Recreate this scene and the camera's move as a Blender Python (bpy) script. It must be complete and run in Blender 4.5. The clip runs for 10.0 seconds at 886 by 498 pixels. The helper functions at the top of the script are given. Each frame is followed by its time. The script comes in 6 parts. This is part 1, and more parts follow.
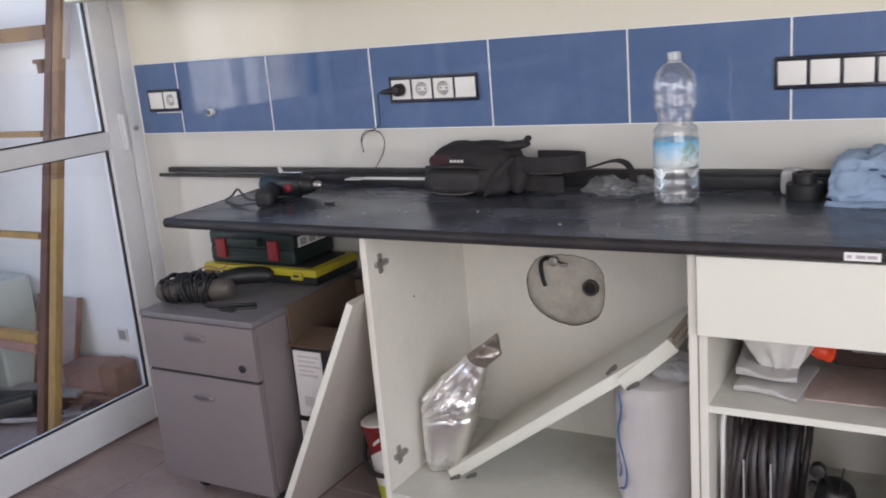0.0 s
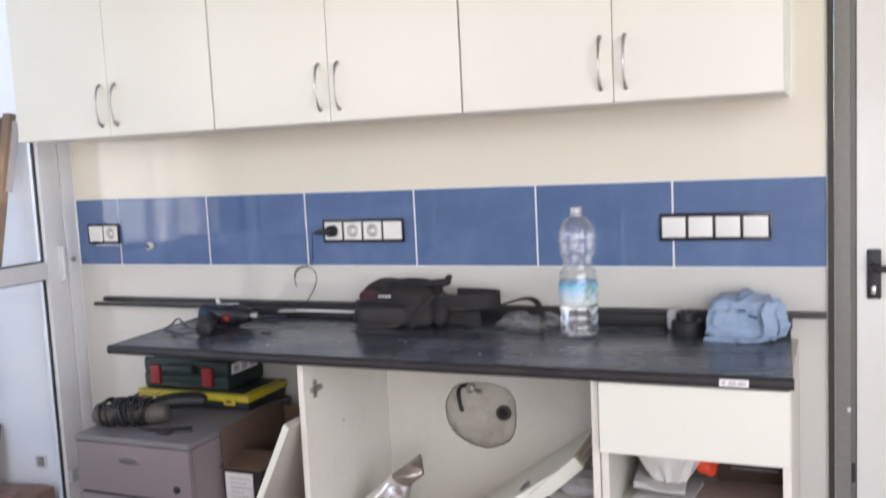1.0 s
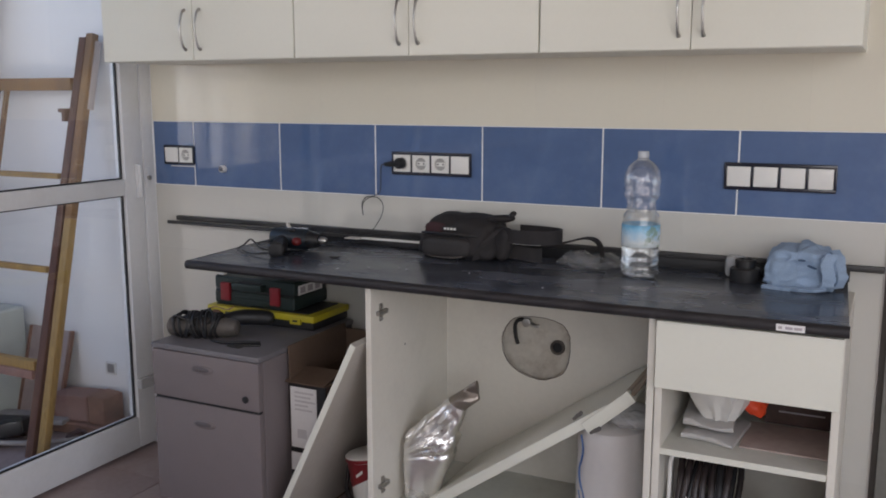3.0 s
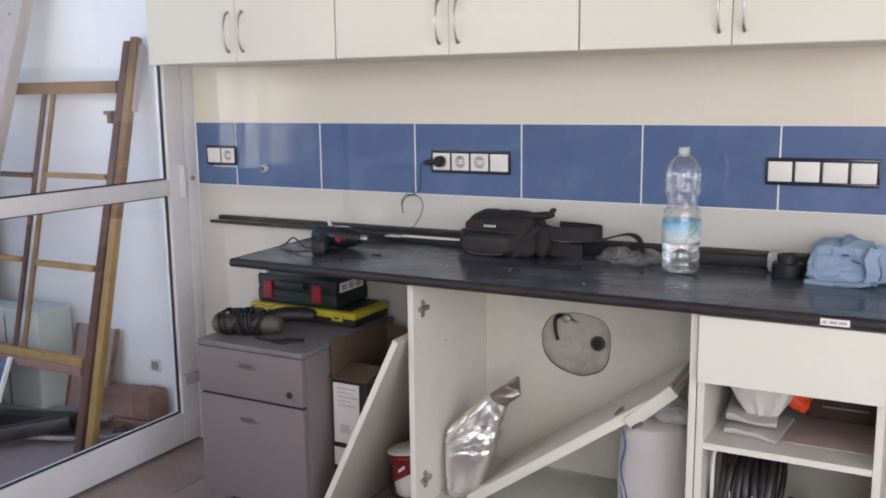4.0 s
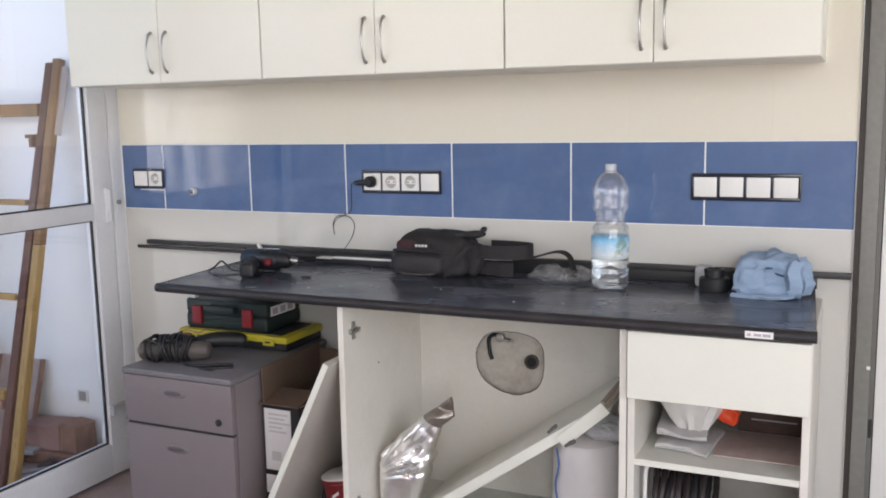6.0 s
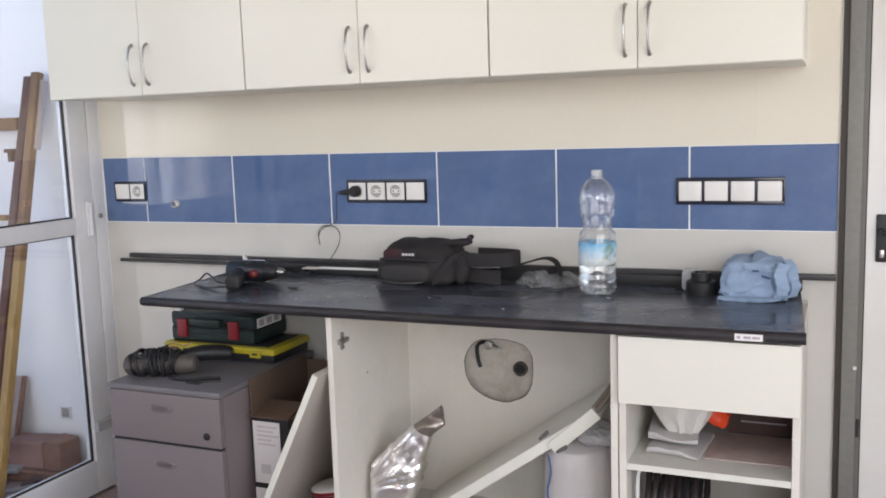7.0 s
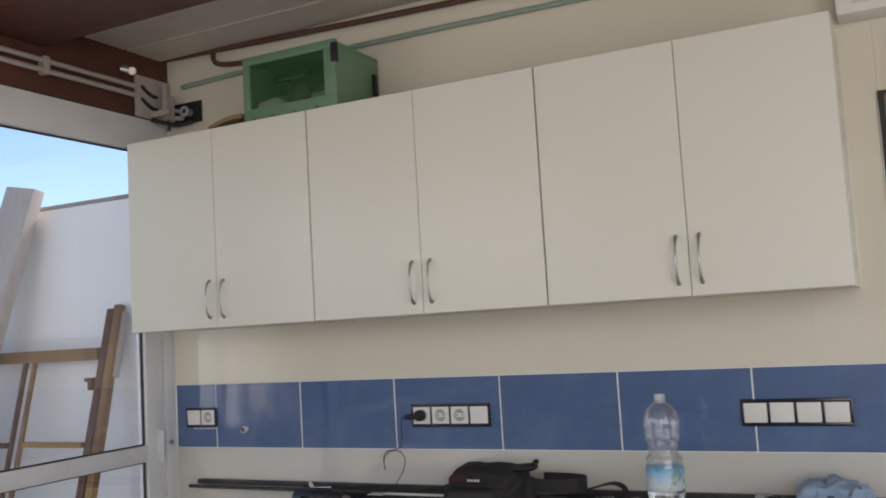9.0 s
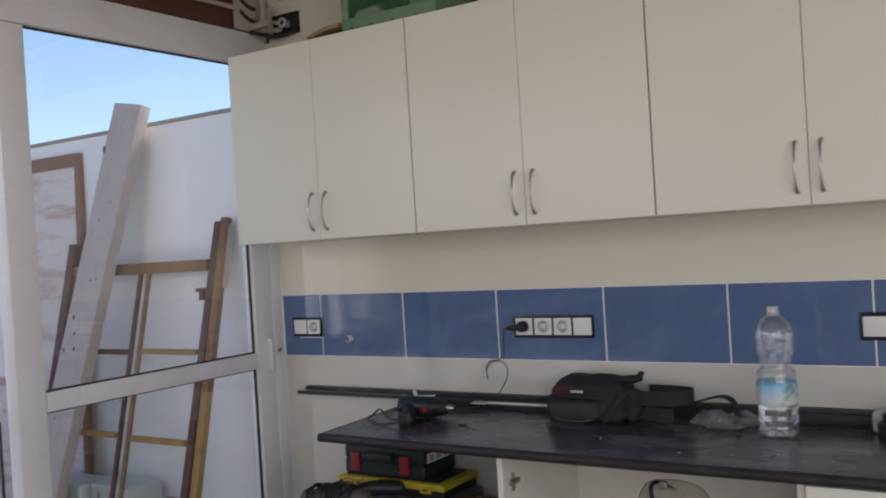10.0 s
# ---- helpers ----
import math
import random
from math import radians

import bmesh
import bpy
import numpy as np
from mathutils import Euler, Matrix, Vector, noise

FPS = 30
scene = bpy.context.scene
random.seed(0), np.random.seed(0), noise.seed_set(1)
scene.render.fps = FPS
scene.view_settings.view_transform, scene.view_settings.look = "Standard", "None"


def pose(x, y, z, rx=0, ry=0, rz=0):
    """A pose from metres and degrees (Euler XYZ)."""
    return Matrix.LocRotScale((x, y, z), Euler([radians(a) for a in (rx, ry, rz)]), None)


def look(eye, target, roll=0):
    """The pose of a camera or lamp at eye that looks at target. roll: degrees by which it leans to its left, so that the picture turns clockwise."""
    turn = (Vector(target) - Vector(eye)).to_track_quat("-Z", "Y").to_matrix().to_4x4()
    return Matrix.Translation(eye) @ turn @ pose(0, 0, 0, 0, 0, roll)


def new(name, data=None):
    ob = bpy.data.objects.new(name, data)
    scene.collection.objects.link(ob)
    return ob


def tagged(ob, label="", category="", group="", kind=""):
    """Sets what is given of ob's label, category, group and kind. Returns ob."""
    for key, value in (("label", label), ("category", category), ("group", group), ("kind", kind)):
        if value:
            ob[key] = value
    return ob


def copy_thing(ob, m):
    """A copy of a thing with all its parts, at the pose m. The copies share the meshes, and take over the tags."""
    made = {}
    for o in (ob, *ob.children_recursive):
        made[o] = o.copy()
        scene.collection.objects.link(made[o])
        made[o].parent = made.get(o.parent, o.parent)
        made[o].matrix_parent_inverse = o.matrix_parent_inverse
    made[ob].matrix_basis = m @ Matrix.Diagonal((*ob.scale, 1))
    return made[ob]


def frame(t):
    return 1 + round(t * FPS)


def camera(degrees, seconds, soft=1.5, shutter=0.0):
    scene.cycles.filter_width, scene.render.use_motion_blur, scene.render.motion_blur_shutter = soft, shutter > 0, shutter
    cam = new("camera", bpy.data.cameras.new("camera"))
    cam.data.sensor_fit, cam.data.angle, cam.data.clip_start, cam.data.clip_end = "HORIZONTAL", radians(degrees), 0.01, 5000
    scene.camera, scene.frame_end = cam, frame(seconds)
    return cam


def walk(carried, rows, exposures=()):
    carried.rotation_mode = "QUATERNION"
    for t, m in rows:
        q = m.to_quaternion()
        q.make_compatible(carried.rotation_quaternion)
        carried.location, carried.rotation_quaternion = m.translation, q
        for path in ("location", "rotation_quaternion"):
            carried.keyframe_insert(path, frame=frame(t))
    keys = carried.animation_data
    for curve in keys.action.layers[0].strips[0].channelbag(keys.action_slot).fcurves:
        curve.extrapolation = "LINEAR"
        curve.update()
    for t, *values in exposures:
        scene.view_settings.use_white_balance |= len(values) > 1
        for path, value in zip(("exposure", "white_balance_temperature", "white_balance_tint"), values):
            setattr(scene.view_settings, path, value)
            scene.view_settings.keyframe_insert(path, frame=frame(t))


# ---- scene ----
cam = camera(52.0, 10.0, soft=1.8, shutter=0.3)
PATH = [
    (0, (2.357, -2.322, 1.332), (1.378, -0.646, 0.85), -4.9),
    (0.5, (2.454, -2.397, 1.345), (1.521, -0.683, 0.908), -5.1),
    (1, (2.412, -2.594, 1.385), (1.624, -0.768, 1.176), -2.8),
    (1.5, (2.436, -2.630, 1.497), (1.674, -0.781, 1.495), -1.6),
    (1.8, (2.427, -2.675, 1.545), (1.664, -0.827, 1.584), -1.2),
    (2, (2.431, -2.676, 1.542), (1.643, -0.838, 1.568), -0.7),
    (2.5, (2.391, -2.683, 1.433), (1.569, -0.864, 1.306), -0.0),
    (3, (2.386, -2.708, 1.375), (1.518, -0.937, 1.042), 0.0),
    (4.5, (2.37, -2.75, 1.369), (1.428, -1.016, 1.042), -0.9),
    (5, (2.374, -2.733, 1.362), (1.458, -0.982, 1.054), -1.1),
    (5.5, (2.39, -2.718, 1.375), (1.515, -0.945, 1.072), -1.2),
    (6, (2.405, -2.703, 1.361), (1.579, -0.905, 1.074), -1.1),
    (7.5, (2.365, -2.734, 1.367), (1.596, -0.906, 1.112), -2.2),
    (8, (2.361, -2.763, 1.411), (1.573, -0.928, 1.302), -2.6),
    (8.5, (2.394, -2.768, 1.446), (1.563, -0.951, 1.545), -3.1),
    (9, (2.405, -2.781, 1.442), (1.518, -0.997, 1.616), -3.3),
    (9.5, (2.398, -2.773, 1.444), (1.421, -1.031, 1.532), -3.3),
    (10, (2.37, -2.755, 1.448), (1.286, -1.074, 1.437), -3.5),
]
walk(cam, [(t, look(eye, target, roll)) for t, eye, target, roll in PATH],
     exposures=[(0, 1.36, 6710, 13.2), (0.5, 1.49, 6680, 13.2), (1, 1.62, 6610, 13.2), (1.5, 1.21, 6760, 13.2), (2, 0.81, 6810, 12.2), (2.5, 0.55, 6760, 13.2), (3, 0.75, 6760, 13.2), (4.5, 1.42, 6760, 13.2), (5, 1.42, 6760, 13.2), (6, 1.47, 6710, 12.2), (7.5, 1.44, 6710, 12.2), (8, 1.46, 6710, 12.2), (8.5, 1.00, 6840, 11.2), (9, 0.62, 6890, 11.2), (9.5, 0.49, 6850, 11.2), (10, 0.47, 6820, 13.2)])

# ---------------------------------------------------------------- light
world = bpy.data.worlds.new("world")
scene.world = world
world.use_nodes = True
wn = world.node_tree.nodes
sky = wn.new("ShaderNodeTexSky")
sky.sky_type = 'NISHITA'
sky.sun_disc = False
sky.sun_elevation = radians(52)
sky.sun_rotation = radians(20)
sky.air_density, sky.dust_density, sky.ozone_density = 1.0, 0.6, 4.5
world.node_tree.links.new(sky.outputs[0], wn["Background"].inputs[0])
wn["Background"].inputs[1].default_value = 0.15

sun = new("sun", bpy.data.lights.new("sun", 'SUN'))
sun.data.energy, sun.data.angle, sun.data.color = 5.0, radians(0.6), (1.0, 0.95, 0.88)
sun.matrix_world = look((2.0, 5.5, 7.5), (0, 0, 0))


def added_light(name, eye, target, sx, sy, watts, color):
    ob = new(name, bpy.data.lights.new(name, 'AREA'))
    ob.data.shape, ob.data.size, ob.data.size_y = 'RECTANGLE', sx, sy
    ob.data.energy, ob.data.color = watts, color
    ob.matrix_world = look(eye, target)
    return ob


# Lamps added to brighten the room; their south and east windows are unseen.
added_light("added_light_south", (3.05, -4.58, 1.55), (2.2, 0.0, 1.25), 0.9, 1.9, 11.6, (1.0, 0.98, 0.96))
added_light("added_light_east", (3.68, -2.7, 1.55), (0.0, -2.7, 1.30), 2.4, 1.8, 18.5, (1.0, 0.97, 0.94))
# Added lamp in unseen bays of the glazing, to brighten the left cabinets.
added_light("added_light_west", (-0.19, -2.45, 1.90), (0.8, -0.6, 1.80), 2.1, 0.54, 5.2, (1.0, 0.975, 0.955))

# ---------------------------------------------------------------- materials


def mat(name, color, rough=0.5, metal=0.0, vary=0.08, grain=60.0, stain=3.0, bump=0.1, dirt=None, dirt_amount=0.0,
        stretch=(1, 1, 1), rand=0.0, coat=0.0, rough_vary=0.1, dirt_scale=2.0, ior=1.5):
    """A surface with variation at two scales, fine relief and, where asked, stains with a colour of their own."""
    m = bpy.data.materials.new(name)
    m.use_nodes = True
    nt = m.node_tree
    n, ln = nt.nodes, nt.links
    b = n["Principled BSDF"]
    tc = n.new("ShaderNodeTexCoord")
    mp = n.new("ShaderNodeMapping")
    mp.inputs["Scale"].default_value = stretch
    ln.new(tc.outputs["Object"], mp.inputs[0])
    fine, big = n.new("ShaderNodeTexNoise"), n.new("ShaderNodeTexNoise")
    fine.inputs["Scale"].default_value, fine.inputs["Detail"].default_value = grain, 4
    big.inputs["Scale"].default_value, big.inputs["Detail"].default_value = stain, 5
    ln.new(mp.outputs[0], fine.inputs["Vector"])
    ln.new(mp.outputs[0], big.inputs["Vector"])
    add = n.new("ShaderNodeMath")
    add.operation = 'ADD'
    ln.new(fine.outputs[0], add.inputs[0])
    ln.new(big.outputs[0], add.inputs[1])
    mr = n.new("ShaderNodeMapRange")
    mr.inputs[1].default_value, mr.inputs[2].default_value = 0.65, 1.35
    mr.inputs[3].default_value, mr.inputs[4].default_value = 1 - vary, 1 + vary
    ln.new(add.outputs[0], mr.inputs[0])
    last = mr.outputs[0]
    if rand:
        oi = n.new("ShaderNodeObjectInfo")
        r2 = n.new("ShaderNodeMapRange")
        r2.inputs[3].default_value, r2.inputs[4].default_value = 1 - rand, 1 + rand
        ln.new(oi.outputs["Random"], r2.inputs[0])
        mul = n.new("ShaderNodeMath")
        mul.operation = 'MULTIPLY'
        ln.new(last, mul.inputs[0])
        ln.new(r2.outputs[0], mul.inputs[1])
        last = mul.outputs[0]
    sc = n.new("ShaderNodeVectorMath")
    sc.operation = 'SCALE'
    sc.inputs[0].default_value = color[:3]
    ln.new(last, sc.inputs["Scale"])
    col = sc.outputs[0]
    if dirt:
        dn = n.new("ShaderNodeTexNoise")
        dn.inputs["Scale"].default_value, dn.inputs["Detail"].default_value = dirt_scale, 8
        dn.inputs["Roughness"].default_value = 0.65
        ln.new(mp.outputs[0], dn.inputs["Vector"])
        dr = n.new("ShaderNodeMapRange")
        dr.inputs[1].default_value, dr.inputs[2].default_value = 0.48, 0.72
        dr.inputs[3].default_value, dr.inputs[4].default_value = 0.0, dirt_amount
        ln.new(dn.outputs[0], dr.inputs[0])
        mx = n.new("ShaderNodeMix")
        mx.data_type = 'RGBA'
        ln.new(dr.outputs[0], mx.inputs["Factor"])
        ln.new(col, mx.inputs["A"])
        mx.inputs["B"].default_value = (*dirt, 1)
        col = mx.outputs["Result"]
    ln.new(col, b.inputs["Base Color"])
    rr = n.new("ShaderNodeMapRange")
    rr.inputs[1].default_value, rr.inputs[2].default_value = 0.3, 0.7
    rr.inputs[3].default_value, rr.inputs[4].default_value = max(0.02, rough - rough_vary), min(1, rough + rough_vary)
    ln.new(big.outputs[0], rr.inputs[0])
    ln.new(rr.outputs[0], b.inputs["Roughness"])
    b.inputs["Metallic"].default_value = metal
    b.inputs["Coat Weight"].default_value = coat
    b.inputs["IOR"].default_value = ior
    if bump:
        bp = n.new("ShaderNodeBump")
        bp.inputs["Strength"].default_value, bp.inputs["Distance"].default_value = bump, 0.002
        ln.new(fine.outputs[0], bp.inputs["Height"])
        ln.new(bp.outputs[0], b.inputs["Normal"])
    return m


def glass(name, color, rough=0.0, ior=1.45):
    m = bpy.data.materials.new(name)
    m.use_nodes = True
    b = m.node_tree.nodes["Principled BSDF"]
    b.inputs["Base Color"].default_value = (*color, 1)
    b.inputs["Roughness"].default_value = rough
    b.inputs["IOR"].default_value = ior
    b.inputs["Transmission Weight"].default_value = 1.0
    return m


def clear_film(name, color, alpha, rough=0.15):
    """Thin clear plastic: mostly see-through, with gloss."""
    m = bpy.data.materials.new(name)
    m.use_nodes = True
    b = m.node_tree.nodes["Principled BSDF"]
    b.inputs["Base Color"].default_value = (*color, 1)
    b.inputs["Roughness"].default_value = rough
    b.inputs["Alpha"].default_value = alpha
    return m


def thin_plastic(name, tint=(0.96, 0.97, 0.98), rough=0.06, gloss=1.6, base=0.03, haze=0.0):
    """Thin clear plastic: light passes straight through, edges and folds shine."""
    m = bpy.data.materials.new(name)
    m.use_nodes = True
    n, ln = m.node_tree.nodes, m.node_tree.links
    n.remove(n["Principled BSDF"])
    tr, gl, df = n.new("ShaderNodeBsdfTransparent"), n.new("ShaderNodeBsdfGlossy"), n.new("ShaderNodeBsdfDiffuse")
    tr.inputs["Color"].default_value = (*tint, 1)
    gl.inputs["Roughness"].default_value = rough
    df.inputs["Color"].default_value = (0.75, 0.76, 0.78, 1)
    fr, ma, mb = n.new("ShaderNodeFresnel"), n.new("ShaderNodeMath"), n.new("ShaderNodeMixShader")
    fr.inputs["IOR"].default_value = 1.5
    ma.operation, ma.use_clamp = 'MULTIPLY_ADD', True
    ma.inputs[1].default_value, ma.inputs[2].default_value = gloss, base
    ln.new(fr.outputs[0], ma.inputs[0])
    cap = n.new("ShaderNodeMath")
    cap.operation = 'MINIMUM'
    cap.inputs[1].default_value = 0.42
    ln.new(ma.outputs[0], cap.inputs[0])
    hz = n.new("ShaderNodeMixShader")
    hz.inputs[0].default_value = haze
    ln.new(tr.outputs[0], hz.inputs[1])
    ln.new(df.outputs[0], hz.inputs[2])
    ln.new(cap.outputs[0], mb.inputs[0])
    ln.new(hz.outputs[0], mb.inputs[1])
    ln.new(gl.outputs[0], mb.inputs[2])
    ln.new(mb.outputs[0], n["Material Output"].inputs[0])
    return m


def bottle_label(name):
    """Printed film label: sky blue above, fading to white, with a green print low on it."""
    m = bpy.data.materials.new(name)
    m.use_nodes = True
    n, ln = m.node_tree.nodes, m.node_tree.links
    b = n["Principled BSDF"]
    b.inputs["Roughness"].default_value = 0.3
    tc, sx, no, ad = n.new("ShaderNodeTexCoord"), n.new("ShaderNodeSeparateXYZ"), n.new("ShaderNodeTexNoise"), n.new("ShaderNodeMath")
    no.inputs["Scale"].default_value, no.inputs["Detail"].default_value = 38, 3
    ln.new(tc.outputs["Object"], sx.inputs[0])
    ln.new(tc.outputs["Object"], no.inputs["Vector"])
    ad.operation = 'MULTIPLY_ADD'
    ad.inputs[1].default_value = 0.045
    ln.new(no.outputs[0], ad.inputs[0])
    ln.new(sx.outputs["Z"], ad.inputs[2])
    mr, cr = n.new("ShaderNodeMapRange"), n.new("ShaderNodeValToRGB")
    mr.inputs[1].default_value, mr.inputs[2].default_value = 0.106, 0.176
    ln.new(ad.outputs[0], mr.inputs[0])
    ln.new(mr.outputs[0], cr.inputs[0])
    e = cr.color_ramp.elements
    e[0].position, e[0].color = 0.0, (0.50, 0.58, 0.60, 1)
    e[1].position, e[1].color = 1.0, (0.10, 0.36, 0.60, 1)
    for p, c in ((0.25, (0.70, 0.75, 0.77, 1)), (0.50, (0.52, 0.68, 0.80, 1)), (0.78, (0.27, 0.54, 0.74, 1))):
        q = e.new(p)
        q.color = c
    # green print on one side
    n2, r2, ax, mm, mx = n.new("ShaderNodeTexNoise"), n.new("ShaderNodeMapRange"), n.new("ShaderNodeMapRange"), n.new("ShaderNodeMath"), n.new("ShaderNodeMix")
    n2.inputs["Scale"].default_value = 60
    ln.new(tc.outputs["Object"], n2.inputs["Vector"])
    r2.inputs[1].default_value, r2.inputs[2].default_value = 0.50, 0.60
    ln.new(n2.outputs[0], r2.inputs[0])
    ax.inputs[1].default_value, ax.inputs[2].default_value = 0.015, 0.035
    ln.new(sx.outputs["X"], ax.inputs[0])
    mm.operation = 'MULTIPLY'
    ln.new(r2.outputs[0], mm.inputs[0])
    ln.new(ax.outputs[0], mm.inputs[1])
    mx.data_type = 'RGBA'
    mm2 = n.new("ShaderNodeMath")
    mm2.operation = 'MULTIPLY'
    mm2.inputs[1].default_value = 0.65
    ln.new(mm.outputs[0], mm2.inputs[0])
    ln.new(mm2.outputs[0], mx.inputs["Factor"])
    ln.new(cr.outputs[0], mx.inputs["A"])
    mx.inputs["B"].default_value = (0.22, 0.30, 0.16, 1)
    ln.new(mx.outputs["Result"], b.inputs["Base Color"])
    return m


M = {
    "tile_cream": mat("tile_cream", (0.752, 0.712, 0.598), 0.075, vary=0.012, grain=60, stain=1.5, bump=0.0, rand=0.010, rough_vary=0.02, ior=1.6),
    # Greyer lower tiles; the dimmer light there is put into the colour too.
    "tile_low_dim": mat("tile_low_dim", (0.612, 0.600, 0.556), 0.09, vary=0.012, grain=60, stain=1.5, bump=0.0, rand=0.010, rough_vary=0.02, ior=1.6),
    "tile_blue": mat("tile_blue", (0.082, 0.144, 0.293), 0.045, rough_vary=0.02, vary=0.08, grain=25, stain=4, bump=0.01, rand=0.04,
                     dirt=(0.24, 0.32, 0.46), dirt_amount=0.2, dirt_scale=5, ior=1.65),
    "grout": mat("grout", (0.84, 0.85, 0.86), 0.9, vary=0.05, bump=0.3),
    "floor_tile": mat("floor_tile", (0.30, 0.23, 0.225), 0.45, vary=0.12, grain=40, stain=5, bump=0.06, rand=0.05,
                      dirt=(0.42, 0.37, 0.365), dirt_amount=0.5, dirt_scale=4),
    "floor_grout": mat("floor_grout", (0.33, 0.29, 0.27), 0.95, vary=0.1, bump=0.3),
    "plaster": mat("plaster", (0.80, 0.79, 0.77), 0.85, vary=0.04, grain=80, stain=1.5, bump=0.25),
    "yard_white": mat("yard_white", (0.86, 0.855, 0.855), 0.9, vary=0.04, grain=70, stain=1.2, bump=0.3,
                      dirt=(0.68, 0.66, 0.65), dirt_amount=0.3, dirt_scale=1.3),
    "coping": mat("coping", (0.30, 0.28, 0.27), 0.9, vary=0.2, bump=0.3),
    "concrete": mat("concrete", (0.265, 0.205, 0.195), 0.95, vary=0.18, grain=50, stain=2, bump=0.5,
                    dirt=(0.21, 0.162, 0.15), dirt_amount=0.6, dirt_scale=1.5),
    "ceiling": mat("ceiling", (0.57, 0.52, 0.465), 0.6, vary=0.08, grain=40, stain=1.5, bump=0.1,
                   dirt=(0.38, 0.30, 0.245), dirt_amount=0.6, dirt_scale=2.2, stretch=(0.5, 1.6, 1)),
    "beam": mat("beam", (0.095, 0.033, 0.022), 0.55, vary=0.3, grain=30, stain=4, bump=0.25, stretch=(0.3, 1, 1)),
    "laminate": mat("laminate", (0.738, 0.732, 0.650), 0.295, vary=0.012, grain=90, stain=1.5, bump=0.02, rand=0.012, rough_vary=0.008),
    "laminate_in": mat("laminate_in", (0.74, 0.705, 0.635), 0.45, vary=0.03, grain=60, stain=2, bump=0.05,
                       dirt=(0.5, 0.46, 0.40), dirt_amount=0.35, dirt_scale=3),
    "laminate_floor": mat("laminate_floor", (0.60, 0.60, 0.55), 0.5, vary=0.05, grain=60, stain=3, bump=0.06,
                          dirt=(0.42, 0.40, 0.36), dirt_amount=0.5, dirt_scale=5),
    "edge_dark": mat("edge_dark", (0.10, 0.09, 0.085), 0.6),
    # Bluish dust, brightened so the colour also holds some of the sheen.
    "counter": mat("counter", (0.046, 0.052, 0.068), 0.25, vary=0.22, grain=260, stain=5, bump=0.02, rough_vary=0.08,
                   dirt=(0.20, 0.215, 0.265), dirt_amount=0.75, dirt_scale=3.4, stretch=(0.8, 1.6, 1)),
    "counter_edge": mat("counter_edge", (0.017, 0.015, 0.018), 0.5, vary=0.3, grain=90, stain=10, bump=0.08,
                        dirt=(0.06, 0.05, 0.05), dirt_amount=0.35, dirt_scale=12),
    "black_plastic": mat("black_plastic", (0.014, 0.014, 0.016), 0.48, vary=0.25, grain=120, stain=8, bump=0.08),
    "black_metal": mat("black_metal", (0.020, 0.019, 0.020), 0.45, vary=0.3, grain=80, stain=8, bump=0.1,
                       dirt=(0.10, 0.09, 0.08), dirt_amount=0.3, dirt_scale=9),
    "frame_navy": mat("frame_navy", (0.012, 0.013, 0.025), 0.2, vary=0.1, bump=0.0),
    "white_plastic": mat("white_plastic", (0.80, 0.79, 0.76), 0.385, vary=0.02, bump=0.0),
    # White plastic darkened: the deep well's shade is put into this colour.
    "well_shade": mat("well_shade", (0.40, 0.39, 0.38), 0.45, vary=0.05, bump=0.0),
    "off_white": mat("off_white", (0.70, 0.68, 0.65), 0.4, vary=0.05, bump=0.03),
    "alu_white": mat("alu_white", (0.74, 0.75, 0.77), 0.385, vary=0.03, grain=60, stain=3, bump=0.03,
                     dirt=(0.55, 0.54, 0.53), dirt_amount=0.3, dirt_scale=4),
    "gasket": mat("gasket", (0.015, 0.015, 0.017), 0.6, bump=0.0),
    "door_white": mat("door_white", (0.80, 0.80, 0.77), 0.385, vary=0.02, grain=60, stain=1.5, bump=0.03),
    "frame_grey": mat("frame_grey", (0.205, 0.202, 0.185), 0.55, vary=0.12, grain=60, stain=5, bump=0.08),
    # Cream door darkened: shade on its underside is put into this colour.
    "door_shade": mat("door_shade", (0.47, 0.43, 0.385), 0.5, vary=0.06, grain=60, stain=4, bump=0.04, dirt=(0.42, 0.37, 0.33), dirt_amount=0.5, dirt_scale=5),
    "trigger_red": mat("trigger_red", (0.15, 0.015, 0.017), 0.45, vary=0.15, grain=80, stain=20, bump=0.05),
    "ring_pale": mat("ring_pale", (0.40, 0.46, 0.55), 0.3, vary=0.05, bump=0.02),
    "offcut_tan": mat("offcut_tan", (0.25, 0.165, 0.095), 0.7, vary=0.25, grain=30, stain=8, bump=0.2),
    "socket_dark": mat("socket_dark", (0.085, 0.070, 0.060), 0.6, vary=0.3, grain=90, stain=30, bump=0.2),
    "joint_dark": mat("joint_dark", (0.035, 0.028, 0.022), 0.6, vary=0.2, grain=60, stain=5, bump=0.1),
    # Darker copy of the frame grey; the rebate's shade is in the colour.
    "rebate_shade": mat("rebate_shade", (0.15, 0.148, 0.134), 0.5, vary=0.1, grain=60, stain=5, bump=0.05),
    "chrome": mat("chrome", (0.47, 0.46, 0.445), 0.30, metal=1.0, vary=0.05, bump=0.0),
    "steel": mat("steel", (0.45, 0.44, 0.42), 0.4, metal=1.0, vary=0.15, bump=0.1),
    "grey_metal": mat("grey_metal", (0.195, 0.164, 0.168), 0.5, vary=0.05, grain=200, stain=4, bump=0.08,
                      dirt=(0.15, 0.128, 0.13), dirt_amount=0.3, dirt_scale=4),
    "grey_top": mat("grey_top", (0.165, 0.155, 0.168), 0.5, vary=0.08, grain=200, stain=5, bump=0.08,
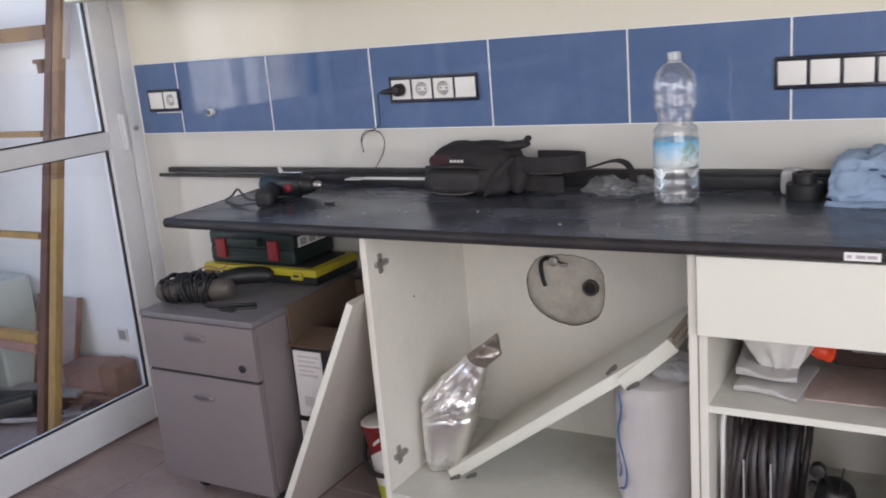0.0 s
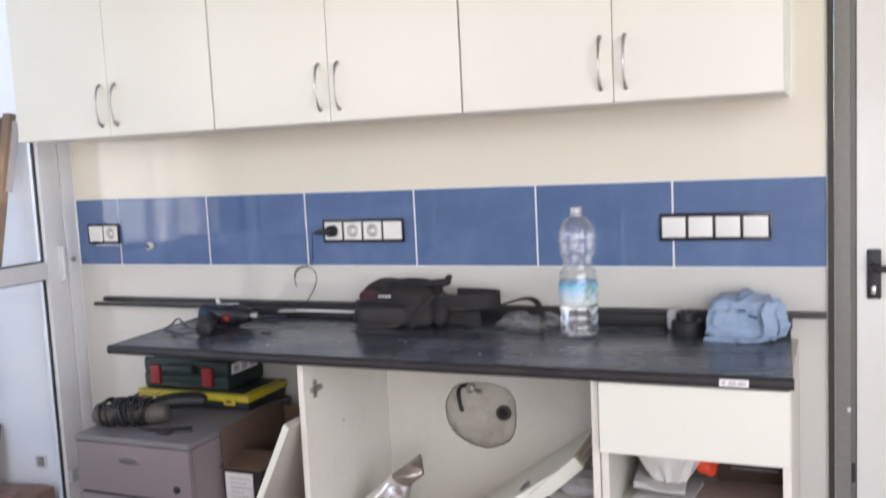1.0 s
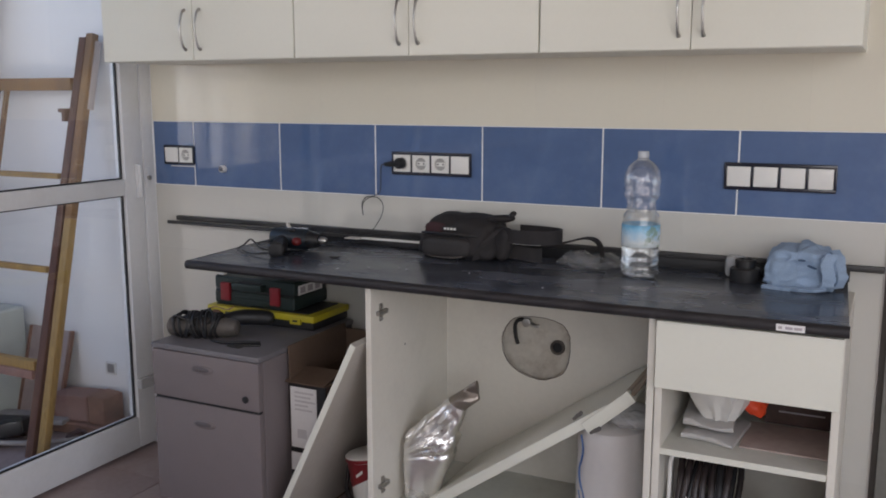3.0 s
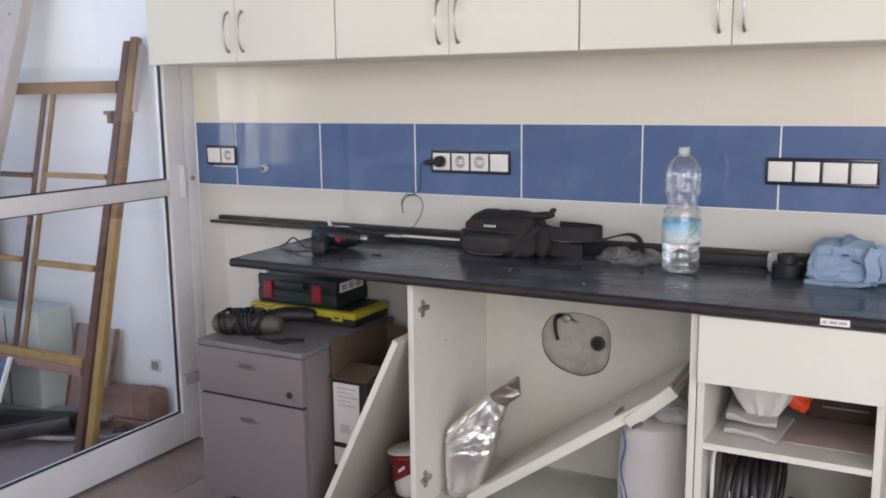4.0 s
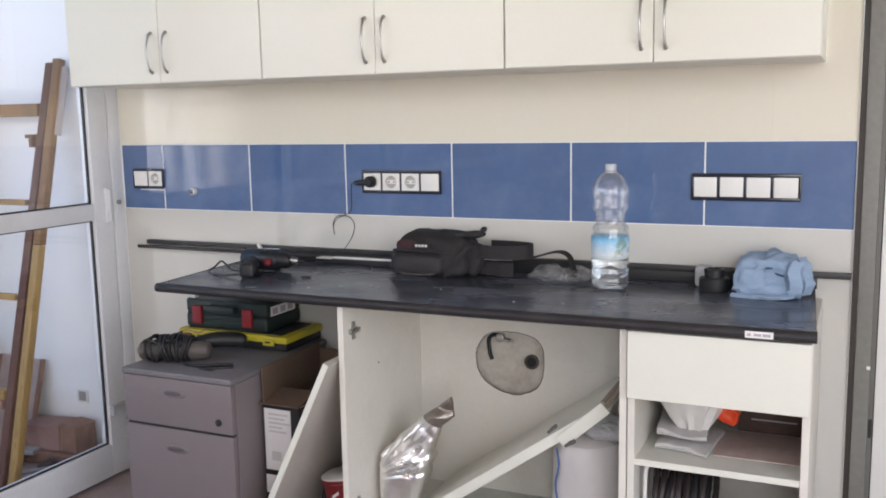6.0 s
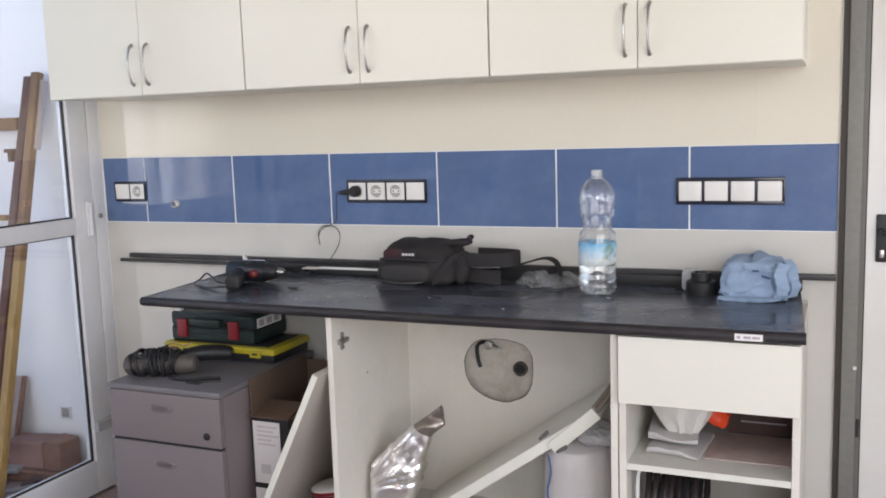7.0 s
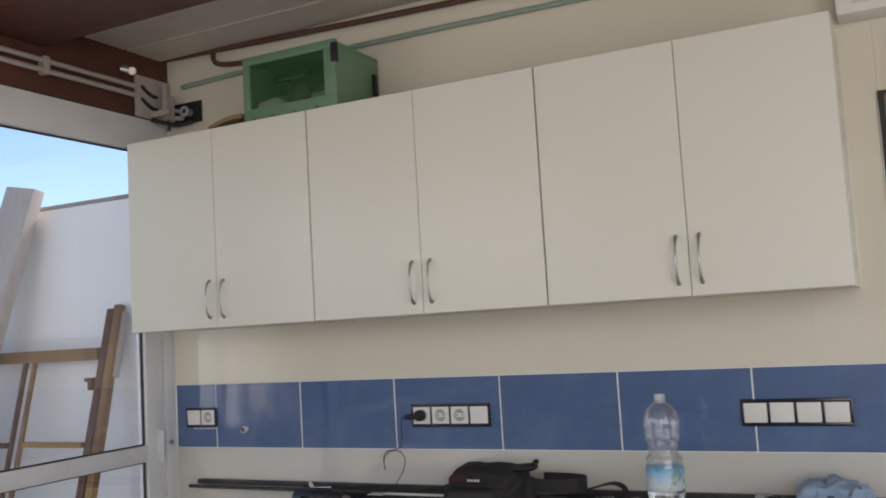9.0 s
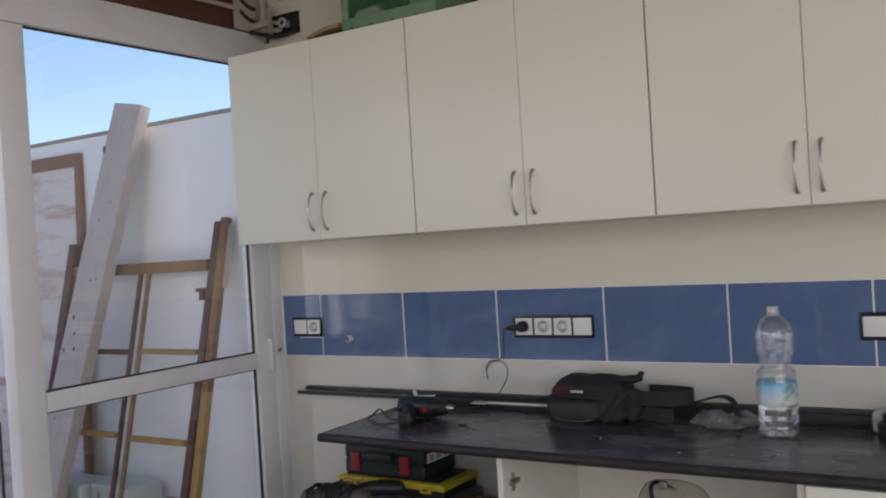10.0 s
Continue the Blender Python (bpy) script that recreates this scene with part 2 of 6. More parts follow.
                    dirt=(0.22, 0.21, 0.22), dirt_amount=0.5, dirt_scale=7),
    "cardboard": mat("cardboard", (0.135, 0.088, 0.062), 0.85, vary=0.12, grain=50, stain=4, bump=0.15, stretch=(1, 1, 6)),
    "paper": mat("paper", (0.78, 0.76, 0.76), 0.7, vary=0.03, bump=0.03),
    "print_grey": mat("print_grey", (0.42, 0.38, 0.40), 0.8, vary=0.15, bump=0.0),
    "print_faint": mat("print_faint", (0.60, 0.57, 0.58), 0.8, vary=0.1, bump=0.0),
    "case_green": mat("case_green", (0.009, 0.020, 0.018), 0.5, vary=0.2, grain=150, stain=6, bump=0.15),
    "red": mat("red", (0.22, 0.012, 0.018), 0.45, vary=0.12, bump=0.03),
    "yellow": mat("yellow", (0.52, 0.43, 0.02), 0.4, vary=0.1, grain=40, stain=6, bump=0.05, dirt=(0.25, 0.2, 0.05), dirt_amount=0.35, dirt_scale=8),
    "tool_green": mat("tool_green", (0.011, 0.017, 0.024), 0.4, vary=0.2, bump=0.06),
    "tool_grey": mat("tool_grey", (0.108, 0.094, 0.085), 0.55, vary=0.25, bump=0.15, dirt=(0.05, 0.045, 0.04), dirt_amount=0.75, dirt_scale=14),
    "cordura": mat("cordura", (0.018, 0.0155, 0.017), 0.75, vary=0.35, grain=260, stain=9, bump=0.5,
                   dirt=(0.07, 0.065, 0.062), dirt_amount=0.22, dirt_scale=9),
    "cordura_grey": mat("cordura_grey", (0.033, 0.030, 0.031), 0.7, vary=0.3, grain=260, stain=9, bump=0.5),
    "cloth_blue": mat("cloth_blue", (0.285, 0.385, 0.53), 0.9, vary=0.12, grain=300, stain=9, bump=0.4),
    "cloth_navy": mat("cloth_navy", (0.05, 0.09, 0.16), 0.9, vary=0.2, bump=0.3),
    "foil": mat("foil", (0.90, 0.89, 0.88), 0.30, metal=1.0, vary=0.05, grain=40, stain=8, bump=0.08, rough_vary=0.05),
    "foil_dull": mat("foil_dull", (0.30, 0.265, 0.235), 0.34, metal=0.8, vary=0.15, grain=40, stain=10, bump=0.1),
    "sack": mat("sack", (0.55, 0.525, 0.515), 0.45, vary=0.03, grain=60, stain=6, bump=0.05),
    "sack_print": mat("sack_print", (0.045, 0.11, 0.28), 0.5, vary=0.2, bump=0.1),
    "film": thin_plastic("film", (0.92, 0.92, 0.91), 0.2, 1.0, 0.03, 0.45),
    "film_clear": thin_plastic("film_clear", (0.95, 0.955, 0.96), 0.08, 1.5, 0.03, 0.07),
    "brown_board": mat("brown_board", (0.085, 0.05, 0.042), 0.7, vary=0.2, bump=0.2, stretch=(1, 0.2, 1)),
    "red_plastic": mat("red_plastic", (0.75, 0.07, 0.02), 0.4, vary=0.08, bump=0.02),
    "hose_brown": mat("hose_brown", (0.030, 0.022, 0.022), 0.38, vary=0.3, grain=60, stain=8, bump=0.05),
    "fold_grey": mat("fold_grey", (0.50, 0.485, 0.475), 0.6, vary=0.05, grain=120, stain=5, bump=0.06),
    "rust_red": mat("rust_red", (0.40, 0.31, 0.28), 0.5, vary=0.12, grain=40, stain=5, bump=0.1, dirt=(0.52, 0.46, 0.43), dirt_amount=0.7, dirt_scale=5),
    "lime": mat("lime", (0.50, 0.56, 0.05), 0.5, vary=0.1, bump=0.03),
    "glass": glass("glass", (0.97, 0.98, 0.98)),
    "cap_plastic": thin_plastic("cap_plastic", (0.93, 0.94, 0.95), 0.25, 1.2, 0.03, 0.45),
    "pet": thin_plastic("pet", (0.985, 0.99, 0.995), 0.06, 1.9, 0.02, 0.075),
    "water": glass("water", (0.97, 0.99, 1.0), 0.0, 1.33),
    "label_blue": bottle_label("label_blue"),
    "green_box": mat("green_box", (0.135, 0.245, 0.150), 0.4, vary=0.06, grain=40, stain=4, bump=0.05),
    "green_clear": clear_film("green_clear", (0.045, 0.16, 0.060), 0.22, 0.12),
    "green_dark": mat("green_dark", (0.05, 0.06, 0.05), 0.5, vary=0.5, grain=30, stain=12),
    "pipe_brown": mat("pipe_brown", (0.10, 0.045, 0.03), 0.5, vary=0.2, bump=0.05),
    "pipe_white": mat("pipe_white", (0.38, 0.345, 0.315), 0.5, vary=0.1, bump=0.05),
    "hose_green": mat("hose_green", (0.25, 0.35, 0.29), 0.5, vary=0.1, bump=0.05),
    "wood_dark": mat("wood_dark", (0.095, 0.042, 0.030), 0.75, vary=0.35, grain=30, stain=5, bump=0.4, stretch=(3, 3, 0.4),
                     dirt=(0.24, 0.14, 0.08), dirt_amount=0.65, dirt_scale=3),
    "wood_yellow": mat("wood_yellow", (0.335, 0.205, 0.066), 0.65, vary=0.3, grain=30, stain=5, bump=0.3, stretch=(3, 3, 0.5),
                       dirt=(0.22, 0.12, 0.05), dirt_amount=0.6, dirt_scale=3),
    "wood_brown": mat("wood_brown", (0.235, 0.130, 0.058), 0.7, vary=0.3, grain=30, stain=5, bump=0.3, stretch=(3, 3, 0.5),
                      dirt=(0.12, 0.06, 0.04), dirt_amount=0.7, dirt_scale=3),
    "wood_lime": mat("wood_lime", (0.46, 0.405, 0.38), 0.85, vary=0.12, grain=18, stain=3, bump=0.4, stretch=(2.5, 2.5, 0.8),
                     dirt=(0.36, 0.29, 0.265), dirt_amount=0.6, dirt_scale=3),
    "wood_rust": mat("wood_rust", (0.25, 0.135, 0.09), 0.8, vary=0.35, grain=30, stain=6, bump=0.4, dirt=(0.12, 0.06, 0.05), dirt_amount=0.6, dirt_scale=5),
    "rust_panel": mat("rust_panel", (0.66, 0.62, 0.60), 0.7, vary=0.08, grain=20, stain=3, bump=0.2, stretch=(0.6, 1, 3.2),
                      dirt=(0.36, 0.14, 0.07), dirt_amount=0.95, dirt_scale=3.0),
    "pale_green": mat("pale_green", (0.50, 0.545, 0.515), 0.45, vary=0.06, grain=30, stain=4, bump=0.06, dirt=(0.34, 0.35, 0.33), dirt_amount=0.5, dirt_scale=4),
    "terracotta": mat("terracotta", (0.27, 0.15, 0.12), 0.85, vary=0.2, grain=40, stain=6, bump=0.4, dirt=(0.36, 0.26, 0.235), dirt_amount=0.45, dirt_scale=7),
    "panel_blue": mat("panel_blue", (0.10, 0.11, 0.14), 0.25, vary=0.2, bump=0.02),
    "door_ply": mat("door_ply", (0.34, 0.28, 0.225), 0.6, vary=0.1, bump=0.1),
    "paving": mat("paving", (0.42, 0.40, 0.37), 0.9, vary=0.1, grain=40, stain=2, bump=0.2),
    # Brown stains: dirt, plus shade behind the cut-out put into the colour.
    "bare_wall": mat("bare_wall", (0.58, 0.54, 0.475), 0.85, vary=0.10, grain=50, stain=9, bump=0.4, dirt=(0.30, 0.24, 0.185), dirt_amount=0.7, dirt_scale=11),
    "dark_red": mat("dark_red", (0.042, 0.014, 0.017), 0.75, vary=0.3, grain=80, stain=20, bump=0.1),
    "pull_shade": mat("pull_shade", (0.095, 0.084, 0.088), 0.5, vary=0.15, grain=80, stain=8, bump=0.05),
    "yard_dark": mat("yard_dark", (0.085, 0.078, 0.072), 0.85, vary=0.2, grain=30, stain=3, bump=0.3),
    "lamp_glow": None,
}
lamp_m = bpy.data.materials.new("lamp_glow")
lamp_m.use_nodes = True
lamp_b = lamp_m.node_tree.nodes["Principled BSDF"]
lamp_b.inputs["Base Color"].default_value = (0.9, 0.85, 0.75, 1)
lamp_b.inputs["Emission Color"].default_value = (1.0, 0.9, 0.75, 1)
lamp_b.inputs["Emission Strength"].default_value = 0.1
M["lamp_glow"] = lamp_m

# ---------------------------------------------------------------- mesh helpers


def bx(x0, x1, y0, y1, z0, z1, bevel=0.0, seg=2):
    """A box between two corners, its edges rounded."""
    bm = bmesh.new()
    bmesh.ops.create_cube(bm, size=1.0)
    for v in bm.verts:
        v.co = Vector(((x0 + x1) / 2 + v.co.x * (x1 - x0), (y0 + y1) / 2 + v.co.y * (y1 - y0), (z0 + z1) / 2 + v.co.z * (z1 - z0)))
    if bevel:
        bmesh.ops.bevel(bm, geom=bm.edges[:], offset=bevel, segments=seg, affect='EDGES', profile=0.6)
    return bm


def merge(*bms):
    """Several bmeshes in one."""
    out = bms[0]
    for b in bms[1:]:
        me = bpy.data.meshes.new("tmp")
        b.to_mesh(me)
        out.from_mesh(me)
        bpy.data.meshes.remove(me)
        b.free()
    return out


def turned(bm, m):
    bmesh.ops.transform(bm, matrix=m, verts=bm.verts[:])
    return bm


def tube(pts, r, seg=8, closed=False, taper=None):
    """A round bar along points; r may be a list."""
    pts = [Vector(p) for p in pts]
    n = len(pts)
    bm = bmesh.new()
    rings = []
    side = None
    for i, p in enumerate(pts):
        a = pts[i - 1] if i or closed else pts[0]
        b = pts[(i + 1) % n] if i < n - 1 or closed else pts[-1]
        d = (b - a).normalized()
        if side is None:
            side = d.orthogonal().normalized()
        side = (side - d * side.dot(d)).normalized()
        up = d.cross(side)
        rad = r[i] if isinstance(r, (list, tuple)) else r
        rings.append([bm.verts.new(p + rad * (side * math.cos(2 * math.pi * k / seg) + up * math.sin(2 * math.pi * k / seg))) for k in range(seg)])
    for i in range(n if closed else n - 1):
        q, w = rings[i], rings[(i + 1) % n]
        for k in range(seg):
            bm.faces.new((q[k], q[(k + 1) % seg], w[(k + 1) % seg], w[k]))
    if not closed:
        bm.faces.new(rings[0][::-1])
        bm.faces.new(rings[-1])
    return bm


def smooth_path(pts, n=6):
    """Points of a smooth line through the given ones."""
    p = [Vector(q) for q in pts]
    out = []
    for i in range(len(p) - 1):
        a, b, c, d = p[max(i - 1, 0)], p[i], p[i + 1], p[min(i + 2, len(p) - 1)]
        for k in range(n):
            t = k / n
            out.append(0.5 * ((2 * b) + (c - a) * t + (2 * a - 5 * b + 4 * c - d) * t * t + (3 * b - a - 3 * c + d) * t ** 3))
    out.append(p[-1])
    return out


def lathe(profile, seg=32, cap=True):
    """A turned body round the z axis from (radius, height) pairs."""
    bm = bmesh.new()
    rings = [[bm.verts.new((r * math.cos(2 * math.pi * k / seg), r * math.sin(2 * math.pi * k / seg), z)) for k in range(seg)] for r, z in profile]
    for q, w in zip(rings, rings[1:]):
        for k in range(seg):
            bm.faces.new((q[k], q[(k + 1) % seg], w[(k + 1) % seg], w[k]))
    if cap:
        bm.faces.new(rings[0][::-1])
        bm.faces.new(rings[-1])
    return bm


def blob(sx, sy, sz, power=3.0, cuts=5, rough=0.0, scale=8.0, seed=0.0):
    """A rounded body of that full size round the origin, boxy with a higher power, with uneven skin."""
    bm = bmesh.new()
    bmesh.ops.create_cube(bm, size=2.0)
    bmesh.ops.subdivide_edges(bm, edges=bm.edges[:], cuts=2 ** cuts // 2 - 1, use_grid_fill=True)
    for v in bm.verts:
        d = v.co.normalized()
        k = (abs(d.x) ** power + abs(d.y) ** power + abs(d.z) ** power) ** (-1 / power)
        p = Vector((d.x * k * sx / 2, d.y * k * sy / 2, d.z * k * sz / 2))
        if rough:
            p += d * rough * noise.fractal(p * scale + Vector((seed, 0, 0)), 0.8, 2.2, 4)
        v.co = p
    return bm


def ribbon(pts, width, thick, axis=(0, 0, 1)):
    """A flat band along points, its width along the axis."""
    pts = [Vector(p) for p in pts]
    ax = Vector(axis).normalized()
    bm = bmesh.new()
    rows = []
    for i, p in enumerate(pts):
        d = (pts[min(i + 1, len(pts) - 1)] - pts[max(i - 1, 0)]).normalized()
        nrm = d.cross(ax).normalized()
        rows.append([bm.verts.new(p + ax * a * width / 2 + nrm * b * thick / 2) for a, b in ((-1, -1), (1, -1), (1, 1), (-1, 1))])
    for q, w in zip(rows, rows[1:]):
        for k in range(4):
            bm.faces.new((q[k], q[(k + 1) % 4], w[(k + 1) % 4], w[k]))
    bm.faces.new(rows[0][::-1])
    bm.faces.new(rows[-1])
    return bm


def beam_between(a, b, w, h, bevel=0.003, side=(1, 0, 0)):
    """A squared timber from a to b, w across the side direction and h thick."""
    a, b = Vector(a), Vector(b)
    d = b - a
    z = d.normalized()
    x = Vector(side)
    x = (x - z * x.dot(z)).normalized()
    y = z.cross(x)
    bm = bx(-w / 2, w / 2, -h / 2, h / 2, 0, d.length, bevel)
    m = Matrix((x, y, z)).transposed().to_4x4()
    m.translation = a
    return turned(bm, m)


def origin_of(ob):
    p = Vector((0, 0, 0))
    while ob:
        p += ob.location
        ob = ob.parent
    return p


def mesh_of(name, bm, material, smooth=False, auto=35):
    bmesh.ops.recalc_face_normals(bm, faces=bm.faces[:])
    me = bpy.data.meshes.new(name)
    bm.to_mesh(me)
    bm.free()
    me.materials.append(M[material] if isinstance(material, str) else material)
    if smooth:
        me.shade_smooth()
        if auto:
            me.set_sharp_from_angle(angle=radians(auto))
    return me


def part(name, bm, material, parent, label="", local=False, smooth=True):
    """One mesh object under a thing or a part; its vertices are given in the world unless local."""
    if not local:
        bmesh.ops.translate(bm, vec=-origin_of(parent), verts=bm.verts[:])
    ob = new(name, mesh_of(name, bm, material, smooth))
    ob.parent = parent
    if label:
        tagged(ob, label)
    return ob


def thing(name, at, label, category, group="", kind="", turn=None):
    ob = new(name)
    ob.empty_display_size = 0.05
    if turn is not None:
        ob.matrix_world = turn
    else:
        ob.location = at
    return tagged(ob, label, category, group, kind)


def solid(name, bm, material, label, category, group="", kind="", smooth=True):
    """A thing that is one mesh, with its origin at the base."""
    zs = [v.co.z for v in bm.verts]
    c = Vector((sum(v.co.x for v in bm.verts) / len(bm.verts), sum(v.co.y for v in bm.verts) / len(bm.verts), min(zs)))
    bmesh.ops.translate(bm, vec=-c, verts=bm.verts[:])
    ob = new(name, mesh_of(name, bm, material, smooth))
    ob.location = c
    return tagged(ob, label, category, group, kind)

# ---------------------------------------------------------------- the room
FZ = -0.02          # floor
CZ = 2.60           # ceiling
BAND0, BAND1 = 1.033, 1.279
GX = -0.205         # inner face of the glazed partition
EAST, SOUTH = 3.7, -4.6

wall_north = solid("wall_north", merge(
    bx(-0.265, 2.40, 0.0022, 0.16, FZ - 0.2, CZ), bx(2.40, 3.30, 0.0022, 0.16, 2.03, CZ), bx(3.30, EAST, 0.0022, 0.16, FZ - 0.2, CZ)),
    "grout", "kitchen wall with pale grout under cream and blue tiles", "wall", kind="structure", smooth=False)
# Unseen walls, with openings added to hold the lamps.
solid("wall_east", merge(bx(EAST, EAST + 0.15, -1.45, 0.16, FZ - 0.2, CZ), bx(EAST, EAST + 0.15, SOUTH, -3.95, FZ - 0.2, CZ), bx(EAST, EAST + 0.15, -3.95, -1.45, 2.5, CZ), bx(EAST, EAST + 0.15, -3.95, -1.45, FZ - 0.2, 0.4)), "plaster", "unseen plain white plastered wall with an opening added for light", "wall", kind="structure", smooth=False)
solid("wall_south", merge(bx(-0.265, 2.55, SOUTH - 0.15, SOUTH, FZ - 0.2, CZ), bx(3.5, EAST, SOUTH - 0.15, SOUTH, FZ - 0.2, CZ),
                          bx(2.55, 3.5, SOUTH - 0.15, SOUTH, 2.55, CZ), bx(2.55, 3.5, SOUTH - 0.15, SOUTH, FZ - 0.2, 0.55)),
      "plaster", "unseen white plastered wall with an opening added for light", "wall", kind="structure", smooth=False)
floor = solid("floor", bx(-0.265, EAST, SOUTH, 0.010, FZ - 0.15, FZ - 0.005), "floor_grout", "grout bed under dusty pinkish floor tiles", "floor", kind="structure", smooth=False)

# ceiling of boarded panels with brown beams under it
ceil = bx(-0.265, EAST, SOUTH, 0.010, CZ, CZ + 0.12)
cy = -0.02
while cy > SOUTH + 0.3:
    ceil = merge(ceil, bx(-0.26, EAST - 0.01, cy - 0.20, cy - 0.006, CZ - 0.012, CZ + 0.01, 0.003, 1))
    cy -= 0.206
solid("ceiling", ceil, "ceiling", "greyish white boarded ceiling", "ceiling", kind="structure", smooth=False)
for y0 in (-0.95, -2.35, -3.75):
    solid("ceiling_beam", bx(-0.25, EAST, y0, y0 + 0.34, 2.50, CZ - 0.012, 0.006), "beam", "dark red-brown timber beam under the ceiling", "beam", group="ceiling beams", kind="structure")

# ground of the yard and the white yard wall
solid("ground", bx(-150, 150, -150, 150, -0.5, FZ - 0.16), "concrete", "bare dirty concrete ground", "ground", kind="structure", smooth=False)
solid("yard_floor", bx(-9, -0.266, -1.6, 0.03, FZ - 0.155, FZ), "concrete", "dirty concrete floor of the yard", "floor", kind="structure", smooth=False)
yard_wall = solid("yard_wall", bx(-9, -0.266, 0.03, 0.20, FZ - 0.155, 2.065), "yard_white", "white painted yard wall", "wall", kind="structure", smooth=False)
part("coping", bx(-9, -0.27, 0.022, 0.21, 2.066, 2.083, 0.004), "coping", yard_wall, "thin dark grey coping")
part("socket_recess", merge(bx(-0.562, -0.506, 0.022, 0.029, 0.20, 0.207), bx(-0.562, -0.506, 0.022, 0.029, 0.247, 0.254),
                            bx(-0.562, -0.555, 0.022, 0.029, 0.207, 0.247), bx(-0.513, -0.506, 0.022, 0.029, 0.207, 0.247)), "off_white", yard_wall)
# Flat plate; the recess's shade is put into its dark colour.
part("recess_shade", bx(-0.555, -0.513, 0.0245, 0.0285, 0.207, 0.247), "coping", yard_wall)
# Unseen dark wall, added as the dark ground in tile reflections.
solid("unseen_yard_wall", bx(-12, -0.30, -7.6, -7.4, FZ - 0.155, 2.3), "yard_dark", "unseen dark wall across the yard, added for tile reflections", "wall", kind="structure", smooth=False)
# Unseen pale paving, added to bounce sunlight onto the yard wall.
solid("bounce_paving", bx(-12, -0.266, -7.4, -1.601, FZ - 0.155, FZ), "paving", "unseen pale paving added to bounce sunlight in the yard", "paving", kind="structure", smooth=False)
# Unseen pillars, added to put bright bands into the tile reflections.
for x0, x1, z0, m_ in ((-6.85, -6.10, 0.42, "yard_white"), (-5.88, -5.68, 0.25, "yard_white"), (-5.50, -5.20, 0.50, "bare_wall")):
    pil = thing("yard_pillar", ((x0 + x1) / 2, -7.1, FZ), "unseen white pillar on a dark plinth, added for tile reflections" if m_ == "yard_white" else "unseen bare rendered pillar on a dark plinth, added for tile reflections", "pillar", group="pillars in the yard")
    part("shaft", bx(x0, x1, -7.2, -7.0, z0, 2.2, 0.01), m_, pil)
    part("plinth", bx(x0 - 0.01, x1 + 0.01, -7.21, -6.99, FZ, z0 - 0.001, 0.01), "yard_dark", pil, "dark plinth")

# ---------------------------------------------------------------- glazed partition of white aluminium
window_1 = thing("window_1", (GX, -1.0, FZ), "white aluminium glazed partition with black gaskets", "glazed partition", kind="structure")
GO = GX - 0.055


def alu(name, y0, y1, z0, z1, proud=0.0, label=""):
    return part(name, bx(GO, GX + proud, y0, y1, z0, z1, 0.004), "alu_white", window_1, label)


alu("jamb", -0.054, 0.006, FZ, 2.335)
alu("head_rail", -4.55, -0.056, 2.205, 2.335, 0.006)
posts = [(-1.17, -1.075), (-2.27, -2.175), (-3.37, -3.275), (-4.47, -4.375)]
for y0, y1 in posts:
    alu("mullion", y0, y1, FZ, 2.203, 0.003)
bays = [(-1.073, -0.058)] + [(posts[i + 1][1] + 0.002, posts[i][0] - 0.002) for i in range(3)]
for i, (y0, y1) in enumerate(bays):
    st = 0.062 if i == 0 else 0.012
    b0, b1 = y0 + 0.004, y1 - st - 0.030
    if i == 0:
        alu("stile", y1 - 0.09, y1, FZ + 0.012, 2.203, -0.004)
        b1 = y1 - 0.092
    alu("bottom_rail", b0, b1, FZ + 0.012, 0.118, -0.004)
    alu("mid_rail", b0, b1, 1.000, 1.062, -0.004)
    for z0, z1 in ((0.118, 1.000), (1.062, 2.205)):
        g = merge(bx(GX - 0.032, GX - 0.019, b0, b1, z0, z0 + 0.005), bx(GX - 0.032, GX - 0.019, b0, b1, z1 - 0.005, z1),
                  bx(GX - 0.032, GX - 0.019, b0, b0 + 0.005, z0 + 0.005, z1 - 0.005), bx(GX - 0.032, GX - 0.019, b1 - 0.005, b1, z0 + 0.005, z1 - 0.005))
        part("gasket", g, "gasket", window_1)
        pane = part("pane", bx(GX - 0.026, GX - 0.021, b0 + 0.004, b1 - 0.004, z0 + 0.004, z1 - 0.004), "glass", window_1, "clear glass pane", smooth=False)
        pane.visible_shadow = False
pull = part("pull_handle", merge(bx(GX - 0.004, GX + 0.010, -0.100, -0.084, 0.985, 1.118, 0.004), bx(GX + 0.010, GX + 0.024, -0.098, -0.089, 0.99, 1.113, 0.004)), "alu_white", window_1, "slim white pull handle")
part("lock_cylinder", turned(lathe([(0.009, 0), (0.009, 0.012), (0.006, 0.014)], 14), Matrix.Translation((GX, -0.036, 1.06)) @ Euler((0, radians(90), 0)).to_matrix().to_4x4()), "steel", window_1)
part("lock_plate", bx(GX, GX + 0.004, -0.047, -0.025, 1.02, 1.10, 0.002), "alu_white", window_1)
part("corner_clip", bx(GX - 0.004, GX + 0.02, -0.15, -0.06, 0.235, 0.275, 0.006), "film", window_1, "cloudy clear plastic clip")

# red-brown fascia above the partition with two surface conduits
solid("fascia_beam", bx(-0.262, GX + 0.012, SOUTH, 0.004, 2.337, CZ - 0.001, 0.004), "beam", "dark red-brown fascia board above the glazing", "beam", kind="structure")
for z in (2.412, 2.447):
    solid("conduit", tube([(-0.17, -4.5, z), (-0.17, -0.20, z)], 0.0095, 10), "pipe_white", "greyish plastic conduit running along the fascia", "conduit", group="conduits on the fascia")
for y in (-0.62, -1.6, -2.6):
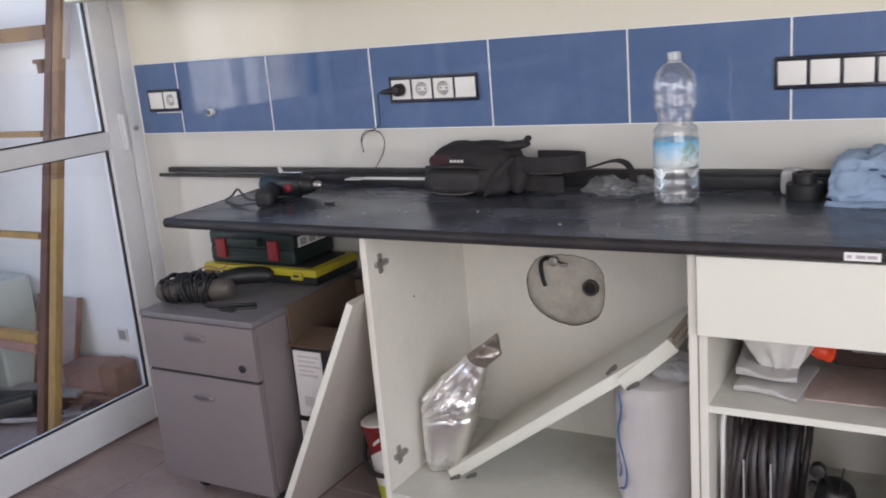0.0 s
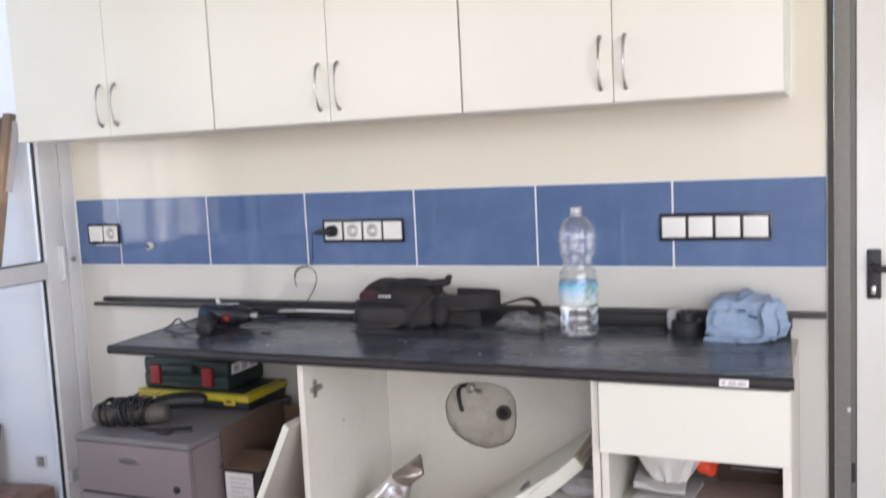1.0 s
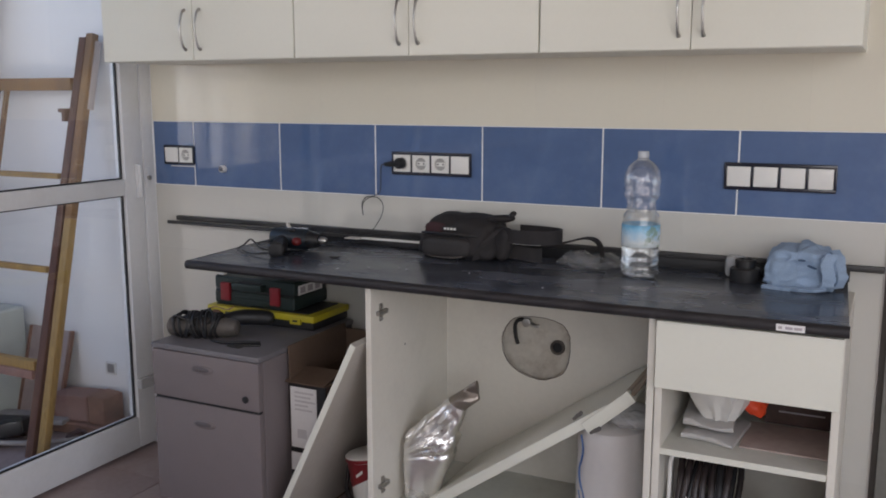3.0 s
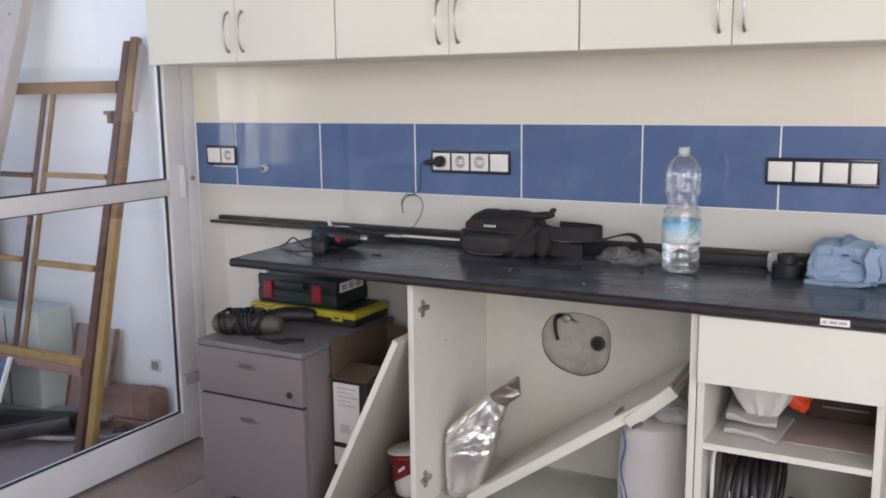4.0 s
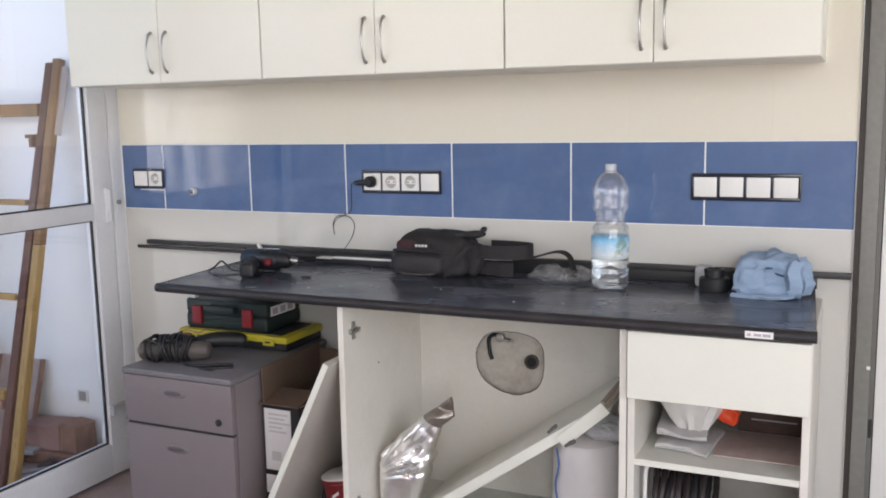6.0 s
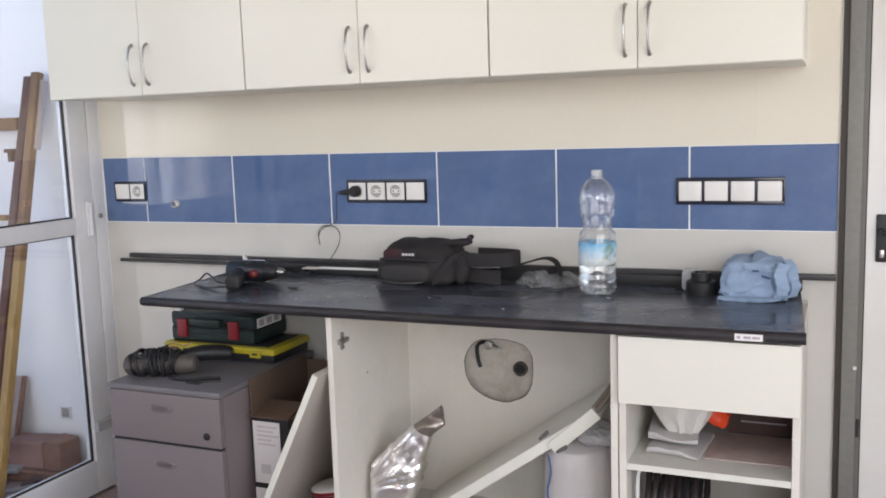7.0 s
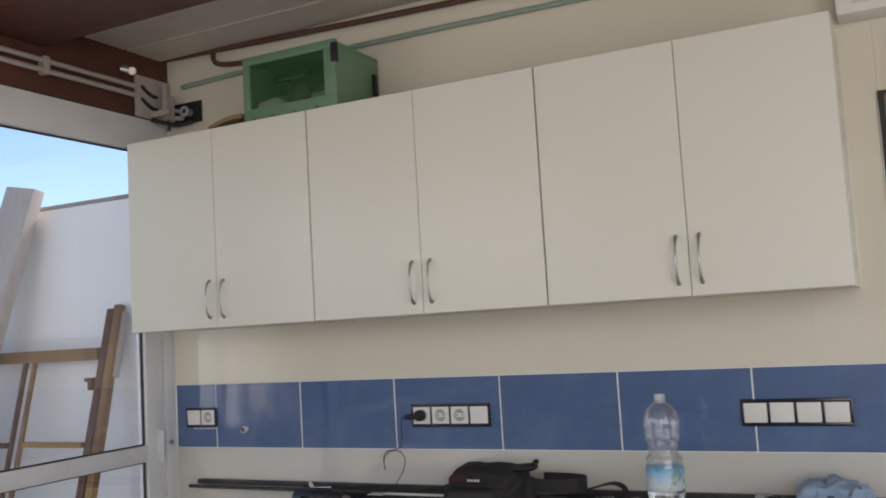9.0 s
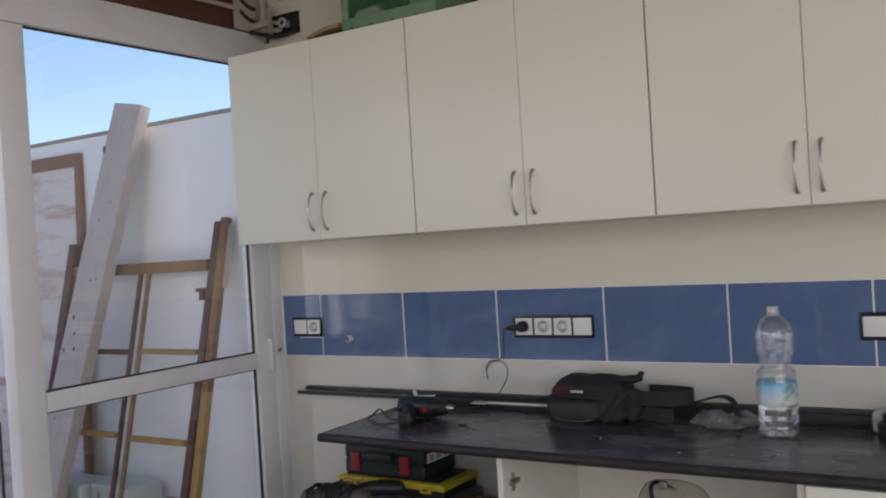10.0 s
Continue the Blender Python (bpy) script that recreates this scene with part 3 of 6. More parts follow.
    solid("conduit_clip", merge(bx(-0.192, -0.157, y - 0.012, y + 0.012, 2.398, 2.462, 0.004)), "pipe_white", "plastic clip holding two conduits on the fascia", "clip", group="conduit clips")

# ---------------------------------------------------------------- door in the north wall
door_1 = thing("door_1", (2.85, 0.0, FZ), "white metal door in a grey metal frame", "door", kind="structure")
part("joint", merge(bx(2.4005, 2.4165, -0.010, 0.05, FZ, 2.030), bx(2.4165, 3.300, -0.010, 0.05, 2.0185, 2.0300)), "joint_dark", door_1, "dark open joint round the frame")
part("door_frame", merge(bx(2.417, 2.456, -0.016, 0.10, FZ, 2.018, 0.002), bx(3.244, 3.298, -0.016, 0.10, FZ, 2.018, 0.003), bx(2.4565, 3.243, -0.016, 0.10, 1.984, 2.018, 0.003)), "frame_grey", door_1, "grey metal door frame")
part("frame_rebate", merge(bx(2.4565, 2.468, -0.008, 0.09, FZ, 1.9835), bx(2.468, 3.234, -0.008, 0.09, 1.974, 1.9835)), "rebate_shade", door_1, "grey rebate with shade put into its colour")
# Black strips added behind the leaf to block daylight through the gap.
part("gap_blocker", merge(bx(2.4685, 2.515, 0.031, 0.085, FZ, 1.972), bx(3.195, 3.243, 0.031, 0.085, FZ, 1.972), bx(2.515, 3.195, 0.031, 0.085, 1.935, 1.972), bx(2.515, 3.195, 0.031, 0.085, FZ, FZ + 0.03)), "gasket", door_1)
leaf = part("door_leaf", bx(2.4705, 3.232, -0.010, 0.028, FZ + 0.008, 1.970, 0.001), "door_white", door_1, "white painted leaf")
part("handle_plate", bx(2.494, 2.528, -0.020, -0.0095, 0.955, 1.085, 0.004), "black_plastic", leaf, "black handle plate")
part("door_handle", merge(tube([(2.509, -0.02, 1.04), (2.509, -0.065, 1.04)], 0.009, 12), tube(smooth_path([(2.509, -0.065, 1.04), (2.53, -0.067, 1.04), (2.62, -0.06, 1.038)]), 0.009, 12)), "black_plastic", leaf, "black lever handle")
part("lock_cylinder", bx(2.503, 2.515, -0.028, -0.022, 0.968, 0.99, 0.003), "chrome", leaf, "brass and chrome cylinder")
part("strike", bx(2.446, 2.456, -0.024, -0.0162, 0.652, 0.662, 0.002), "white_plastic", door_1)
part("latch_slot", bx(2.4575, 2.4665, -0.0095, -0.0078, 0.455, 0.508), "gasket", door_1, "dark slot of the lower latch")

# ---------------------------------------------------------------- wall cabinets
UX, UZ0, UZ1 = -0.098, 1.489, 2.188


def bow_handle(x, y, z0, z1):
    """A bow handle, stout at its two feet and slim between them."""
    pts = smooth_path([(x, y, z0), (x, y - 0.013, z0 + 0.010), (x, y - 0.023, z0 + 0.040), (x, y - 0.026, (z0 + z1) / 2),
                       (x, y - 0.023, z1 - 0.040), (x, y - 0.013, z1 - 0.010), (x, y, z1)], 5)
    n = len(pts) - 1
    return tube(pts, [0.0031 + 0.0030 * abs(2 * k / n - 1) ** 2.5 for k in range(n + 1)], 12)


def wall_cabinet(x0, xm, x1):
    cab = thing("wall_cabinet", ((x0 + x1) / 2, -0.16, UZ0), "cream laminate wall cabinet with two closed doors and chrome bow handles", "cabinet", group="wall cabinets in a row")
    t = 0.016
    part("body", merge(bx(x0, x0 + t, -0.303, -0.002, UZ0, UZ1), bx(x1 - t, x1, -0.303, -0.002, UZ0, UZ1), bx(x0 + t, x1 - t, -0.303, -0.002, UZ0, UZ0 + t),
                       bx(x0 + t, x1 - t, -0.303, -0.002, UZ1 - t, UZ1), bx(x0 + t, x1 - t, -0.010, -0.002, UZ0 + t, UZ1 - t)), "laminate", cab, smooth=False)
    for a, b, h in ((x0 + 0.0008, xm - 0.0011, -0.031), (xm + 0.0011, x1 - 0.0008, 0.031)):
        d = part("door", bx(a, b, -0.325, -0.307, UZ0 + 0.001, UZ1 - 0.001, 0.0012, 1), "laminate", cab)
        part("handle", bow_handle(xm + h, -0.325, 1.524, 1.652), "chrome", d, "chrome bow handle")
    part("stop_strip", bx(xm - 0.006, xm + 0.006, -0.3065, -0.3035, UZ0 + 0.018, UZ1 - 0.018), "laminate_in", cab)
    return cab


wall_cabinet(UX, 0.303, 0.7025)
wall_cabinet(0.7060, 1.1065, 1.5065)
wall_cabinet(1.5100, 1.9140, 2.3110)

# white wall unit high beside the cabinets
unit = thing("wall_unit", (2.75, -0.1, 2.235), "white plastic appliance box high on the wall", "wall unit")
part("housing", bx(2.318, 3.10, -0.10, -0.001, 2.235, 2.53, 0.012), "white_plastic", unit)
part("lower_flap", bx(2.36, 3.06, -0.104, -0.100, 2.26, 2.30, 0.002), "off_white", unit)

# ---------------------------------------------------------------- worktop and its upstand
CTZ = 0.868
worktop = thing("worktop", (1.37, -0.28, CTZ - 0.026), "dark speckled worktop with a brown-black front edge, dusty, some sheen put into its colour", "worktop")
bmw = bmesh.new()
outline = [(0.412, -0.014), (0.446, -0.535)] + [(0.446 + (2.334 - 0.446) * k / 14, -0.548 - 0.012 * math.sin(math.pi * k / 14)) for k in range(15)] + [(2.308, -0.014)]
vs = [bmw.verts.new((x, y, CTZ - 0.026)) for x, y in outline]
f0 = bmw.faces.new(vs)
ext = bmesh.ops.extrude_face_region(bmw, geom=[f0])
bmesh.ops.translate(bmw, vec=(0, 0, 0.026), verts=[v for v in ext["geom"] if isinstance(v, bmesh.types.BMVert)])
part("slab", bmw, "counter", worktop)
part("front_edge", tube([(0.438 + (2.336 - 0.438) * k / 16, -0.551 - 0.012 * math.sin(math.pi * k / 16), CTZ - 0.0125) for k in range(17)], 0.0138, 12), "counter_edge", worktop, "rounded brown-black edge")
part("side_edge", tube([(0.444, -0.548, CTZ - 0.0125), (0.409, -0.014, CTZ - 0.0125)], 0.0132, 12), "counter_edge", worktop)
lab = part("edge_label", bx(2.182, 2.244, -0.5680, -0.5650, CTZ - 0.021, CTZ - 0.005, 0.0006, 1), "paper", worktop, "small white sticker with grey print")
for k, (a, b) in enumerate(((2.187, 2.195), (2.202, 2.218), (2.221, 2.238))):
    part("print_bar", bx(a, b, -0.5687, -0.5681, CTZ - 0.016, CTZ - 0.010), "print_grey", lab)
solid("upstand", bx(0.41, 2.312, -0.020, -0.0015, CTZ + 0.0005, CTZ + 0.0312, 0.001), "black_plastic", "low black upstand along the back of the worktop", "upstand", kind="structure")
solid("black_profile", bx(-0.085, 2.398, -0.022, -0.002, CTZ + 0.0315, CTZ + 0.048, 0.002), "black_metal", "long thin black metal profile along the wall", "profile")
solid("black_profile", beam_between((-0.115, -0.034, CTZ + 0.024), (1.05, -0.030, CTZ + 0.022), 0.011, 0.012, 0.002, (0, 1, 0)), "black_metal", "long black metal rod resting on the worktop's end", "profile")

# ---------------------------------------------------------------- base units
BY = -0.532


def hinge_plate(x, z, parent):
    h = part("hinge_plate", merge(bx(x, x + 0.006, BY + 0.045, BY + 0.060, z - 0.026, z + 0.026, 0.003), bx(x, x + 0.012, BY + 0.028, BY + 0.082, z - 0.007, z + 0.007, 0.003)), "steel", parent, "bare metal hinge plate")
    part("screw", turned(lathe([(0.004, 0), (0.004, 0.003)], 10), Matrix.Translation((x + 0.006, BY + 0.0525, z + 0.018)) @ Euler((0, radians(90), 0)).to_matrix().to_4x4()), "steel", h)
    part("screw", turned(lathe([(0.004, 0), (0.004, 0.003)], 10), Matrix.Translation((x + 0.006, BY + 0.0525, z - 0.018)) @ Euler((0, radians(90), 0)).to_matrix().to_4x4()), "steel", h)


sink_unit = thing("base_cabinet", (1.48, -0.28, FZ), "open cream base cabinet without doors, with bare hinge plates", "cabinet")
BX0, BX1, BZ1, BZ0 = 1.072, 1.902, 0.840, 0.138
part("side_panel", bx(BX0, BX0 + 0.018, BY, -0.004, FZ, BZ1, 0.001, 1), "laminate_in", sink_unit)
part("side_panel", bx(BX1 - 0.018, BX1, BY, -0.004, FZ, BZ1, 0.001, 1), "laminate_in", sink_unit)
part("bottom_panel", bx(BX0 + 0.018, BX1 - 0.018, BY, -0.030, BZ0 - 0.016, BZ0), "laminate_floor", sink_unit)
part("plinth", bx(BX0 + 0.018, BX1 - 0.018, BY + 0.05, BY + 0.066, FZ, BZ0 - 0.016), "laminate_in", sink_unit)
# back panel with a rounded hole cut through
hc = (1.407, 0.575)
rim = [(-0.022, 0.100), (-0.082, 0.084), (-0.116, 0.020), (-0.098, -0.055), (-0.040, -0.094), (0.030, -0.104), (0.100, -0.066), (0.117, 0.020), (0.098, 0.078), (0.045, 0.098)]
loop = []
for k in range(len(rim)):
    a, b, c, d = (Vector(rim[(k + q) % len(rim)]) for q in (-1, 0, 1, 2))
    for t in (0, 0.125, 0.25, 0.375, 0.5, 0.625, 0.75, 0.875):
        p = 0.5 * (2 * b + (c - a) * t + (2 * a - 5 * b + 4 * c - d) * t * t + (3 * b - a - 3 * c + d) * t ** 3)
        rag = 1 + 0.022 * noise.noise(Vector((p.x * 90, p.y * 90, 1.7)))
        loop.append((hc[0] + p.x * rag, hc[1] + p.y * rag))
hn = len(loop)
bmb = bmesh.new()
px0, px1, pz0, pz1 = BX0 + 0.018, BX1 - 0.018, BZ0, BZ1
ring_in = [bmb.verts.new((x, -0.034, z)) for x, z in loop]
ring_out = []
for x, z in loop:
    dx, dz = x - hc[0], z - hc[1]
    s = min((px1 - hc[0]) / dx if dx > 1e-6 else 1e9, (px0 - hc[0]) / dx if dx < -1e-6 else 1e9,
            (pz1 - hc[1]) / dz if dz > 1e-6 else 1e9, (pz0 - hc[1]) / dz if dz < -1e-6 else 1e9)
    ring_out.append(bmb.verts.new((hc[0] + dx * s, -0.034, hc[1] + dz * s)))
corners = [(px1, pz1), (px0, pz1), (px0, pz0), (px1, pz0)]
for k in range(hn):
    j = (k + 1) % hn
    a, b = ring_out[k], ring_out[j]
    c = next((q for q in corners if (abs(a.co.x - q[0]) < 1e-5 or abs(a.co.z - q[1]) < 1e-5) and (abs(b.co.x - q[0]) < 1e-5 or abs(b.co.z - q[1]) < 1e-5)
              and abs(a.co.x - b.co.x) > 1e-5 and abs(a.co.z - b.co.z) > 1e-5), None)
    face = [ring_in[k], ring_in[j], b] + ([bmb.verts.new((c[0], -0.034, c[1]))] if c else []) + [a]
    bmb.faces.new(face)
bmesh.ops.remove_doubles(bmb, verts=bmb.verts[:], dist=1e-5)
ext = bmesh.ops.extrude_face_region(bmb, geom=bmb.faces[:])
bmesh.ops.translate(bmb, vec=(0, 0.004, 0), verts=[v for v in ext["geom"] if isinstance(v, bmesh.types.BMVert)])
part("back_panel", bmb, "laminate_in", sink_unit, "cream back panel with a sawn round hole", smooth=False)
# Dark rim: saw-burnt edge, plus shade at the hole put into its colour.
part("sawn_edge", tube([(x, -0.0335, z) for x, z in loop], 0.0012, 6, True), "brown_board", sink_unit, "rough brown sawn edge, darkened for shade at the rim")
part("wall_patch", bx(1.27, 1.55, -0.0045, -0.0012, 0.45, 0.70), "bare_wall", sink_unit)
part("screw_hole", turned(lathe([(0.0032, 0), (0.0032, 0.0008)], 10), Matrix.Translation((BX0 + 0.0181, -0.330, 0.622)) @ Euler((0, radians(90), 0)).to_matrix().to_4x4()), "edge_dark", sink_unit)
for k, z in enumerate((0.755, 0.225)):
    hinge_plate(BX0 + 0.018, z, sink_unit)
# pipework behind the hole
tap = thing("stop_tap", (1.36, -0.01, 0.66), "chrome stop tap on the wall behind the cut-out", "tap")
part("valve_body", turned(lathe([(0.011, 0), (0.011, 0.02), (0.014, 0.022), (0.014, 0.03), (0.009, 0.032)], 14), Matrix.Translation((1.372, 0.0, 0.652)) @ Euler((radians(90), 0, 0)).to_matrix().to_4x4()), "steel", tap)
part("valve_lever", merge(tube([(1.372, -0.022, 0.652), (1.405, -0.030, 0.645)], 0.006, 10), bx(1.40, 1.418, -0.034, -0.026, 0.640, 0.650, 0.003)), "chrome", tap)
part("elbow", tube(smooth_path([(1.372, -0.012, 0.655), (1.345, -0.016, 0.657), (1.330, -0.016, 0.64), (1.332, -0.016, 0.60), (1.340, -0.016, 0.575)]), 0.006, 10), "black_plastic", tap, "dark flexible hose")
dr = thing("drain_socket", (1.474, 0.0, 0.555), "dark plastic drain socket in the wall", "drain pipe")
part("collar", turned(lathe([(0.021, 0), (0.024, 0.004), (0.024, 0.014), (0.017, 0.014), (0.016, -0.02)], 20, False), Matrix.Translation((1.474, -0.001, 0.577)) @ Euler((radians(90), 0, 0)).to_matrix().to_4x4()), "socket_dark", dr)
part("bore", turned(lathe([(0.0172, 0.0055), (0.0172, 0.0075)], 20), Matrix.Translation((1.474, -0.001, 0.577)) @ Euler((radians(90), 0, 0)).to_matrix().to_4x4()), "gasket", dr)

drawer_unit = thing("base_cabinet", (2.115, -0.28, FZ), "cream base cabinet with one drawer above open shelves", "cabinet")
RX0, RX1 = 1.905, 2.328
part("side_panel", bx(RX0, RX0 + 0.018, BY + 0.0, -0.004, FZ, BZ1, 0.001, 1), "laminate_in", drawer_unit)
part("side_panel", bx(RX1 - 0.018, RX1, BY + 0.0, -0.004, FZ, BZ1, 0.001, 1), "laminate_in", drawer_unit)
part("back_panel", bx(RX0 + 0.018, RX1 - 0.018, -0.012, -0.004, FZ, BZ1), "laminate_in", drawer_unit)
sf_ = part("shelf", bx(RX0 + 0.018, RX1 - 0.018, BY + 0.0065, -0.012, 0.489, 0.505), "laminate_floor", drawer_unit, "grey mottled shelf")
part("shelf_edge", bx(RX0 + 0.018, RX1 - 0.018, BY + 0.004, BY + 0.0060, 0.489, 0.505), "laminate", sf_)
part("bottom_panel", bx(RX0 + 0.018, RX1 - 0.018, BY + 0.004, -0.012, BZ0 - 0.016, BZ0), "laminate_floor", drawer_unit)
part("drawer_bottom", bx(RX0 + 0.018, RX1 - 0.018, BY + 0.004, -0.012, 0.668, 0.684), "laminate_in", drawer_unit)
part("drawer_front", bx(RX0 + 0.002, RX1 - 0.002, BY - 0.019, BY - 0.001, 0.667, BZ1 - 0.003, 0.0012, 1), "laminate", drawer_unit, "plain cream drawer front without a handle")

# ---------------------------------------------------------------- sockets and switches
RX90 = Euler((radians(90), 0, 0)).to_matrix().to_4x4()
RY90 = Euler((0, radians(90), 0)).to_matrix().to_4x4()


def socket_plate(xc, zc, w, h, r=0.0205, n=32):
    """Square plate with a round sunken well and a slightly raised rim."""
    bm = bmesh.new()
    rings = []
    for kind, y in (("side", -0.002), ("side", -0.0093), ("edge", -0.0105), (r + 0.0022, -0.0105), (r + 0.0018, -0.0117), (r, -0.0117), (r, -0.0030)):
        ring = []
        for k in range(n):
            a = 2 * math.pi * k / n
            c, s = math.cos(a), math.sin(a)
            if kind in ("side", "edge"):
                q = 1.0 if kind == "side" else 0.965
                m = max(abs(c), abs(s))
                x, z = w * q * c / m, h * q * s / m
            else:
                x, z = kind * c, kind * s
            ring.append(bm.verts.new((xc + x, y, zc + z)))
        rings.append(ring)
    for a, b in zip(rings, rings[1:]):
        for k in range(n):
            bm.faces.new((a[k], a[(k + 1) % n], b[(k + 1) % n], b[k]))
    bmesh.ops.recalc_face_normals(bm, faces=bm.faces[:])
    return bm


def gang(x0, x1, z0, z1, kinds, label, category):
    th = thing("wall_" + category.split()[0], ((x0 + x1) / 2, 0, z0), label, category, group="wall plates on the blue tiles")
    n = len(kinds)
    pitch = (x1 - x0 - 0.008) / n
    zc = (z0 + z1) / 2
    fr = merge(bx(x0, x1, -0.010, -0.0005, z0, z0 + 0.0115, 0.003), bx(x0, x1, -0.010, -0.0005, z1 - 0.0115, z1, 0.003),
               *[bx(x0 + 0.004 + pitch * k - (0.004 if k == 0 else 0.0036), x0 + 0.004 + pitch * k + 0.0036, -0.0098, -0.0007, z0 + 0.006, z1 - 0.006, 0.002) for k in range(n)],
               bx(x1 - 0.0076, x1, -0.0098, -0.0007, z0 + 0.006, z1 - 0.006, 0.002))
    part("frame", fr, "frame_navy", th, "glossy near-black frame")
    for k, kind in enumerate(kinds):
        xc = x0 + 0.004 + pitch * (k + 0.5)
        w, h = 0.0322, 0.0285
        if kind == "switch":
            part("rocker", turned(bx(-w, w, -0.0115, -0.002, -h, h, 0.003), Matrix.Translation((xc, 0, zc)) @ Euler((radians(random.choice((-2.5, 2.5))), 0, 0)).to_matrix().to_4x4()), "white_plastic", th, "white rocker")
        elif kind == "blank":
            part("blank_plate", bx(xc - w, xc + w, -0.0105, -0.002, zc - h, zc + h, 0.002), "white_plastic", th)
        else:
            ins = part("socket_insert", socket_plate(xc, zc, w, h), "white_plastic", th, "white socket insert", smooth=False)
            part("well", turned(lathe([(0.0204, 0.0002), (0.0204, 0.0012)], 32), Matrix.Translation((xc, -0.0025, zc)) @ RX90), "well_shade", ins)
            part("pin_bridge", bx(xc - 0.0155, xc + 0.0155, -0.0062, -0.0034, zc - 0.0065, zc + 0.0065, 0.001, 1), "white_plastic", ins)
            for dx in (-0.0095, 0.0095):
                part("pin_hole", turned(lathe([(0.0027, 0), (0.0027, 0.0012)], 10), Matrix.Translation((xc + dx, -0.0056, zc)) @ RX90), "gasket", ins)
            for dz in (-0.0178, 0.0178):
                part("earth_clip", bx(xc - 0.0024, xc + 0.0024, -0.0092, -0.0034, zc + dz - 0.002, zc + dz + 0.002, 0.0005, 1), "steel", ins)
    return th


gang(-0.142, 0.005, 1.113, 1.188, ("switch", "socket"), "dark two-gang plate with a white switch and socket", "socket")
gang(0.869, 1.164, 1.111, 1.189, ("socket", "socket", "socket", "blank"), "dark four-gang plate with three white sockets", "socket")
gang(1.963, 2.262, 1.109, 1.187, ("switch",) * 4, "four-gang plate of white light switches in a dark frame", "switch")
# thin pale sealant line under the small plate
solid("sealant_line", bx(-0.115, 0.004, -0.0025, -0.0003, 1.106, 1.109, 0.0005, 1), "white_plastic", "thin pale line of sealant on a blue tile", "sealant")

plug = thing("plug", (0.905, -0.014, 1.13), "black plug in a socket with its cable hanging in loops", "plug")
part("plug_body", merge(turned(lathe([(0.0178, -0.0085), (0.018, 0), (0.019, 0.010), (0.0165, 0.018), (0.011, 0.024)], 20), Matrix.Translation((0.905, -0.0145, 1.150)) @ RX90),
                        tube([(0.905, -0.030, 1.150), (0.880, -0.031, 1.148), (0.853, -0.029, 1.146)], [0.010, 0.0095, 0.006], 12)), "black_plastic", plug)
part("cable", tube(smooth_path([(0.856, -0.029, 1.146), (0.838, -0.026, 1.140), (0.832, -0.02, 1.10), (0.826, -0.016, 1.052), (0.800, -0.016, 1.034), (0.773, -0.018, 1.030), (0.757, -0.020, 1.010), (0.757, -0.02, 0.985), (0.760, -0.02, 0.966)], 6), 0.0016, 8), "black_plastic", plug)
part("cable_loop", tube(smooth_path([(0.757, -0.022, 0.99), (0.765, -0.023, 1.012), (0.790, -0.024, 1.030), (0.822, -0.024, 1.030), (0.842, -0.024, 1.006), (0.836, -0.024, 0.97), (0.815, -0.026, 0.935), (0.800, -0.030, 0.915)], 6), 0.0014, 8), "black_plastic", plug)
stub = thing("pipe_stub", (0.141, 0.0, 1.09), "white plastic pipe stub sticking out of a blue tile", "pipe stub")
part("stub", turned(lathe([(0.013, 0), (0.013, 0.018), (0.010, 0.020), (0.009, 0.006)], 18, False), Matrix.Translation((0.143, -0.0003, 1.104)) @ RX90), "white_plastic", stub)
# Dark blue disc added for the stub's open inside.
part("stub_inside", turned(lathe([(0.0095, 0.004), (0.0095, 0.019), (0.006, 0.0206)], 16), Matrix.Translation((0.1405, -0.0003, 1.106)) @ RX90), "panel_blue", stub, "dark blue disc for the open inside of the stub")

# ---------------------------------------------------------------- things on the worktop
WT = CTZ + 0.0004


def bottle(x, y):
    b = thing("water_bottle", (x, y, WT), "clear plastic water bottle with a blue and white label, half full", "bottle")
    prof = [(0.012, 0.010), (0.030, 0.004), (0.042, 0.000), (0.050, 0.004), (0.0535, 0.014), (0.0535, 0.030), (0.0500, 0.037), (0.0535, 0.044), (0.0535, 0.056), (0.0500, 0.063), (0.0535, 0.070), (0.0535, 0.080), (0.0505, 0.085),
            (0.0525, 0.089), (0.0525, 0.155), (0.0495, 0.164), (0.0520, 0.173), (0.0480, 0.180), (0.0420, 0.186), (0.0395, 0.191), (0.0425, 0.197), (0.0395, 0.203), (0.0425, 0.209), (0.0400, 0.216), (0.0470, 0.226), (0.0515, 0.236),
            (0.0475, 0.243), (0.0520, 0.250), (0.0475, 0.258), (0.0520, 0.266), (0.0515, 0.280), (0.0480, 0.297), (0.0400, 0.313), (0.0280, 0.325), (0.0165, 0.332), (0.0135, 0.337), (0.0135, 0.342)]
    bm = lathe(prof, 48, False)
    for v in bm.verts:
        if v.co.z < 0.030:
            a = math.atan2(v.co.y, v.co.x)
            k = 1 - 0.10 * (0.5 + 0.5 * math.cos(5 * a)) * (1 - v.co.z / 0.030)
            v.co.x *= k
            v.co.y *= k
            v.co.z += 0.010 * (0.5 + 0.5 * math.cos(5 * a)) * (1 - v.co.z / 0.030)
    bmesh.ops.translate(bm, vec=(0, 0, -min(v.co.z for v in bm.verts)), verts=bm.verts[:])
    bmesh.ops.recalc_face_normals(bm, faces=bm.faces[:])
    me = bpy.data.meshes.new("body")
    bm.to_mesh(me)
    bm.free()
    me.materials.append(M["pet"])
    me.shade_smooth()
    ob = new("body", me)
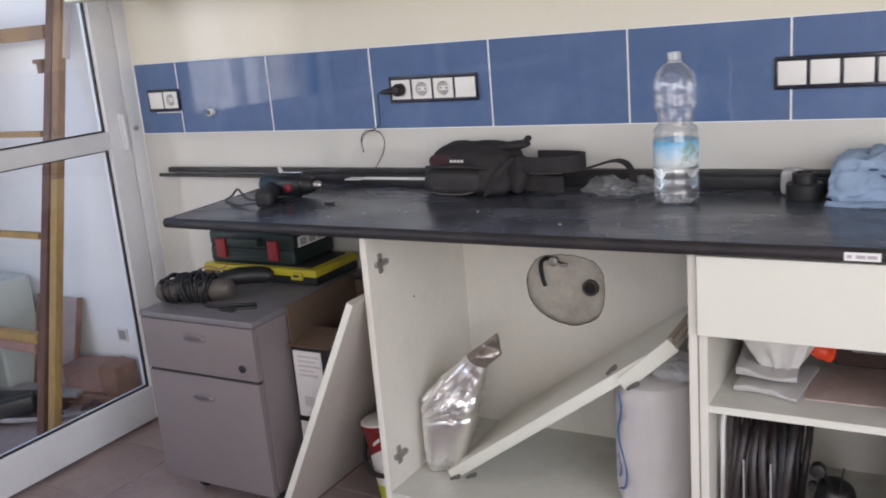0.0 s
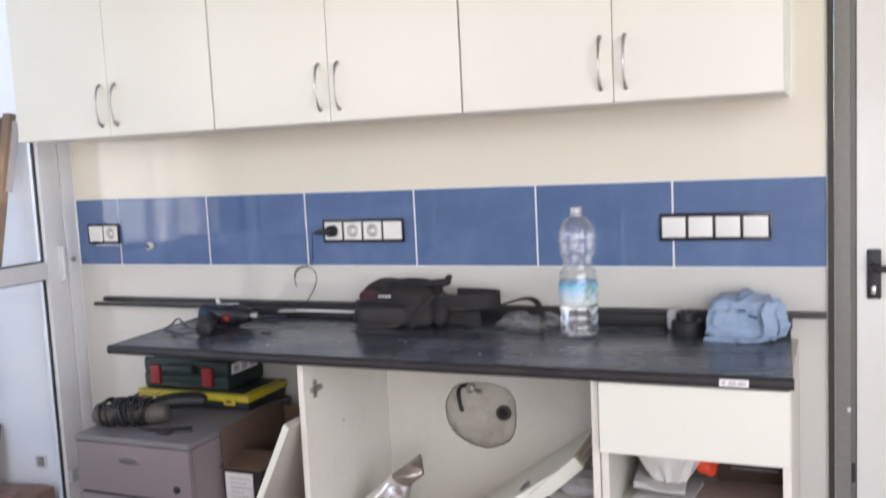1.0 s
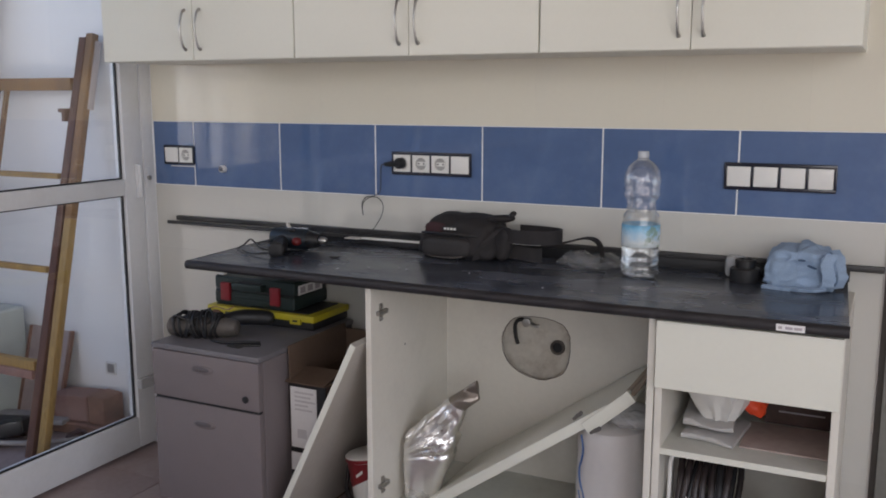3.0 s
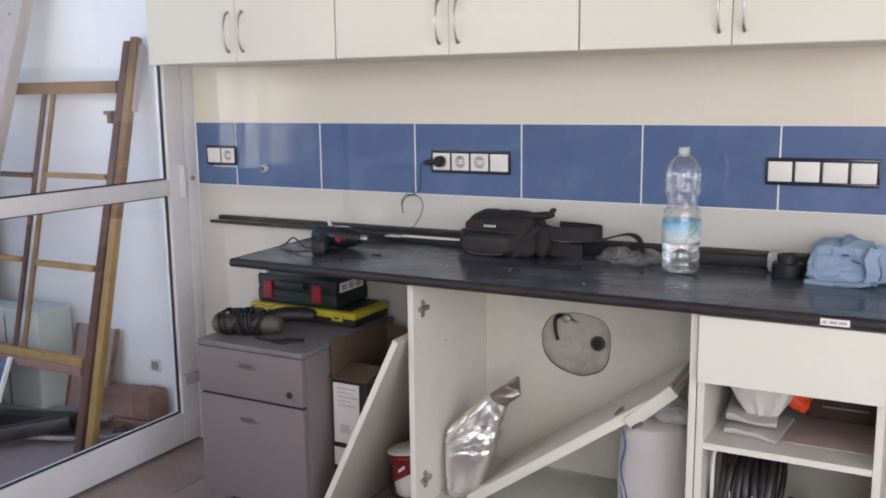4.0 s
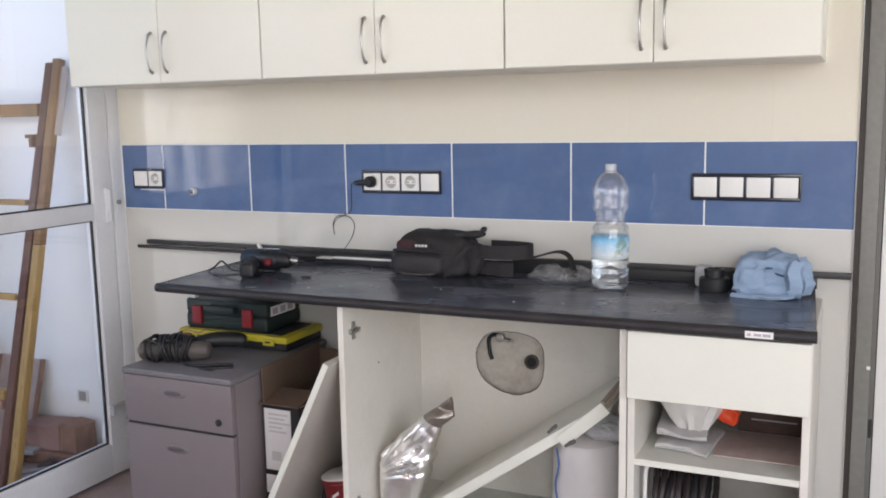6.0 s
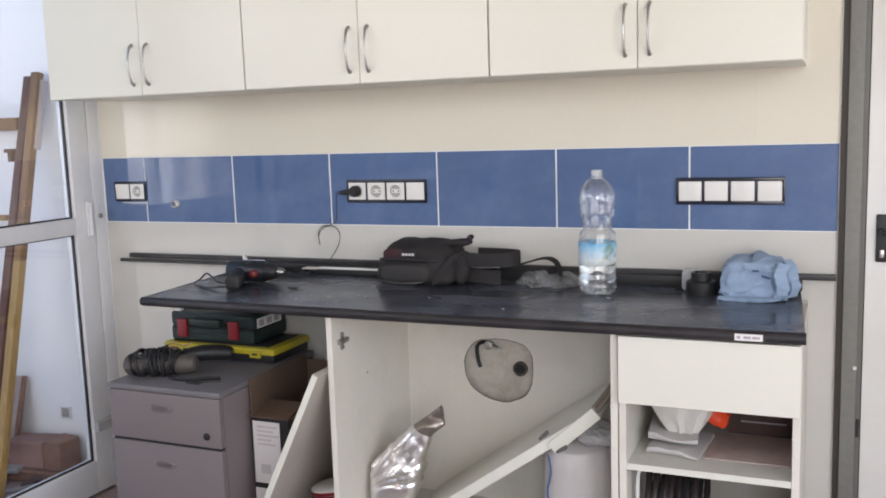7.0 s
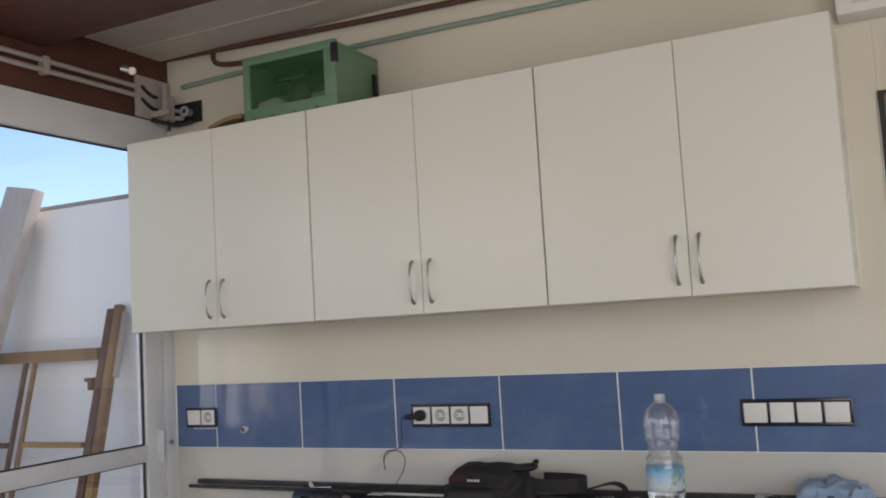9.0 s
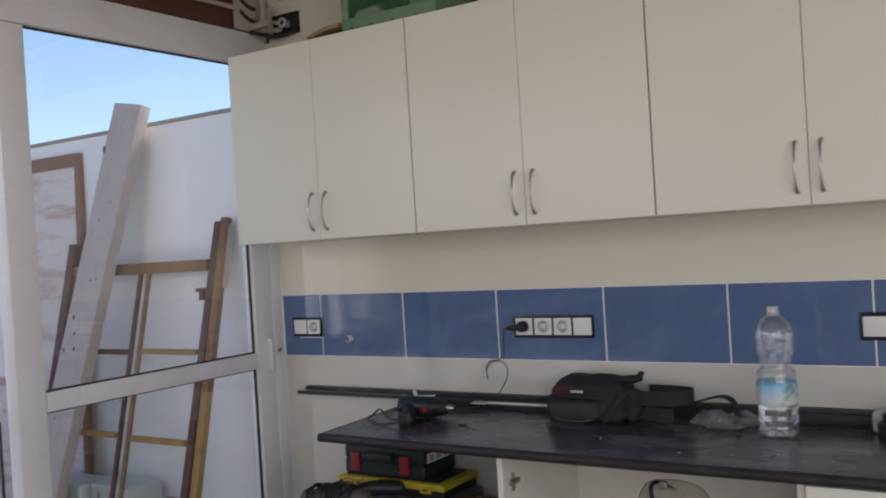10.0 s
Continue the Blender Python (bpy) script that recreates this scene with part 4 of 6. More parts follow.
    ob.parent = b
    ob.visible_shadow = False
    wprof = [(0.018, 0.011), (0.0385, 0.0055), (0.0485, 0.010), (0.0515, 0.018), (0.0520, 0.030), (0.0490, 0.037), (0.0520, 0.044), (0.0520, 0.056), (0.0490, 0.063), (0.0520, 0.070), (0.0520, 0.080), (0.0495, 0.087), (0.0508, 0.092)]
    w = part("water", lathe(wprof, 40), "water", b, "clear water", local=True)
    w.visible_shadow = False
    part("label", lathe([(0.0532, 0.090), (0.0535, 0.091), (0.0535, 0.151), (0.0531, 0.152)], 48, False), "label_blue", b, "blue and white film label", local=True)
    part("cap", merge(lathe([(0.0155, 0.336), (0.0158, 0.338), (0.0158, 0.352), (0.0145, 0.3545)], 28), lathe([(0.0165, 0.330), (0.0165, 0.3345)], 28)), "cap_plastic", b, "translucent white screw cap", local=True)
    return b


bottle(1.772, -0.188)

# waist bag with its belt
bag = thing("waist_bag", (1.19, -0.09, WT), "black nylon waist bag with a small badge and a loose belt", "bag")
bb = blob(0.268, 0.150, 0.132, 4.0, 5, 0.012, 9, 3.0)
for v in bb.verts:
    v.co.x += 0.02 * v.co.z / 0.07 * (1 if v.co.x < 0 else -0.4)
    v.co.y += 0.025 * v.co.z / 0.07
part("main_pouch", turned(bb, Matrix.Translation((1.180, -0.090, WT + 0.066))), "cordura", bag)
fp = blob(0.172, 0.066, 0.060, 4.0, 4, 0.004, 14, 9.0)
part("front_pocket", turned(fp, Matrix.Translation((1.156, -0.160, WT + 0.038))), "cordura_grey", bag, "grey front pocket")
part("zip", tube(smooth_path([(1.068, -0.168, WT + 0.078), (1.12, -0.184, WT + 0.081), (1.20, -0.184, WT + 0.080), (1.262, -0.166, WT + 0.074)]), 0.0045, 8), "black_plastic", bag)
part("piping", tube(smooth_path([(1.078, -0.176, WT + 0.014), (1.12, -0.190, WT + 0.008), (1.19, -0.190, WT + 0.008), (1.238, -0.176, WT + 0.018)]), 0.0024, 8), "edge_dark", bag, "grey piping")
bd = part("badge", bx(1.138, 1.192, -0.1690, -0.1650, WT + 0.088, WT + 0.102, 0.001, 1), "black_plastic", bag, "small black badge with pale lettering")
for k in range(4):
    part("print_bar", bx(1.145 + 0.011 * k, 1.153 + 0.011 * k, -0.1697, -0.1691, WT + 0.0915, WT + 0.0985), "off_white", bd)
part("red_patch", turned(blob(0.076, 0.005, 0.042, 2.6, 3), Matrix.Translation((1.112, -0.1605, WT + 0.092))), "dark_red", bag, "dark red print")
part("side_wing", turned(blob(0.085, 0.050, 0.105, 2.6, 4, 0.012, 14, 5.0), Matrix.Translation((1.318, -0.125, WT + 0.055)) @ Euler((0, radians(22), radians(-15))).to_matrix().to_4x4()), "cordura", bag)
part("top_flap", turned(blob(0.100, 0.046, 0.022, 2.8, 4, 0.006, 20, 7.0), Matrix.Translation((1.308, -0.105, WT + 0.128)) @ Euler((0, radians(-6), 0)).to_matrix().to_4x4()), "cordura", bag)
part("flap_tip", turned(blob(0.036, 0.020, 0.016, 2.4, 3, 0.006, 40, 2.0), Matrix.Translation((1.350, -0.112, WT + 0.140)) @ Euler((0, radians(-42), 0)).to_matrix().to_4x4()), "cordura", bag)
part("side_strap", ribbon(smooth_path([(1.325, -0.165, WT + 0.098), (1.300, -0.178, WT + 0.070), (1.272, -0.182, WT + 0.035), (1.262, -0.180, WT + 0.006)]), 0.030, 0.003, (1, 0.3, 0.4)), "cordura", bag)
part("belt", ribbon(smooth_path([(1.335, -0.140, WT + 0.084), (1.385, -0.162, WT + 0.083), (1.440, -0.168, WT + 0.084), (1.490, -0.154, WT + 0.085), (1.514, -0.120, WT + 0.086), (1.496, -0.084, WT + 0.086), (1.440, -0.066, WT + 0.086), (1.360, -0.060, WT + 0.086)]), 0.042, 0.005, (0, 0, 1)), "cordura", bag, "wide black belt")
part("belt_fold", ribbon(smooth_path([(1.345, -0.118, WT + 0.030), (1.400, -0.126, WT + 0.028), (1.430, -0.122, WT + 0.024), (1.450, -0.110, WT + 0.024)]), 0.044, 0.006, (0, 0, 1)), "cordura", bag)
part("belt_stiffener", ribbon([(1.350, -0.1330, WT + 0.060), (1.40, -0.1400, WT + 0.059), (1.455, -0.1330, WT + 0.060)], 0.006, 0.004, (0, 0, 1)), "off_white", bag, "pale edge of the belt")
part("loop_strap", ribbon(smooth_path([(1.46, -0.100, WT + 0.050), (1.53, -0.105, WT + 0.070), (1.59, -0.105, WT + 0.086), (1.622, -0.100, WT + 0.076), (1.634, -0.095, WT + 0.045), (1.632, -0.092, WT + 0.012)]), 0.022, 0.005, (0.3, 1, 0.1)), "cordura", bag)
part("buckle", turned(blob(0.024, 0.020, 0.030, 4, 3), Matrix.Translation((1.058, -0.135, WT + 0.052))), "cordura_grey", bag)

# crumpled clear plastic bag
pb = blob(0.190, 0.100, 0.056, 2.4, 5, 0.020, 17, 12.0)
for v in pb.verts:
    v.co.z = max(v.co.z + 0.018, 0.0) * (0.75 + 0.5 * noise.noise(v.co * 30))
    v.co.x += 0.014 * noise.noise(v.co * 26)
solid("plastic_bag", turned(pb, Matrix.Translation((1.598, -0.112, WT))), "film_clear", "crumpled clear plastic bag on the worktop", "plastic bag", smooth=False)

# putty knife and loose bits
kn = thing("putty_knife", (0.90, -0.05, WT), "thin white putty knife lying behind the bag", "putty knife")
part("blade", turned(bx(0.715, 0.775, -0.075, -0.030, WT + 0.020, WT + 0.023, 0.0008, 1), Matrix.Identity(4)), "off_white", kn)
part("handle", bx(0.775, 1.06, -0.058, -0.046, WT + 0.0195, WT + 0.0265, 0.002), "white_plastic", kn)
part("underlay", bx(0.74, 1.05, -0.062, -0.040, WT, WT + 0.019, 0.002), "black_plastic", kn)
solid("drill_bit", turned(tube([(0, 0, 0.003), (0.028, 0.006, 0.003)], 0.003, 8), Matrix.Translation((0.822, -0.325, WT))), "black_metal", "short dark drill bit lying on the worktop", "drill bit")
solid("grit", merge(*[turned(blob(0.008, 0.006, 0.003, 2.5, 2), Matrix.Translation((x, y, WT + 0.0012))) for x, y in ((1.10, -0.38), (1.13, -0.39), (1.32, -0.36), (1.02, -0.42), (0.94, -0.47), (1.58, -0.46), (1.71, -0.44))]), "print_grey", "specks of grit on the worktop", "grit", kind="stuff")

# power drill on its side
drill = thing("power_drill", (0.645, -0.27, WT), "dark green corded drill with a red switch lying on its side", "drill")
D = Matrix.Translation((0.640, -0.238, WT + 0.036)) @ Euler((0, 0, radians(5))).to_matrix().to_4x4()


def on_drill(bm):
    return turned(bm, D)


part("motor_housing", on_drill(tube([(-0.098, 0, 0.001), (-0.094, 0, 0.001), (-0.086, 0, 0.001), (-0.02, 0, 0.001), (0.030, 0, 0), (0.040, 0, 0)], [0.020, 0.031, 0.0355, 0.0355, 0.0355, 0.031], 24)), "tool_green", drill)
for k in range(5):
    part("vent_rib", on_drill(tube([(-0.084 + 0.009 * k, 0.0335 * math.cos(a), 0.001 + 0.0338 * math.sin(a)) for a in [math.pi * (0.15 + 0.1 * i) for i in range(12)]], 0.0018, 6)), "black_plastic", drill)
part("gear_housing", on_drill(tube([(0.039, 0, 0), (0.048, 0, 0), (0.070, 0, 0), (0.080, 0, 0)], [0.029, 0.030, 0.024, 0.019], 20)), "black_plastic", drill)
part("chuck", on_drill(tube([(0.079, 0, 0), (0.085, 0, 0), (0.098, 0, 0), (0.106, 0, 0)], [0.012, 0.0135, 0.0125, 0.007], 18)), "steel", drill, "bright steel chuck")
part("bit", on_drill(tube([(0.105, 0, 0), (0.128, 0.001, 0)], 0.0028, 8)), "black_metal", drill)
grip = part("grip", on_drill(tube(smooth_path([(-0.050, -0.012, -0.004), (-0.036, -0.050, -0.009), (-0.018, -0.095, -0.012), (-0.002, -0.135, -0.012), (0.004, -0.150, -0.012)], 4),
                                  [0.024 + 0.003 * math.cos(0.9 * k) if k < 16 else 0.018 for k in range(17)], 16)), "black_plastic", drill, "rubbery black grip")
part("heel", on_drill(turned(blob(0.048, 0.026, 0.046, 4, 4), Matrix.Translation((0.002, -0.146, -0.012)) @ Euler((0, 0, radians(18))).to_matrix().to_4x4())), "black_plastic", grip)
part("trigger", on_drill(turned(blob(0.030, 0.030, 0.026, 3, 3), Matrix.Translation((0.014, -0.036, -0.002)) @ Euler((0, 0, radians(-20))).to_matrix().to_4x4())), "trigger_red", drill, "red trigger")
part("selector", on_drill(turned(blob(0.026, 0.020, 0.012, 3, 3), Matrix.Translation((-0.010, -0.018, 0.031)))), "black_plastic", drill)
part("side_handle", tube([(0.585, -0.200, WT + 0.052), (0.573, -0.196, WT + 0.066), (0.562, -0.190, WT + 0.080)], [0.0075, 0.007, 0.0055], 12), "off_white", drill, "pale metal side handle")
part("depth_rod", tube([(0.595, -0.206, WT + 0.066), (0.655, -0.200, WT + 0.067)], 0.0030, 8), "chrome", drill)
part("cord", tube(smooth_path([(0.652, -0.395, WT + 0.022), (0.610, -0.400, WT + 0.026), (0.560, -0.370, WT + 0.040), (0.515, -0.335, WT + 0.040), (0.475, -0.318, WT + 0.016), (0.448, -0.318, WT + 0.003)]), 0.0030, 8), "black_plastic", drill)
part("cord_loop", tube(smooth_path([(0.645, -0.388, WT + 0.014), (0.600, -0.392, WT + 0.008), (0.560, -0.384, WT + 0.0035), (0.520, -0.368, WT + 0.0035), (0.488, -0.340, WT + 0.0035)]), 0.0028, 8), "black_plastic", drill)

# black cap with a clear jar behind, blue work clothes
jar = thing("jar", (2.03, -0.085, WT), "small clear jar with a black base", "jar")
part("glass_body", turned(blob(0.052, 0.046, 0.062, 5, 4), Matrix.Translation((2.017, -0.074, WT + 0.031))), "film", jar)
cap = thing("pipe_fitting", (2.045, -0.11, WT), "black round plastic fitting on the worktop", "fitting")
part("base", turned(lathe([(0.040, 0), (0.041, 0.004), (0.041, 0.034), (0.038, 0.037), (0.031, 0.038)], 28), Matrix.Translation((2.050, -0.118, WT))), "black_plastic", cap)
part("neck", turned(lathe([(0.027, 0.0375), (0.028, 0.058), (0.026, 0.061), (0.019, 0.061), (0.018, 0.040)], 28), Matrix.Translation((2.050, -0.118, WT))), "black_plastic", cap)

cl = blob(0.176, 0.150, 0.112, 7.0, 6)
for v in cl.verts:
    p = v.co.copy()
    k = (p.z + 0.056) / 0.112
    # pleats that run up the sides, soft waves over the top
    pleat = 1 - abs(noise.noise(Vector((p.x * 30 + p.z * 9, p.y * 30, p.z * 6)) + Vector((9, 2, 0)))) * 2.4
    wave = noise.noise(Vector((p.x * 12 + 3, p.y * 10, p.z * 10)))
    crease = 1 - abs(noise.noise(Vector((p.x * 22 - p.z * 26, p.y * 18, p.z * 30 + p.x * 12)) + Vector((4, 0, 7)))) * 2.6
    side = 1 - abs(p.z) / 0.056
    v.co += p.normalized() * (0.009 * pleat * (0.3 + side) + 0.010 * wave + 0.007 * crease - 0.008)
    flare = max(0.0, 0.30 - k) / 0.30
    v.co.x *= 1 + 0.06 * flare
    v.co.y *= 1 + 0.10 * flare
    v.co.x += 0.016 * k * (1 if p.x < 0 else -0.2)
    v.co.z += k * (0.016 * noise.noise(Vector((p.x * 16, p.y * 9, 3))) - 0.20 * max(0, -p.x - 0.045) - 0.08 * max(0, p.x - 0.06))
    v.co.z = max(v.co.z + 0.054, 0.0006 + 0.004 * abs(noise.noise(Vector((p.x * 40, p.y * 40, 0)))) * (1 if p.y < -0.05 else 0))
clothes = thing("work_clothes", (2.19, -0.10, WT), "crumpled light blue cloth heaped on the worktop", "cloth")
part("garment", turned(cl, Matrix.Translation((2.190, -0.112, WT))), "cloth_blue", clothes)


def fold(pts, w0, axis):
    rb = ribbon(smooth_path(pts, 5), w0, 0.008, axis)
    bmesh.ops.subdivide_edges(rb, edges=rb.edges[:], cuts=2, use_grid_fill=True)
    for v in rb.verts:
        v.co += Vector((0.006 * noise.noise(v.co * 60), 0.007 * noise.noise(v.co * 50 + Vector((3, 1, 0))), 0))
    return rb


part("loose_fold", fold([(2.262, -0.196, WT + 0.012), (2.268, -0.206, WT + 0.04), (2.262, -0.204, WT + 0.072), (2.270, -0.186, WT + 0.100)], 0.034, (1, 0.5, -0.1)), "cloth_blue", clothes)
part("loose_fold", fold([(2.290, -0.150, WT + 0.008), (2.297, -0.158, WT + 0.04), (2.287, -0.158, WT + 0.085), (2.276, -0.140, WT + 0.104)], 0.036, (0.6, 0.8, 0.0)), "cloth_blue", clothes)
part("loose_fold", fold([(2.105, -0.198, WT + 0.006), (2.16, -0.206, WT + 0.005), (2.22, -0.208, WT + 0.006), (2.262, -0.205, WT + 0.010)], 0.010, (0, 0.9, 0.35)), "cloth_blue", clothes)
part("dark_trim", turned(blob(0.026, 0.008, 0.006, 2.5, 3), Matrix.Translation((2.226, -0.2010, WT + 0.066)) @ Euler((0, radians(18), 0)).to_matrix().to_4x4()), "cloth_navy", clothes)
part("dark_trim", turned(blob(0.020, 0.008, 0.005, 2.5, 3), Matrix.Translation((2.200, -0.2000, WT + 0.082))), "cloth_navy", clothes)

# ---------------------------------------------------------------- filing pedestal and what stands on it
FX0, FX1, FY0, FT, FB = 0.290, 0.715, -0.570, 0.592, 0.068
ped = thing("filing_cabinet", ((FX0 + FX1) / 2, -0.30, FZ), "grey metal filing pedestal with two drawers, dusty top", "filing cabinet")
part("body", bx(FX0, FX1, FY0 + 0.022, -0.03, FB, FT - 0.020, 0.004), "grey_metal", ped)
part("top", bx(FX0 - 0.003, FX1 + 0.003, FY0 - 0.002, -0.028, FT - 0.019, FT, 0.006), "grey_top", ped, "dusty bluish grey top")
for z0, z1, hz in ((0.417, FT - 0.021, 0.525), (FB - 0.004, 0.4085, 0.345)):
    d = part("drawer", bx(FX0, FX1 - 0.002, FY0, FY0 + 0.020, z0, z1, 0.003), "grey_metal", ped)
    hx = 0.495
    part("handle", turned(blob(0.088, 0.010, 0.026, 2.3, 4), Matrix.Translation((hx, FY0 - 0.001, hz))), "grey_metal", d, "flush oval finger pull")
    # Dark raised oval; the pull's shade is put into its colour.
    part("recess", turned(blob(0.070, 0.008, 0.017, 2.3, 3), Matrix.Translation((hx - 0.002, FY0 - 0.0032, hz + 0.001))), "pull_shade", d)
# Black strip between the drawers stands for the gap's shade.
part("gap_shade", bx(FX0 + 0.006, FX1 - 0.006, FY0 + 0.004, FY0 + 0.021, 0.4088, 0.4168), "gasket", ped)
part("lock", turned(lathe([(0.011, 0), (0.011, 0.004), (0.008, 0.006)], 18), Matrix.Translation((0.662, FY0, 0.452)) @ RX90), "gasket", ped, "round dark lock")
for x, y in ((0.34, -0.46), (0.665, -0.46), (0.34, -0.08), (0.665, -0.08)):
    part("caster", merge(turned(lathe([(0.028, -0.009), (0.030, -0.004), (0.030, 0.004), (0.028, 0.009)], 18), Matrix.Translation((x, y, FZ + 0.0302)) @ RY90), bx(x - 0.012, x + 0.012, y - 0.012, y + 0.012, FZ + 0.055, FB, 0.003)), "black_plastic", ped, "black caster")

yc = thing("tool_case", (0.47, -0.13, FT), "flat black tool case with a yellow lid", "tool case")
part("tray", bx(0.247, 0.690, -0.236, -0.020, FT + 0.0005, FT + 0.028, 0.006), "black_plastic", yc)
part("lid", bx(0.243, 0.696, -0.244, -0.018, FT + 0.0285, FT + 0.052, 0.006), "yellow", yc, "yellow lid")
for x in (0.34, 0.625):
    part("latch", merge(bx(x - 0.022, x + 0.022, -0.251, -0.242, FT + 0.020, FT + 0.042, 0.003)), "yellow", yc)
    part("latch_slot", bx(x - 0.010, x + 0.010, -0.2525, -0.2505, FT + 0.030, FT + 0.036), "black_plastic", yc)
part("rim", bx(0.27, 0.664, -0.225, -0.04, FT + 0.052, FT + 0.056, 0.002), "black_plastic", yc)

gc = thing("tool_case", (0.435, -0.12, FT + 0.058), "dark green plastic tool case with red latches", "tool case")
GZ = FT + 0.0565
part("lower_shell", bx(0.263, 0.606, -0.226, -0.018, GZ, GZ + 0.050, 0.012, 3), "case_green", gc)
part("upper_shell", bx(0.263, 0.606, -0.224, -0.018, GZ + 0.052, GZ + 0.100, 0.012, 3), "case_green", gc)
part("hinge_line", bx(0.268, 0.601, -0.220, -0.022, GZ + 0.048, GZ + 0.054), "black_plastic", gc)
for x in (0.318, 0.530):
    part("latch", bx(x - 0.020, x + 0.020, -0.236, -0.222, GZ + 0.014, GZ + 0.078, 0.005), "red", gc, "red latch")
part("carry_handle", merge(bx(0.362, 0.378, -0.244, -0.222, GZ + 0.060, GZ + 0.084, 0.005), bx(0.472, 0.488, -0.244, -0.222, GZ + 0.060, GZ + 0.084, 0.005), bx(0.362, 0.488, -0.252, -0.240, GZ + 0.060, GZ + 0.084, 0.006)), "case_green", gc)
# Raised black plate; the handle recess's shade is put into its colour.
part("handle_shade", bx(0.378, 0.472, -0.2285, -0.2255, GZ + 0.060, GZ + 0.090), "gasket", gc)
for z_ in (0.022, 0.034):
    part("moulded_rib", bx(0.350, 0.505, -0.2285, -0.2255, GZ + z_, GZ + z_ + 0.005, 0.001, 1), "case_green", gc)
st = part("sticker", bx(0.6055, 0.6075, -0.200, -0.055, GZ + 0.052, GZ + 0.085), "paper", gc, "white sticker with grey print")
for k in range(3):
    part("print_bar", bx(0.6076, 0.6080, -0.190 + 0.045 * k, -0.160 + 0.045 * k, GZ + 0.058, GZ + 0.079), "print_grey", st)
part("loose_clip", merge(tube([(0.272, -0.20, GZ + 0.100), (0.262, -0.215, GZ + 0.118)], 0.004, 8), bx(0.275, 0.300, -0.215, -0.195, GZ + 0.0995, GZ + 0.112, 0.003)), "off_white", gc)

gr = thing("old_drill", (0.41, -0.445, FT), "worn grey power tool with its black cable wound round it", "drill")
G0, G1 = Vector((0.288, -0.486, FT + 0.034)), Vector((0.515, -0.408, FT + 0.034))


def on_tool(u):
    return G0 + (G1 - G0) * u


part("motor_end", tube([on_tool(u) for u in (0.0, 0.02, 0.05, 0.24, 0.30)], [0.017, 0.026, 0.0315, 0.033, 0.030], 22), "tool_grey", gr)
part("end_cap", tube([on_tool(u) for u in (-0.012, 0.004)], [0.013, 0.018], 18), "wood_rust", gr)
part("body", tube([on_tool(u) for u in (0.30, 0.40, 0.62, 0.86, 0.97, 1.0)], [0.028, 0.030, 0.032, 0.031, 0.026, 0.016], 22), "tool_grey", gr)
part("side_grip", tube(smooth_path([(0.430, -0.395, FT + 0.045), (0.470, -0.345, FT + 0.050), (0.510, -0.305, FT + 0.046), (0.560, -0.282, FT + 0.042)], 4), [0.020, 0.021, 0.022, 0.024, 0.025, 0.026, 0.026, 0.026, 0.026, 0.026, 0.025, 0.022, 0.015], 16), "black_plastic", gr, "black side grip")
axis_ = (G1 - G0).normalized()
across_ = Vector((-axis_.y, axis_.x, 0))
for k in range(12):
    c_ = on_tool(0.19 + 0.048 * k + random.uniform(-0.012, 0.012))
    tilt_ = random.uniform(-0.55, 0.55)
    r_ = 0.036 + random.uniform(0, 0.010)
    lp_ = []
    for i in range(24):
        t_ = 2 * math.pi * i / 24
        q = c_ + across_ * r_ * math.cos(t_) + Vector((0, 0, r_ * math.sin(t_) + 0.004)) + axis_ * (tilt_ * r_ * math.cos(t_ + 0.4 * k) + 0.004 * math.sin(2 * t_ + k))
        q.z = max(q.z, FT + 0.006)
        lp_.append(q)
    part("cable_turn", tube(lp_, 0.0047, 8, True), "black_plastic", gr)
for k in range(5):
    c_ = on_tool(0.26 + 0.09 * k) + Vector((0, 0.012 * (k % 3 - 1), 0.030))
    ax_ = Vector((random.uniform(-0.6, 0.6), random.uniform(-1, 0.2), random.uniform(0.2, 0.8))).normalized()
    s_ = ax_.orthogonal().normalized()
    u_ = ax_.cross(s_)
    lp_ = [c_ + s_ * 0.036 * math.cos(t_) + u_ * 0.024 * math.sin(t_) + ax_ * 0.010 * math.sin(2 * t_ + k) for t_ in [2 * math.pi * i / 20 for i in range(20)]]
    for p_ in lp_:
        p_.z = max(p_.z, FT + 0.006)
    part("cable_loop", tube(lp_, 0.0042, 8, True), "black_plastic", gr)
part("cable_tail", tube(smooth_path([(0.44, -0.468, FT + 0.008), (0.48, -0.490, FT + 0.0052), (0.53, -0.488, FT + 0.0052), (0.575, -0.460, FT + 0.0052), (0.622, -0.440, FT + 0.0052)]), 0.005, 8), "black_plastic", gr)
part("brass_screw", turned(blob(0.034, 0.018, 0.014, 3, 3), Matrix.Translation((0.412, -0.395, FT + 0.074))), "wood_rust", gr)
part("loose_wire", tube(smooth_path([(0.37, -0.40, FT + 0.076), (0.40, -0.385, FT + 0.088), (0.44, -0.375, FT + 0.080), (0.46, -0.36, FT + 0.090)]), 0.0022, 6), "wood_rust", gr)
ang = thing("bracket", (0.60, -0.47, FT), "small black angle bracket lying on the pedestal", "bracket")
part("plate", turned(bx(-0.035, 0.045, -0.010, 0.010, 0, 0.006, 0.002), Matrix.Translation((0.600, -0.480, FT + 0.0005)) @ Euler((0, 0, radians(28))).to_matrix().to_4x4()), "black_metal", ang)
